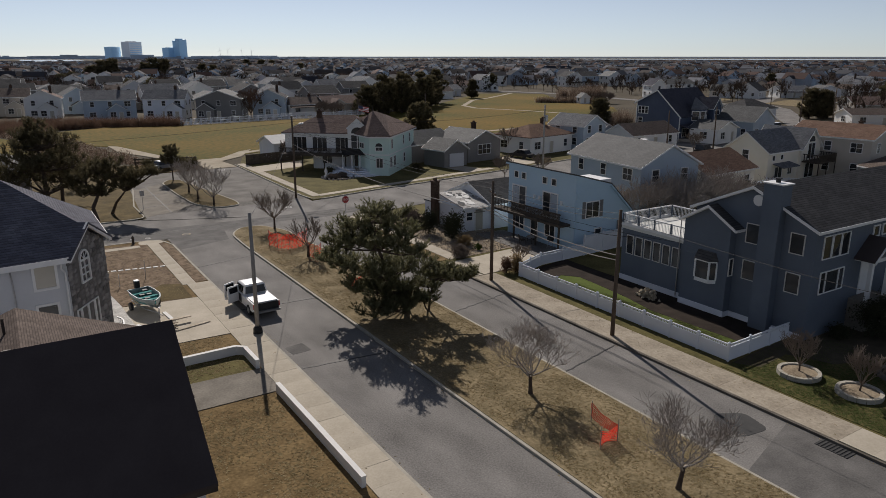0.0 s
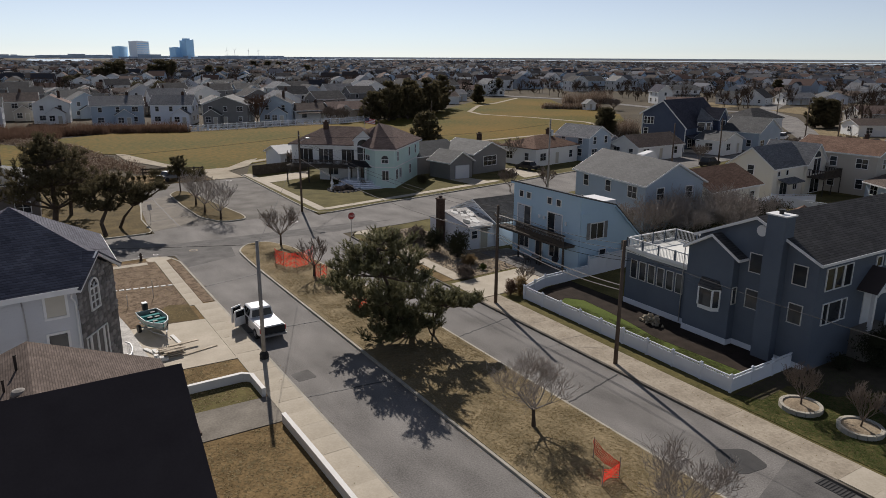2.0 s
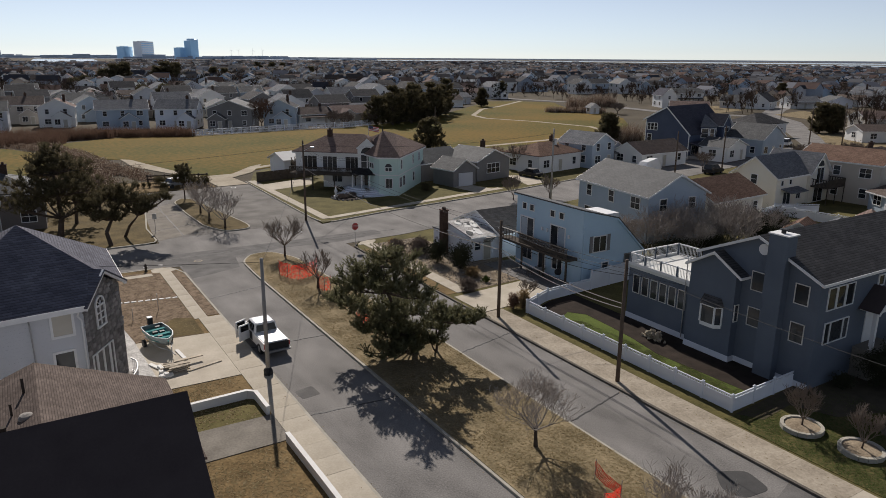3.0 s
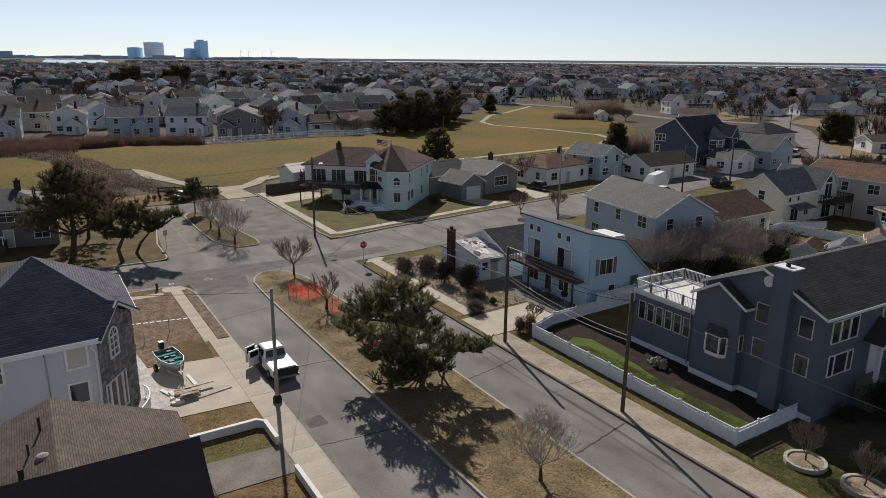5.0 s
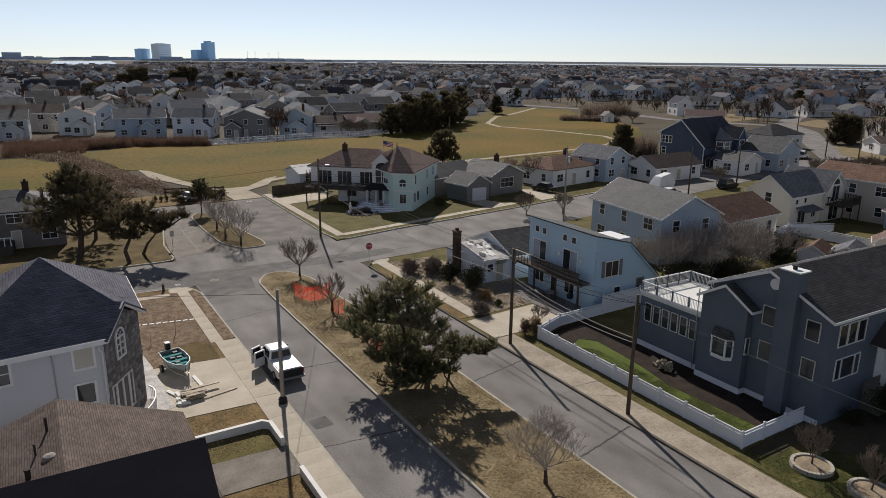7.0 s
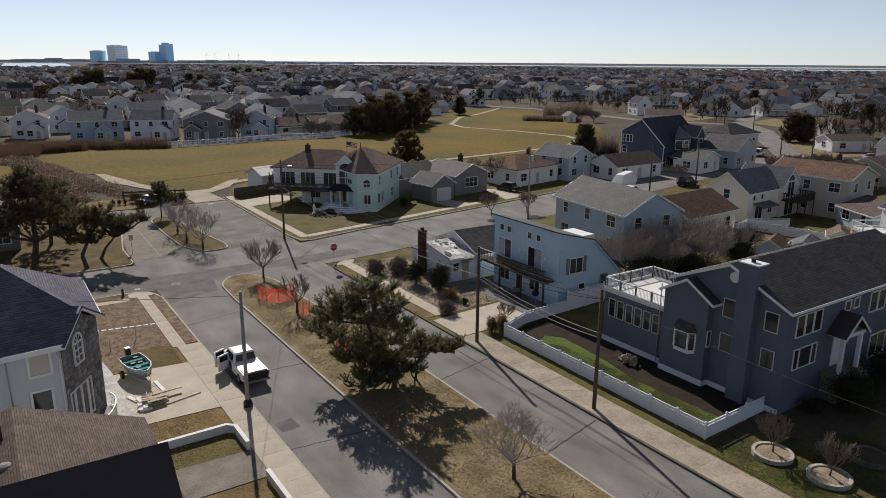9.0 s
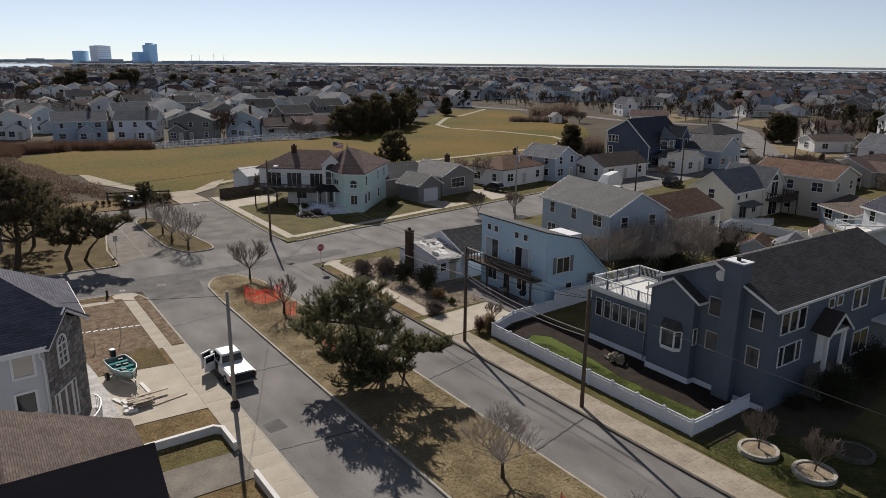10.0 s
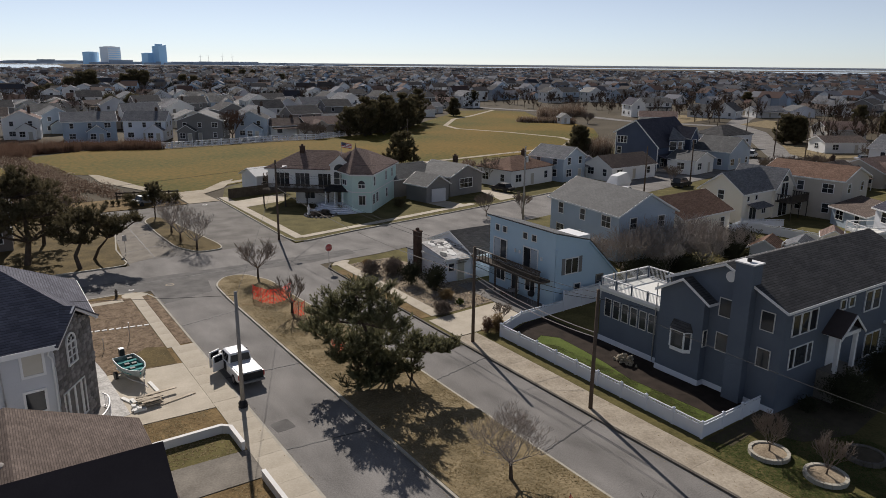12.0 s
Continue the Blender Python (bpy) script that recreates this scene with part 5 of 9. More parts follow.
    for p, q in zip(foot, foot[1:4]):
        w2 = Wall(*p, *q)
        w2.box(bm, 0, w2.length, 3.05, 3.2, 0.0, 0.05)
    part("band", bm, "trim", h)
    bm = bmesh.new()
    tube(bm, (2.75, -1.6, 9.0), (2.75, -1.6, 9.7), 0.09, 0.03, 8)
    part("finial", bm, "wood_dark", h)
    # upper windows and balcony of the wing
    f = Wall(-11.0, -2.0, 1.0, -2.0)
    for a in (1.2, 4.4, 8.0):
        window(h, f, a, 2.95, a + 2.2, 5.0, (2, 0), name="glass_door")
    window(h, Wall(-7.0, -1.0, 1.0, -1.0), 1.5, 1.0, 3.0, 2.2, (1, 0))
    bm = bmesh.new()
    box(bm, -11.2, -4.2, 2.45, -0.7, -2.0, 2.7)
    balcony = part("balcony", bm, "wood_dark", h, "dark timber balcony")
    r = Wall(-11.2, -4.2, -0.7, -4.2, 2.7)
    bm = bmesh.new()
    r.box(bm, 0, r.length, 0.85, 0.95, -0.06, 0.0)
    for k in range(60):
        r.box(bm, r.length * k / 60, r.length * k / 60 + 0.1, 0, 0.85, -0.04, -0.01)
    part("balustrade", bm, "wood_dark", balcony)
    for x in (-11.0, -7.6, -4.2, -0.9):
        bm = bmesh.new()
        box(bm, x - 0.08, -4.15, 0, x + 0.08, -3.99, 2.45)
        part("post", bm, "wood_dark", balcony)
    chimney(h, -6.6, 1.6, 6.5, 8.6, 0.7, 0.55)
    return h


slate = slate_house()
stone_house, stone_face, stone_wall = stone_corner_house()
near = near_house()
blue = blue_house()
low_white = low_white_house()
corner = corner_house()

def kettle_grill(x, y):
    g = thing("barbecue_grill", "black covered barbecue grill under the balcony", "grill", at=(x, y, 0.14))
    bm = bmesh.new()
    lathe(bm, [(0.02, 0.62), (0.24, 0.68), (0.32, 0.86), (0.31, 0.92)], sides=14)
    part("bowl", bm, "black", g, smooth=True)
    bm = bmesh.new()
    lathe(bm, [(0.33, 0.93), (0.29, 1.08), (0.14, 1.18), (0.01, 1.2)], sides=14)
    part("lid", bm, "black", g, smooth=True)
    for k in range(3):
        q = k * 2.094
        bm = bmesh.new()
        tube(bm, (0.16 * math.cos(q), 0.16 * math.sin(q), 0.7), (0.34 * math.cos(q), 0.34 * math.sin(q), 0.0), 0.02, 0.02)
        part("leg", bm, "metal", g)


def patio_chair(x, y, turn):
    c = thing("patio_chair", "dark weathered patio chair below the balcony", "chair", "patio chairs", at=(x, y, 0.14), turn=turn)
    bm = bmesh.new()
    for k in range(5):
        box(bm, -0.26, -0.25 + 0.1 * k, 0.4, 0.26, -0.17 + 0.1 * k, 0.43)
    part("seat", bm, "wood_dark", c)
    bm = bmesh.new()
    for k in range(5):
        plate(bm, [(-0.25 + 0.105 * k, 0.26, 0.45), (-0.17 + 0.105 * k, 0.26, 0.45), (-0.17 + 0.105 * k, 0.42, 0.95), (-0.25 + 0.105 * k, 0.42, 0.95)], 0.02)
    part("backrest", bm, "wood_dark", c)
    for lx in (-0.24, 0.24):
        for ly in (-0.22, 0.24):
            bm = bmesh.new()
            tube(bm, (lx, ly, 0), (lx, ly, 0.4), 0.025, 0.025)
            part("leg", bm, "wood_dark", c)
        bm = bmesh.new()
        box(bm, lx - 0.035, -0.25, 0.6, lx + 0.035, 0.3, 0.63)
        tube(bm, (lx, -0.2, 0.4), (lx, -0.2, 0.6), 0.02, 0.02)
        part("armrest", bm, "wood_dark", c)


def patio_table(x, y):
    t = thing("patio_table", "round dark patio table beside the house wall", "table", at=(x, y, 0.14))
    bm = bmesh.new()
    lathe(bm, [(0.0, 0.69), (0.52, 0.69), (0.55, 0.71), (0.52, 0.73), (0.0, 0.73)], sides=18)
    part("tabletop", bm, "wood_gray", t)
    bm = bmesh.new()
    tube(bm, (0, 0, 0), (0, 0, 0.7), 0.05, 0.04, 8)
    part("post", bm, "wood_dark", t)


kettle_grill(41.3, 46.0)
patio_table(40.9, 48.1)
patio_chair(40.2, 48.6, 70)
patio_chair(41.5, 49.0, 200)



# ---- pavements: single slabs ----
def slab_mesh(w, d, mat, t=0.06):
    """One shared paving slab with a slightly eased rim, w by d metres."""
    bm = bmesh.new()
    e, g = 0.004, 0.001
    lo = [(g, g, 0), (w - g, g, 0), (w - g, d - g, 0), (g, d - g, 0)]
    mid = [(x, y, t - 0.012) for x, y, _ in lo]
    hi = [(g + e, g + e, t), (w - g - e, g + e, t), (w - g - e, d - g - e, t), (g + e, d - g - e, t)]
    rings = [[bm.verts.new(p) for p in r] for r in (lo, mid, hi)]
    for a, b in zip(rings, rings[1:]):
        for k in range(4):
            j = (k + 1) % 4
            bm.faces.new((a[k], a[j], b[j], b[k]))
    bm.faces.new(rings[2])
    me = bpy.data.meshes.new("paving_slab")
    bm.to_mesh(me)
    bm.free()
    me.materials.append(M[mat])
    return me


def pavement(x0, x1, y0, y1, long=1.55, mat="concrete", text="concrete pavement of square slabs"):
    base = sheet("pavement", [(x0, y0), (x1, y0), (x1, y1), (x0, y1)], 0.0, 0.105, "kerb", text, category="pavement")
    n = max(1, round((y1 - y0) / long))
    d = (y1 - y0) / n
    me = slab_mesh(x1 - x0, d, mat)
    rnd = random.Random(int(x0 * 10 + y0))
    for k in range(n):
        ob = new("paving_slab", me)
        ob.parent = base
        ob.matrix_world = pose(x0, y0 + k * d, 0.083 + rnd.uniform(-0.004, 0.006), rnd.uniform(-0.15, 0.15), rnd.uniform(-0.2, 0.2), 0)


pavement(11.2, 12.84, -6, 53.0)
pavement(10.9, 11.9, 53.0, 67.0)
pavement(30.72, 32.75, 2, 14.0)
pavement(30.65, 32.75, 14.0, 42.8, 3.1, mat="concrete_old", text="stained brown concrete pavement slabs")
pavement(31.75, 33.0, 48.0, 67.2)
pavement(32.6, 33.8, 80.4, 112.0, 1.3)
sheet("pavement", rounded([(10.3, 67.0), (12.5, 67.0), (12.3, 68.3), (10.3, 68.5)], 0.6), 0.0, 0.128, "concrete", "concrete corner ramp", category="pavement")
sheet("pavement", rounded([(31.0, 66.8), (33.0, 66.8), (34.0, 68.1), (32.2, 68.2)], 0.6), 0.0, 0.128, "concrete", "concrete corner ramp", category="pavement")
sheet("pavement", [(33.6, 80.2), (50.4, 83.4), (64.8, 86.2), (64.6, 87.4), (50.2, 84.5), (33.6, 81.3)], 0.0, 0.135, "concrete", "concrete pavement by the corner plot", category="pavement")
sheet("pavement", [(5.0, 66.3), (10.2, 66.2), (10.2, 67.0), (5.0, 67.2)], 0.0, 0.135, "concrete", "concrete path by the cross street", category="pavement")
for k in range(9):
    bm = bmesh.new()
    box(bm, 6.3 + k * 0.52, 59.6 - k * 0.09, 0.1, 6.68 + k * 0.52, 59.82 - k * 0.09, 0.165)
    part("edging_stone", bm, "whitewash", None, "white edging stone set in the mulch", "stone", "row of edging stones")


# ---- low walls and fences ----
def low_wall(pts, text):
    bm = bmesh.new()
    left, right = [], []
    for k, p in enumerate(pts):
        a, b = Vector(pts[max(k - 1, 0)]), Vector(pts[min(k + 1, len(pts) - 1)])
        d = (b - a).normalized() * 0.1
        left.append((p[0] - d.y, p[1] + d.x))
        right.append((p[0] + d.y, p[1] - d.x))
    body = thing("garden_wall", text, "wall")
    slab(bm, left + right[::-1], 0.05, 0.56)
    part("wall_body", bm, "whitewash", body)
    bm = bmesh.new()
    slab(bm, inset(left + right[::-1], -0.025), 0.56, 0.64)
    part("coping", bm, "whitewash", body)


low_wall([(11.02, 22.3), (11.02, 27.5), (10.98, 32.25)], "low white rendered wall between lawn and pavement")
low_wall([(4.6, 38.0), (10.55, 38.15), (10.98, 37.75), (11.0, 35.55)], "low white rendered wall round a small lawn")


def vinyl_fence(pts, panel=2.2, high=1.05, text="white vinyl picket-topped fence with square posts"):
    f = thing("fence", text, "fence")
    for (x0, y0), (x1, y1) in zip(pts, pts[1:]):
        w = Wall(x0, y0, x1, y1, 0.1)
        n = max(1, round(w.length / panel))
        for k in range(n):
            a0, a1 = w.length * k / n, w.length * (k + 1) / n
            bm = bmesh.new()
            w.box(bm, a0 + 0.06, a1 - 0.06, 0.03, high - 0.28, -0.02, 0.02)
            w.box(bm, a0 + 0.06, a1 - 0.06, high - 0.28, high - 0.2, -0.035, 0.035)
            w.box(bm, a0 + 0.06, a1 - 0.06, high - 0.07, high, -0.035, 0.035)
            w.box(bm, a0 + 0.06, a1 - 0.06, 0.03, 0.12, -0.035, 0.035)
            m = int((a1 - a0) / 0.13)
            for j in range(m):
                a = a0 + 0.08 + (a1 - a0 - 0.16) * (j + 0.5) / m
                w.box(bm, a - 0.025, a + 0.025, high - 0.2, high - 0.07, -0.012, 0.012)
            part("panel", bm, "vinyl", f)
            bm = bmesh.new()
            w.box(bm, a0 - 0.065, a0 + 0.065, 0, high + 0.05, -0.065, 0.065)
            p = w.at(a0, high + 0.05, 0)
            box(bm, p[0] - 0.085, p[1] - 0.085, p[2], p[0] + 0.085, p[1] + 0.085, p[2] + 0.03)
            lathe(bm, [(0.09, 0.03), (0.02, 0.1)], p, 4)
            part("post", bm, "vinyl", f)
    return f


vinyl_fence([(33.95, 41.0), (33.95, 22.15), (40.1, 22.35)])
vinyl_fence([(42.4, 42.85), (49.5, 43.3)], high=1.75, text="taller white vinyl boundary fence beside the blue house")
vinyl_fence([(33.95, 41.15), (37.2, 42.5), (42.4, 42.85)], text="white vinyl boundary fence between two houses")


def picket_fence(pts, high, text):
    f = thing("fence", text, "fence")
    for (x0, y0), (x1, y1) in zip(pts, pts[1:]):
        w = Wall(x0, y0, x1, y1, 0.05)
        n = max(1, round(w.length / 2.4))
        for k in range(n):
            a0, a1 = w.length * k / n, w.length * (k + 1) / n
            bm = bmesh.new()
            w.box(bm, a0 - 0.09, a0 + 0.09, 0, high + 0.15, -0.09, 0.09)
            part("post", bm, "vinyl", f)
            bm = bmesh.new()
            for b in (0.15, high * 0.55, high - 0.1):
                w.box(bm, a0 + 0.09, a1 - 0.09, b, b + 0.14, -0.04, 0.04)
            m = int((a1 - a0) / 0.3)
            for j in range(m):
                a = a0 + (a1 - a0) * (j + 0.5) / m
                w.box(bm, a - 0.07, a + 0.07, 0.1, high, -0.02, 0.02)
            part("panel", bm, "vinyl", f)


picket_fence([(40.2, 184.2), (60.4, 185.8), (72, 188.0), (82, 185.6), (96, 191.6)], 1.5, "white picket fence along the park field")


def board_fence(pts, high, mat, text):
    f = thing("fence", text, "fence")
    for (x0, y0), (x1, y1) in zip(pts, pts[1:]):
        w = Wall(x0, y0, x1, y1, 0.1)
        n = int(w.length / 0.3)
        for k in range(n):
            bm = bmesh.new()
            w.box(bm, w.length * k / n + 0.01, w.length * (k + 1) / n - 0.01, 0, high, -0.015, 0.015)
            part("board", bm, mat, f)


board_fence([(33.6, 110.3), (43.5, 112.0)], 1.6, "wood_dark", "dark board fence beside the corner house")
rail = thing("guard_rail", "weathered timber guard rail at the end of the street", "guard rail")
w = Wall(18.4, 118.7, 27.4, 116.0, 0.05)
for b in (0.45, 0.95):
    bm = bmesh.new()
    w.box(bm, 0, w.length, b, b + 0.22, -0.05, 0.05)
    part("rail", bm, "wood_dark", rail)
for k in range(8):
    bm = bmesh.new()
    a = 0.2 + k * (w.length - 0.4) / 7
    w.box(bm, a - 0.1, a + 0.1, 0, 1.3, -0.12, 0.12)
    part("post", bm, "wood_dark", rail)


# ---- poles, wires, signs ----
def utility_pole(x, y, high, mat="wood_pole", arms=(), lamp=None, can=False, text="dark weathered wooden utility pole"):
    p = thing("utility_pole", text, "utility pole", "poles along the streets", at=(x, y, 0))
    bm = bmesh.new()
    tube(bm, (0, 0, 0), (0.02, 0.01, high), 0.14, 0.1, 10)
    part("shaft", bm, mat, p, smooth=True)
    for z, turn, long in arms:
        bm = bmesh.new()
        u = Vector((math.cos(turn), math.sin(turn), 0))
        w = Wall(-u.x * long, -u.y * long, u.x * long, u.y * long, z)
        w.box(bm, 0, 2 * long, -0.06, 0.06, -0.05, 0.05)
        arm = part("crossarm", bm, "wood_pole", p)
        for k in (0.1, 0.5, 0.9):
            bm = bmesh.new()
            lathe(bm, [(0.03, 0.06), (0.05, 0.1), (0.04, 0.2)], w.at(2 * long * k, 0, 0), 8)
            part("insulator", bm, "metal", arm)
    if lamp:
        turn, z = lamp
        u = Vector((math.cos(turn), math.sin(turn), 0))
        bm = bmesh.new()
        tube(bm, (0, 0, z), u * 1.3 + Vector((0, 0, z + 0.35)), 0.03, 0.03, 6)
        arm = part("lamp_arm", bm, "metal", p)
        bm = bmesh.new()
        c = u * 1.5 + Vector((0, 0, z + 0.33))
        box(bm, c.x - 0.26, c.y - 0.14, c.z - 0.08, c.x + 0.26, c.y + 0.14, c.z + 0.08)
        part("lamp_head", bm, "metal", arm)
    if can:
        bm = bmesh.new()
        lathe(bm, [(0.2, 0), (0.24, 0.05), (0.24, 0.75), (0.2, 0.82)], (0.3, 0.0, high - 2.2), 12)
        part("transformer", bm, "metal", p)
    return p


utility_pole(31.15, 28.4, 8.1)
utility_pole(31.35, 41.4, 7.9, arms=((7.0, 1.2, 0.8),), can=False)
utility_pole(12.66, 40.6, 7.85, mat="wood_gray", text="pale grey wooden pole with a dark collar at its foot")
collar = bmesh.new()
rnd = random.Random(3)
rings = [[collar.verts.new((12.66 + (r + 0.09 * noise.noise((j * 1.3, r * 9, z * 7))) * math.cos(j * 0.393), 40.6 + (r + 0.09 * noise.noise((j * 1.7, r * 5, z * 9))) * math.sin(j * 0.393), 0.1 + z + 0.1 * noise.noise((j * 0.9, z * 4, 2)))) for j in range(16)] for r, z in ((0.3, 0.0), (0.27, 0.12), (0.3, 0.28), (0.22, 0.42), (0.15, 0.52))]
for lo, hi in zip(rings, rings[1:]):
    for j in range(16):
        collar.faces.new((lo[j], lo[(j + 1) % 16], hi[(j + 1) % 16], hi[j]))
part("dark_wrapping", collar, "black", None, "crumpled black sheeting wrapped round a pole foot", "sheeting")
utility_pole(30.75, 81.2, 9.9, arms=((9.3, 1.3, 0.7),), lamp=(0.4, 8.6), text="dark wooden utility pole with street lamp")
utility_pole(62.8, 72.6, 10.6, mat="wood_gray", arms=((10.0, 0.9, 1.1), (9.0, 0.9, 0.9)), can=True, text="grey wooden utility pole with crossarms")
utility_pole(94.5, 78.5, 8.2, text="dark wooden utility pole by the street")
utility_pole(208.5, 134.6, 9.0, text="dark wooden utility pole by the street")
utility_pole(176, 80.0, 9.5, text="dark wooden utility pole by the street")
utility_pole(226, 157.6, 9.0, text="dark wooden utility pole by the street")
utility_pole(112, 82.5, 8.0, text="dark wooden utility pole by the street")
utility_pole(158.8, 87.0, 10.0, text="dark wooden utility pole by the street")
utility_pole(163.5, 97.4, 9.0, text="dark wooden utility pole by the street")
utility_pole(86, 142, 8.5, text="thin wooden pole at the field edge")
tall = bmesh.new()
tube(tall, (76.5, 127, 0), (76.5, 127, 8.2), 0.07, 0.05, 8)
part("flag_pole", tall, "wood_dark", None, "thin dark bare pole in the park", "pole")


def wire(p, q, sag=0.4, r=0.013, n=14, mat="black"):
    bm = bmesh.new()
    p, q = Vector(p), Vector(q)
    pts = [p.lerp(q, k / n) - Vector((0, 0, sag * 4 * (k / n) * (1 - k / n))) for k in range(n + 1)]
    pipe(bm, pts, r, 4)
    part("overhead_wire", bm, mat, None, "thin sagging overhead wire between poles", "wire", "overhead wires")


for d in (0.0, 0.35):
    wire((31.15, 28.4, 7.9 - d), (31.35, 41.4, 7.7 - d))
    wire((31.35, 41.4, 7.7 - d), (30.75, 81.2, 9.2 - d), 0.9)
wire((31.15, 28.4, 7.6), (31.1, 2.0, 7.7), 0.5)
wire((31.35, 41.4, 6.6), (40.2, 31.0, 4.2), 0.3)
wire((31.35, 41.4, 6.4), (40.2, 35.8, 3.6), 0.5, 0.02)
wire((31.35, 41.4, 5.7), (31.15, 28.4, 5.3), 0.35, 0.03, mat="wood_gray")
wire((31.35, 41.4, 5.45), (31.15, 28.4, 5.0), 0.45, 0.03, mat="wood_gray")
wire((31.35, 41.4, 5.6), (30.75, 81.2, 6.6), 0.9, 0.028, mat="wood_gray")
wire((12.66, 40.6, 7.6), (-30, 64, 8.5), 0.6)
wire((12.66, 40.6, 7.5), (30.75, 81.2, 8.5), 0.5)
wire((30.75, 81.2, 9.3), (62.8, 72.6, 10.0), 0.8)
wire((30.75, 81.2, 9.2), (-30, 78, 9), 0.8)
wire((30.75, 81.2, 8.2), (45.5, 94.5, 5.2), 0.3, 0.016)
wire((30.75, 81.2, 7.9), (45.8, 94.3, 5.0), 0.3, 0.016)

sign = thing("stop_sign", "red octagonal stop sign on a metal post", "stop sign", at=(30.6, 66.3, 0))
bm = bmesh.new()
tube(bm, (0, 0, 0), (0, 0, 2.75), 0.03, 0.03, 8)
part("post", bm, "metal", sign)
for r, y, mat, nm in ((0.42, -0.035, "trim", "border"), (0.385, -0.045, "red", "sign_face")):
    bm = bmesh.new()
    v = [(r * math.cos(math.pi / 8 + k * math.pi / 4), 2.35 + r * math.sin(math.pi / 8 + k * math.pi / 4)) for k in range(8)]
    a, b = [bm.verts.new((x, y, z)) for x, z in v], [bm.verts.new((x, -0.03, z)) for x, z in v]
    bm.faces.new(a)
    for k in range(8):
        j = (k + 1) % 8
        bm.faces.new((a[k], b[k], b[j], a[j]))
    board = part(nm, bm, mat, sign)
text = bpy.data.curves.new("word", "FONT")
text.body, text.size, text.align_x, text.align_y, text.extrude = "STOP", 0.3, "CENTER", "CENTER", 0.002
tmp = bpy.data.objects.new("word", text)
scene.collection.objects.link(tmp)
me = bpy.data.meshes.new_from_object(tmp.evaluated_get(bpy.context.evaluated_depsgraph_get()))
bpy.data.objects.remove(tmp)
me.materials.clear()
me.materials.append(M["trim"])
word = new("lettering", me)
word.parent = sign
word.matrix_local = pose(0, -0.05, 2.35, 90, 0, 0)


def post_sign(x, y, high, text, board=True):
    s = thing("road_sign", text, "road sign", at=(x, y, 0))
    bm = bmesh.new()
    tube(bm, (0, 0, 0), (0, 0, high), 0.03, 0.03, 8)
    part("post", bm, "metal", s)
    if board:
        bm = bmesh.new()
        box(bm, -0.23, -0.04, high - 0.65, 0.23, -0.03, high)
        part("board", bm, "metal", s)


post_sign(13.6, 84.0, 2.2, "grey sign back on a thin post by the kerb")
post_sign(8.9, 56.5, 1.5, "thin dark stake in the mulch", False)
post_sign(6.8, 55.0, 1.1, "thin dark stake in the mulch", False)

hyd = thing("fire_hydrant", "small dark fire hydrant on the corner verge", "fire hydrant", at=(9.9, 68.1, 0.1))
bm = bmesh.new()
lathe(bm, [(0.16, 0), (0.16, 0.05), (0.11, 0.06), (0.11, 0.5), (0.14, 0.52), (0.13, 0.6), (0.05, 0.7), (0.05, 0.76)], sides=12)
part("barrel", bm, "wood_dark", hyd)
bm = bmesh.new()
tube(bm, (-0.2, 0, 0.4), (0.2, 0, 0.4), 0.05, 0.05, 8)
part("nozzle", bm, "metal", hyd)

for x, y, r in ((15.0, 69.6, 0.42), (16.5, 62.5, 0.0), (28.0, 76.4, 0.4), (11.5, 69.9, 0.25), (29.2, 108, 0.4)):
    if r:
        bm = bmesh.new()
        lathe(bm, [(r, -0.02), (r, 0.012)], (x, y, 0), 18)
        cover = part("manhole_cover", bm, "whitewash" if r < 0.42 else "sand", None, "round worn cover in the asphalt", "manhole cover")
        bm = bmesh.new()
        lathe(bm, [(r * 0.7, 0.012), (r * 0.7, 0.018)], (x, y, 0), 18)
        part("lid", bm, "asphalt", cover)

grate = thing("storm_drain", "dark slotted storm drain at the kerb", "drain", at=(30.1, 13.8, 0.012))
# flat black slab paints the unlit depth below the bars
bm = bmesh.new()
box(bm, -0.35, -0.75, -0.03, 0.35, 0.75, 0.0)
part("pit", bm, "black", grate)
for k in range(9):
    bm = bmesh.new()
    box(bm, -0.35, -0.73 + k * 0.17, 0.001, 0.35, -0.64 + k * 0.17, 0.02)
    part("bar", bm, "tar", grate)


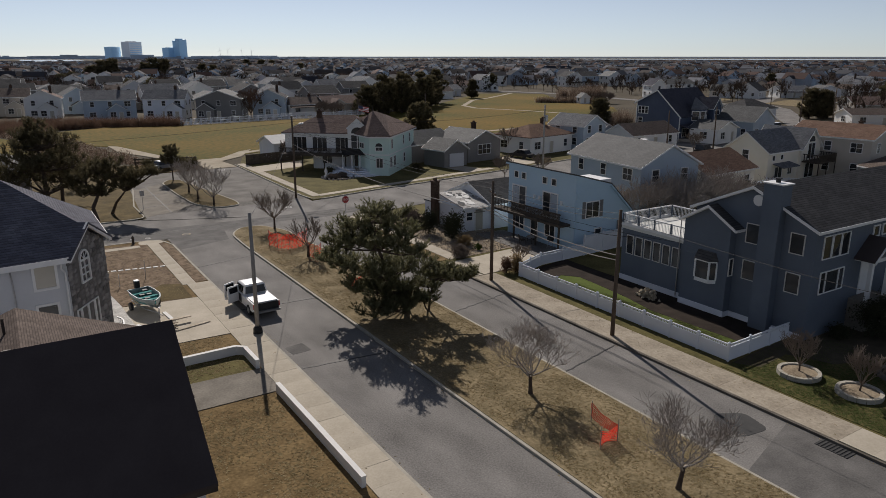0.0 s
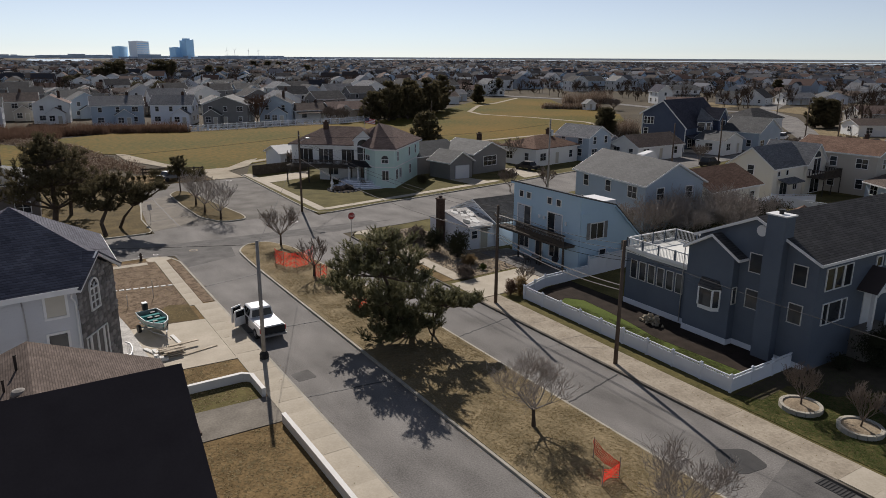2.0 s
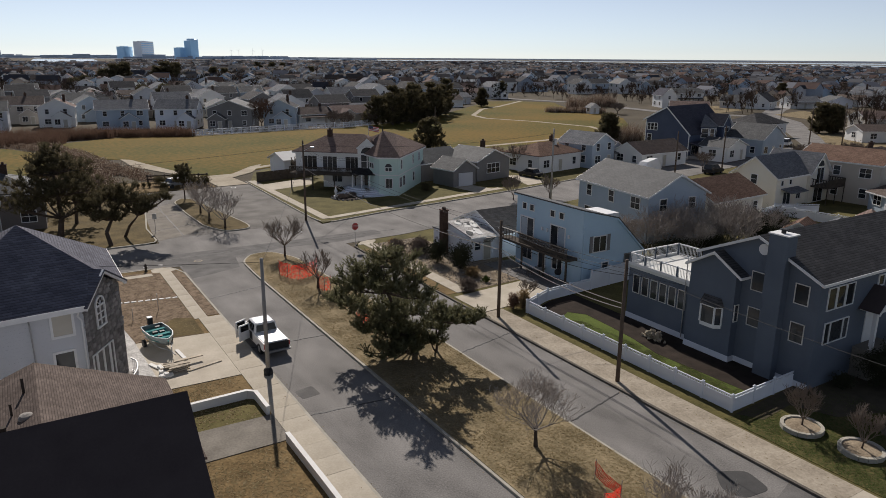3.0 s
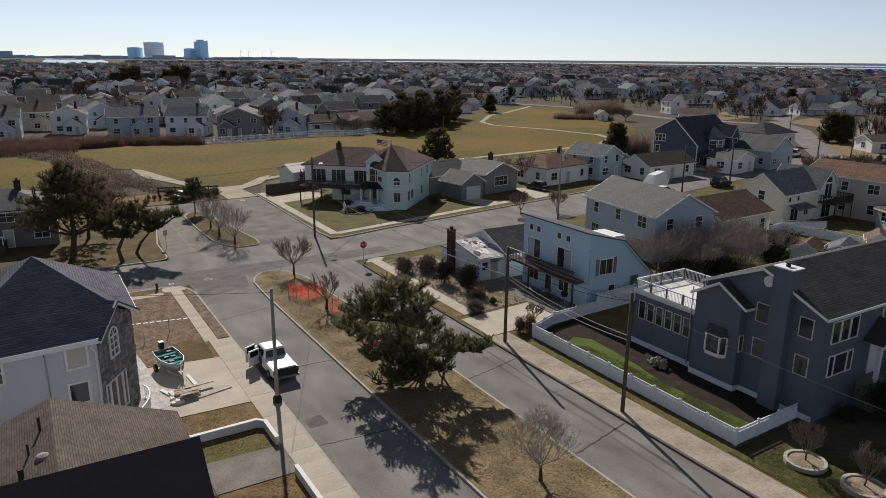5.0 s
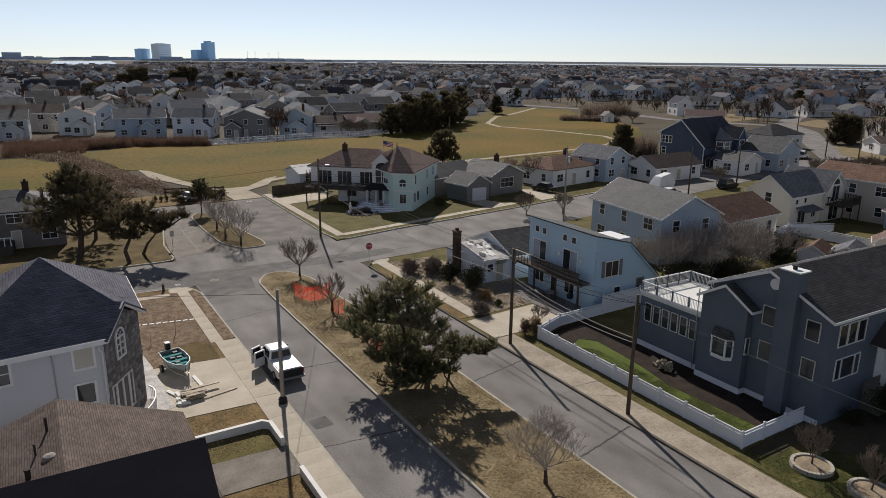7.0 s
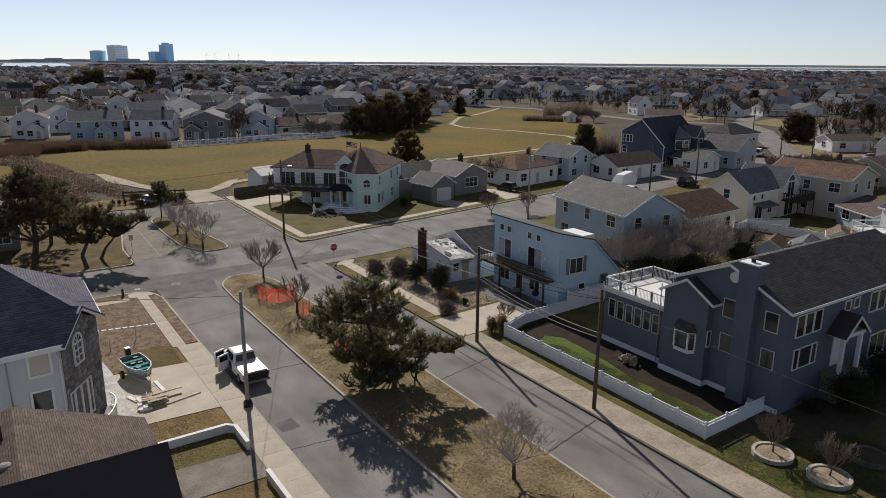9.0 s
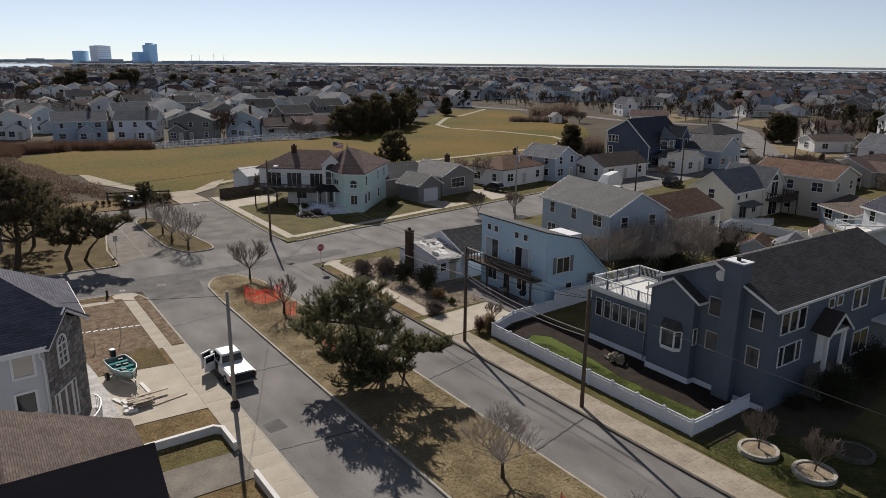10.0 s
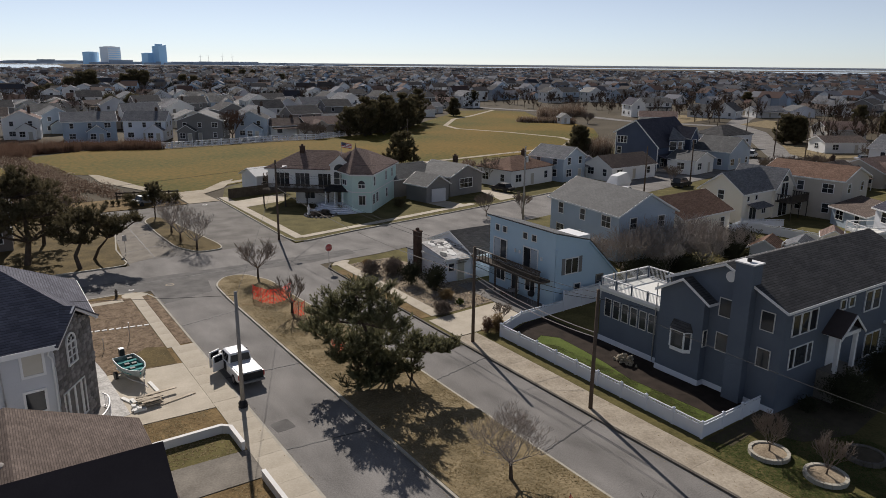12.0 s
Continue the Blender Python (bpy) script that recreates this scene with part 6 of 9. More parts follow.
# ---- orange safety netting ----
def safety_net(pts, high, text, hang=()):
    """hang: lower and upper edge at both ends of each run, where the net has slipped down its stakes."""
    s = thing("safety_net", text, "safety net", "orange nets on the median")
    for k, ((x0, y0), (x1, y1)) in enumerate(zip(pts, pts[1:])):
        w = Wall(x0, y0, x1, y1, 0.15)
        bm = bmesh.new()
        n, m = max(3, int(w.length / 0.13)), max(3, int(high / 0.12))
        lo0, hi0, lo1, hi1 = hang[k] if hang else (0.0, 1.0, 0.0, 1.0)

        def sag(a, b):
            e, c = a / w.length, b / high
            z = (lo0 + (lo1 - lo0) * e) * (1 - c) + (hi0 + (hi1 - hi0) * e) * c
            return w.at(a, high * z - 0.12 * math.sin(math.pi * e) * c, 0.08 * noise.noise((a * 2, b * 2, k * 3.0)) + (0.25 * math.sin(math.pi * e) * (1 - c) if hang else 0.0))

        for i in range(n + 1):
            for j in range(m):
                a = w.length * i / n
                p, q = sag(a, high * j / m), sag(a, high * (j + 1) / m)
                v = [bm.verts.new((c[0] + w.u.x * e, c[1] + w.u.y * e, c[2])) for c, e in ((p, -0.015), (p, 0.015), (q, 0.015), (q, -0.015))]
                bm.faces.new(v)
        for j in range(m + 1):
            for i in range(n):
                p, q = sag(w.length * i / n, high * j / m), sag(w.length * (i + 1) / n, high * j / m)
                v = [bm.verts.new((c[0], c[1], c[2] + e)) for c, e in ((p, -0.017), (q, -0.017), (q, 0.017), (p, 0.017))]
                bm.faces.new(v)
        part("net", bm, "orange_net", s)
    for x, y in pts:
        bm = bmesh.new()
        tube(bm, (x, y, 0.1), (x + 0.02, y, high + 0.25), 0.025, 0.02, 6)
        part("stake", bm, "wood_gray", s)


safety_net([(22.42, 21.2), (22.2, 19.3), (21.1, 19.25)], 1.0, "torn orange plastic safety net slipping down its stakes", ((0.4, 1.0, 0.4, 0.8), (0.05, 0.78, 0.0, 0.85)))
safety_net([(20.3, 60.7), (20.6, 59.3), (21.4, 58.3), (22.8, 58.8), (23.7, 59.9)], 1.4, "orange plastic safety net round a dug patch")
safety_net([(21.95, 55.4), (22.05, 54.1), (22.65, 54.2)], 1.3, "orange plastic safety net on stakes")
safety_net([(21.3, 45.8), (21.4, 45.3), (22.05, 45.1)], 0.9, "crumpled orange plastic safety net under the pine")


# ---- trees and shrubs ----
def grow(bm, rnd, p, d, length, r, level, spread, splits, up=0.12, thin=0.011):
    """A limb and its twigs, each a bent tapering tube."""
    steps = 3 if level > 1 else 2
    for k in range(steps):
        d2 = (d + Vector((rnd.uniform(-1, 1), rnd.uniform(-1, 1), rnd.uniform(-0.6, 1))) * 0.16 + Vector((0, 0, up))).normalized()
        q = p + d2 * (length / steps)
        r2 = r * 0.8
        tube(bm, p, q, max(r, thin), max(r2, thin), 5 if level > 1 else 3, caps=False)
        if level > 0 and k > 0:
            for _ in range(splits if k == steps - 1 else max(1, splits - 1)):
                side = Vector((rnd.uniform(-1, 1), rnd.uniform(-1, 1), rnd.uniform(-0.2, 0.7))).normalized()
                grow(bm, rnd, q, (d2 + side * spread).normalized(), length * rnd.uniform(0.55, 0.8), r2 * 0.62, level - 1, spread, splits, up, thin)
        p, d, r = q, d2, r2


def bare_tree(name, x, y, z, high, seed, label, level=4, splits=2, limbs=5, trunk=0.28, thick=0.09, spread=0.75, category="tree", group="bare street trees", thin=0.011, mat="twig"):
    rnd = random.Random(seed)
    t = thing(name, label, category, group, at=(x, y, z), turn=rnd.uniform(0, 360))
    bm = bmesh.new()
    top = Vector((rnd.uniform(-0.1, 0.1), rnd.uniform(-0.1, 0.1), high * trunk))
    tube(bm, (0, 0, -0.05), top * 0.5, thick * 1.5, thick * 1.1, 8, caps=False)
    tube(bm, top * 0.5, top, thick * 1.1, thick, 8, caps=False)
    part("trunk", bm, "bark", t)
    bm = bmesh.new()
    for k in range(limbs):
        q = 2 * math.pi * (k + rnd.uniform(-0.3, 0.3)) / limbs
        d = Vector((math.cos(q) * spread, math.sin(q) * spread, rnd.uniform(0.55, 1.15))).normalized()
        grow(bm, rnd, top * rnd.uniform(0.8, 1.0), d, high * 0.31, thick * 0.62, level, spread * 0.8, splits, 0.04, thin)
    part("crown", bm, mat, t)
    return t


def sprays(bm, rnd, c, rad, count, blade=0.3, wide=0.035, up=0.8, blades=9):
    """Needle sprays over an uneven ellipsoid."""
    for _ in range(count):
        v = Vector((rnd.gauss(0, 1), rnd.gauss(0, 1), rnd.gauss(0, 1))).normalized()
        k = rnd.uniform(0.35, 1.0) * (0.85 + 0.75 * noise.noise((v.x * 2.2 + c[0], v.y * 2.2 + c[1], v.z * 2.2 + c[2])))
        p = Vector((c[0] + v.x * rad[0] * k, c[1] + v.y * rad[1] * k, c[2] + v.z * rad[2] * k))
        axis = (v + Vector((0, 0, up)) + Vector((rnd.uniform(-0.5, 0.5), rnd.uniform(-0.5, 0.5), rnd.uniform(-0.3, 0.3)))).normalized()
        a = axis.orthogonal().normalized()
        b = axis.cross(a)
        for j in range(blades):
            q = 2 * math.pi * (j + rnd.random()) / blades
            o = (a * math.cos(q) + b * math.sin(q))
            tip = p + (axis * 0.8 + o * rnd.uniform(0.4, 0.9)) * blade
            s = axis.cross(o).normalized() * wide
            m = p.lerp(tip, 0.5)
            vs = [bm.verts.new(p), bm.verts.new(m + s), bm.verts.new(tip), bm.verts.new(m - s)]
            bm.faces.new(vs)


def brush(bm, rnd, p, q, needle, wide, count):
    """A shoot set all round with needles."""
    d = (q - p).normalized()
    a = d.orthogonal().normalized()
    b = d.cross(a)
    for _ in range(count):
        k, t = rnd.uniform(0, 6.283), rnd.random()
        o = a * math.cos(k) + b * math.sin(k)
        base = p.lerp(q, t)
        tip = base + (d * 0.65 + o * 0.8) * needle * rnd.uniform(0.7, 1.2)
        e = d.cross(o) * wide
        bm.faces.new([bm.verts.new(base - e), bm.verts.new(base + e), bm.verts.new(tip)])


def pine(x, y, z, trunks, lobes, seed, label, twigs=13, shoot=0.42, needle=0.2, wide=0.03, count=34, mat="needles", name="pine_tree", limb=1.0):
    """trunks: lists of points with radii; lobes: x, y, z and reach of each bough's spreading end."""
    rnd = random.Random(seed)
    t = thing(name, label, "tree", at=(x, y, z))
    for pts in trunks:
        bm = bmesh.new()
        for (a, ra), (b, rb) in zip(pts, pts[1:]):
            tube(bm, a, b, ra, rb, 8, caps=False)
        part("trunk", bm, "bark", t, smooth=True)
    main = [Vector(p) for run in trunks for p, r in run]
    for lx, ly, lz, r in lobes:
        c = Vector((lx, ly, lz))
        start = min(main, key=lambda p: (p - c).length + (2 if p.z > lz else 0))
        wood, leaf = bmesh.new(), bmesh.new()
        mid = start.lerp(c, 0.55) + Vector((0, 0, -0.15))
        tube(wood, start, mid, 0.08 * limb, 0.055 * limb, 6, caps=False)
        tube(wood, mid, c, 0.055 * limb, 0.03 * limb, 5, caps=False)
        for j in range(twigs):
            q = 2 * math.pi * (j + rnd.uniform(-0.4, 0.4)) / twigs * 2
            reach = r * rnd.uniform(0.5, 1.4)
            root = mid.lerp(c, rnd.uniform(0.5, 1.0))
            elbow = root + Vector((math.cos(q) * reach * 0.6, math.sin(q) * reach * 0.6, rnd.uniform(-0.3, 0.45) * r))
            end = elbow + Vector((math.cos(q) * reach * 0.4, math.sin(q) * reach * 0.4, rnd.uniform(0.1, 0.5) * r))
            tube(wood, root, elbow, 0.022 * limb, 0.014 * limb, 4, caps=False)
            tube(wood, elbow, end, 0.014 * limb, 0.007 * limb, 4, caps=False)
            for s in (0.25, 0.6, 0.85, 1.0):
                p = elbow.lerp(end, s) if s > 0.3 else root.lerp(elbow, 0.7)
                for _ in range(2 if s < 1 else 3):
                    v = Vector((math.cos(q) * 0.45 + rnd.uniform(-0.75, 0.75), math.sin(q) * 0.45 + rnd.uniform(-0.75, 0.75), rnd.uniform(0.35, 1.35))).normalized()
                    brush(leaf, rnd, p, p + v * shoot * rnd.uniform(0.7, 1.3), needle, wide, count)
        part("limb", wood, "bark", t)
        part("crown", leaf, mat, t)
    return t


# the median's pine, leaning over the carriageway; its crown is built of separate masses
pine(21.9, 39.9, 0.15,
     [[((0.9, -0.5, -0.1), 0.2), ((0.3, -0.6, 1.3), 0.17), ((-0.6, -0.8, 2.8), 0.14), ((-1.5, -1.0, 4.6), 0.1), ((-2.1, -1.3, 6.6), 0.05)],
      [((1.9, -1.6, -0.1), 0.09), ((1.8, -2.0, 1.2), 0.08), ((1.7, -2.6, 2.5), 0.06)]],
     # upper masses
     [(-1.9, -1.9, 7.2, 0.7), (-0.9, -1.9, 6.7, 0.75), (-2.5, 0.0, 6.1, 0.8), (-3.0, 0.9, 5.5, 0.75), (-0.2, -2.4, 5.9, 0.8), (-1.6, -0.8, 6.1, 0.85), (-3.1, 0.0, 4.9, 0.75), (-2.3, -1.8, 5.3, 0.85), (-1.0, -2.8, 5.1, 0.9), (-0.15, -3.4, 4.7, 0.65), (-3.5, 1.6, 4.6, 0.6), (-1.9, 0.4, 4.9, 0.75)]
     # lower boughs, with the long arm over the far carriageway
     + [(-3.4, 3.4, 3.3, 0.75), (-3.5, 1.9, 3.3, 0.8), (-2.4, 2.5, 2.8, 0.9), (-2.8, -0.2, 3.0, 0.9), (-2.0, -1.8, 3.1, 1.0), (-0.6, -2.4, 3.5, 0.9), (0.6, -2.8, 3.5, 0.85), (0.5, 0.8, 2.8, 0.9), (-0.8, 0.6, 3.3, 0.95), (1.4, -3.2, 3.0, 0.55), (1.3, -4.6, 3.5, 0.42), (2.4, -3.5, 2.7, 0.6), (3.2, -3.9, 2.7, 0.5), (3.8, -4.1, 2.75, 0.35), (-0.9, -1.2, 2.6, 0.9)]
     + [(-2.0, -1.6, 1.9, 0.8), (-0.8, -1.5, 1.7, 0.9), (0.4, -1.7, 1.8, 0.8), (-3.0, 0.4, 1.8, 0.6), (1.5, -2.2, 2.0, 0.6), (-1.5, 0.6, 1.6, 0.7)]
     + [(-2.6 + 0.75 * k, -1.5 - 0.3 * (k % 3), 0.75 + 0.25 * (k % 2), 0.75) for k in range(6)],
     11, "leaning dark green pine with irregular layered crown on the median", twigs=12, shoot=0.58, needle=0.16, wide=0.022, count=46)
FAR_NEEDLE = dict(twigs=10, shoot=0.6, needle=0.3, wide=0.04, count=15, mat="needles_dark", limb=1.8)
rnd = random.Random(50)
tiers = [(0.1, 0.4, 9.7, 0.8)]
for zz, rad, n, r in ((8.8, 1.2, 4, 1.0), (7.7, 2.2, 5, 1.2), (6.5, 3.1, 6, 1.3), (5.3, 3.7, 7, 1.4), (4.2, 4.0, 6, 1.3)):
    for k in range(n):
        q = 6.283 * (k + rnd.uniform(-0.3, 0.3)) / n
        tiers.append((0.2 + rad * rnd.uniform(0.75, 1.25) * math.cos(q), 0.4 + rad * rnd.uniform(0.75, 1.15) * math.sin(q), zz + rnd.uniform(-0.5, 0.4), r * rnd.uniform(0.8, 1.15)))
pine(3.9, 84.6, 0.1, [[((0, 0, -0.1), 0.34), ((0.4, 0, 2.5), 0.27), ((0.4, 0.4, 5), 0.19), ((0.2, 0.5, 7.2), 0.12), ((0.1, 0.4, 9.4), 0.05)]], tiers,
     12, "tall dark spreading pine beside the street", **FAR_NEEDLE)
pine(8.4, 79.9, 0.1, [[((0, 0, -0.1), 0.24), ((-0.3, 0.2, 1.4), 0.2), ((0.4, 0.3, 2.8), 0.14), ((1.4, 0.3, 4.6), 0.06)], [((1.8, 3.3, -0.1), 0.18), ((2.3, 2.6, 1.3), 0.14), ((3.2, 1.2, 2.8), 0.07)]],
     [(0.2, 0.3, 5.4, 1.1), (1.9, 0.5, 5.6, 1.0), (-0.9, 0.3, 4.3, 1.1), (0.9, 0.2, 4.2, 1.2), (2.6, 0.2, 4.6, 1.0), (3.9, 0, 4.3, 0.9), (5.0, -0.2, 4.5, 0.8), (6.1, -0.2, 4.7, 0.6), (2.6, 0, 3.3, 0.9), (-0.6, -0.3, 3.0, 0.9), (0.9, -0.5, 2.9, 0.8), (3.9, 0.2, 3.4, 0.6), (0.2, 1.6, 4.8, 1.2), (1.8, 1.8, 4.2, 1.1), (3.4, 1.4, 3.9, 0.9), (-1.6, 1.0, 3.6, 0.9)],
     13, "dark wind-shaped pine leaning over the street", **FAR_NEEDLE)
pine(6.2, 93.0, 0.1, [[((0, 0, -0.1), 0.22), ((0.2, 0, 2.5), 0.16), ((0, 0.4, 5.6), 0.07)]],
     [(0, 0.3, 6.2, 1.3), (-1.6, 0.3, 5.0, 1.4), (1.7, 0.3, 4.8, 1.4), (0, 0.3, 3.6, 1.5), (2.2, 0, 3.0, 1.1), (-1.6, 0, 2.8, 1.1)],
     17, "dark low-branched pine behind the taller one", **FAR_NEEDLE)
pine(20.6, 101.4, 0.15, [[((0, 0, -0.1), 0.1), ((0, 0, 1.6), 0.08), ((0, 0, 3.4), 0.03)]],
     [(0, 0, 4.2, 0.6), (0.1, 0, 3.4, 0.9), (-0.3, 0, 2.7, 0.8), (0.6, 0, 2.5, 0.7)], 15, "small dark evergreen on the traffic island", twigs=10, shoot=0.45, needle=0.28, wide=0.04, count=22, mat="needles_dark")
pine(72.4, 121.8, 0.1, [[((0, 0, -0.1), 0.25), ((0, 0, 4), 0.15), ((0, 0, 6.5), 0.04)]],
     [(0, 0, 6.6, 1.0), (0, 0, 5.2, 1.7), (0.3, 0, 3.6, 2.3), (-1.4, 0, 2.4, 1.7), (1.8, 0, 2.4, 1.7)],
     16, "dense dark conifer behind the corner house", twigs=20, shoot=0.7, needle=0.45, wide=0.07, count=22, mat="needles_dark")
rnd = random.Random(21)
for k, (x, y) in enumerate(((94.5, 190), (98.5, 187), (102, 190), (106, 189), (109, 193), (112, 196), (115.5, 198), (119, 200), (121.5, 204), (125, 206), (128, 210), (131, 213), (103, 198), (110, 201), (117, 206), (140, 224))):
    hh = rnd.uniform(7, 11.5)
    pine(x, y, 0.0, [[((0, 0, -0.1), 0.3), ((0, 0, hh * 0.5), 0.2), ((0, 0, hh), 0.05)]],
         [(0, 0, hh * 0.9, 1.1), (rnd.uniform(-1, 1), 0, hh * 0.74, 1.9), (rnd.uniform(-1.5, 1.5), 0.8, hh * 0.56, 2.6), (rnd.uniform(-1.5, 1.5), -0.8, hh * 0.4, 3.0), (rnd.uniform(-2, 2), 0, hh * 0.25, 3.1), (rnd.uniform(-2, 2), 0, hh * 0.12, 2.8)],
         30 + k, "dark pine in the grove at the field edge", twigs=14, shoot=0.9, needle=0.6, wide=0.1, count=14, mat="needles_dark", limb=2.5)
for k, (x, y, hh) in enumerate(((192, 112, 8), (194, 109, 7.5), (198.5, 112, 7), (121, 121.4, 7), (168, 241.5, 7), (209, 284, 8), (247, 110, 7), (262, 126, 8), (330, 215, 8))):
    pine(x, y, 0.0, [[((0, 0, -0.1), 0.25), ((0, 0, hh * 0.5), 0.16), ((0, 0, hh * 0.9), 0.05)]],
         [(0, 0, hh * 0.86, hh * 0.12), (0.3, 0, hh * 0.74, hh * 0.17), (rnd.uniform(-0.5, 0.5), 0, hh * 0.6, hh * 0.22), (rnd.uniform(-0.6, 0.6), 0, hh * 0.46, hh * 0.25), (rnd.uniform(-0.6, 0.6), 0, hh * 0.32, hh * 0.27), (rnd.uniform(-1, 1), 0, hh * 0.18, hh * 0.27), (rnd.uniform(-1, 1), 0.5, hh * 0.08, hh * 0.22)],
         130 + k, "dark dense evergreen beside the park and street", twigs=14, shoot=0.8, needle=0.6, wide=0.1, count=16, mat="needles_dark", limb=2)
for k, (x, y, hh) in enumerate(((65, 508, 13), (72, 512, 14), (58, 505, 10), (98, 517, 15), (104, 515, 14), (93, 520, 12), (144, 575, 10), (152, 572, 9), (241, 773, 12), (256, 768, 12), (270, 775, 11), (250, 640, 9), (43, 463, 7), (53, 332, 6), (60, 321, 7), (36, 452, 6))):
    pine(x, y, 0.0, [[((0, 0, -0.1), 0.3), ((0, 0, hh * 0.5), 0.2), ((0, 0, hh * 0.9), 0.05)]],
         [(0, 0, hh * 0.82, hh * 0.16), (rnd.uniform(-1, 1), 0, hh * 0.6, hh * 0.25), (rnd.uniform(-1, 1), 0, hh * 0.38, hh * 0.28), (rnd.uniform(-2, 2), 0, hh * 0.22, hh * 0.24)],
         80 + k, "big dark evergreen among the far houses", twigs=16, shoot=1.4, needle=1.1, wide=0.25, count=12, mat="needles_dark", limb=3)

bare_tree("street_tree", 21.85, 25.0, 0.15, 3.85, 1, "bare round-headed young tree on the median", level=4, splits=3, limbs=6, trunk=0.28, thick=0.085, spread=1.35, thin=0.006, mat="twig_gray")
bare_tree("street_tree", 21.6, 15.4, 0.15, 3.75, 2, "bare round-headed young tree on the median", level=4, splits=3, limbs=6, trunk=0.28, thick=0.085, spread=1.35, thin=0.006, mat="twig_gray")
bare_tree("street_tree", 22.9, 66.6, 0.15, 4.0, 3, "bare young tree at the tip of the median", level=3, splits=3, limbs=9, trunk=0.3, thick=0.085, spread=1.0, thin=0.012)
bare_tree("street_tree", 21.9, 55.2, 0.15, 3.4, 4, "bare forked small tree beside an orange net", level=3, splits=3, limbs=5, trunk=0.3, thick=0.1, spread=0.9, thin=0.014)
for k, (x, y) in enumerate(((20.9, 81.6), (20.2, 86.2), (20.4, 91.5))):
    bare_tree("street_tree", x, y, 0.15, 4.4, 5 + k, "bare spreading tree on the traffic island", level=4, splits=2, limbs=9, trunk=0.25, thick=0.1, spread=1.05, thin=0.013, mat="twig_gray")
for k, (x, y, hh) in enumerate(((42.0, 113.5, 3.6), (66.5, 77.2, 3.4), (61.0, 78.6, 3.6), (9.0, 103, 4.5), (5, 100, 4.5), (106, 82, 4), (36.0, 43.5, 1.9), (78, 100, 5), (43, 112, 3.2))):
    bare_tree("street_tree", x, y, 0.1, hh, 20 + k, "bare brown winter tree", level=3, splits=3, limbs=6, trunk=0.2, thick=0.06 if hh > 2 else 0.03, thin=0.02 if hh > 2 else 0.01)
for k, (x, y, hh) in enumerate(((53.5, 50.5, 5.0), (56.0, 48.5, 5.6), (58.5, 48.5, 6.2), (61, 48.0, 6.4), (63.0, 47.5, 6.2), (65.5, 48.5, 6.4), (67.0, 46.5, 5.6), (69, 48.0, 5.8), (71.5, 46.5, 5.0), (59.5, 45.5, 4.6), (64.5, 45.0, 4.6))):
    bare_tree("bare_shrub", x, y, 0.1, hh, 40 + k, "large tangled bare shrub between the gardens", level=4, splits=2, limbs=14, trunk=0.06, thick=0.07, spread=1.2, thin=0.015, category="shrub", group="garden thicket", mat="twig_gray")
# the third ring takes darker stone and fill as painted house shade
for k, (x, y) in enumerate(((35.65, 18.92), (36.05, 15.9), (39.9, 15.75))):
    ring = thing("planter", "round white stone planter ring filled with gravel", "planter", "planters on the lawn", at=(x, y, 0.12))
    for j in range(16):
        q0, q1 = 2 * math.pi * j / 16, 2 * math.pi * (j + 0.94) / 16
        bm = bmesh.new()
        slab(bm, [(1.12 * math.cos(q0), 1.12 * math.sin(q0)), (1.12 * math.cos(q1), 1.12 * math.sin(q1)), (0.93 * math.cos(q1), 0.93 * math.sin(q1)), (0.93 * math.cos(q0), 0.93 * math.sin(q0))], 0, 0.26)
        part("stone", bm, "kerb" if k < 2 else "kerb_dark", ring)
    bm = bmesh.new()
    lathe(bm, [(0.93, 0.0), (0.93, 0.18), (0.4, 0.24)], sides=20)
    part("mulch", bm, "gravel" if k < 2 else "earth", ring)
    if k < 2:
        bare_tree("bare_shrub", x, y, 0.34, 2.5, 60 + k, "bare upright multi-stemmed shrub in a planter", level=3, splits=3, limbs=9, trunk=0.16, thick=0.04, spread=0.6, thin=0.009, mat="twig", category="shrub", group="planter shrubs")


def shrub(x, y, rx, rz, mat, seed, label, z=0.12, blade=0.16, density=300):
    rnd = random.Random(seed)
    s = thing("shrub", label, "shrub", "garden shrubs", at=(x, y, z))
    bm = bmesh.new()
    for _ in range(6):
        tube(bm, (rnd.uniform(-0.1, 0.1), rnd.uniform(-0.1, 0.1), 0), (rnd.uniform(-rx, rx) * 0.6, rnd.uniform(-rx, rx) * 0.6, rz * 1.2), 0.03, 0.01, 4, caps=False)
    part("stems", bm, "bark", s)
    bm = bmesh.new()
    if mat in ("twig", "hedge", "reed"):
        blade, density = blade * 1.7, density * 1.2
        sprays(bm, rnd, (0, 0, rz * 0.8), (rx, rx, rz), int(density * rx * (rx + 2 * rz)), blade, blade * 0.05, 1.0, 7)
    else:
        sprays(bm, rnd, (0, 0, rz * 0.95), (rx, rx, rz), int(density * 1.7 * rx * (rx + 2 * rz)), blade * 0.62, blade * 0.16, 0.4, 5)
    part("foliage", bm, mat, s)


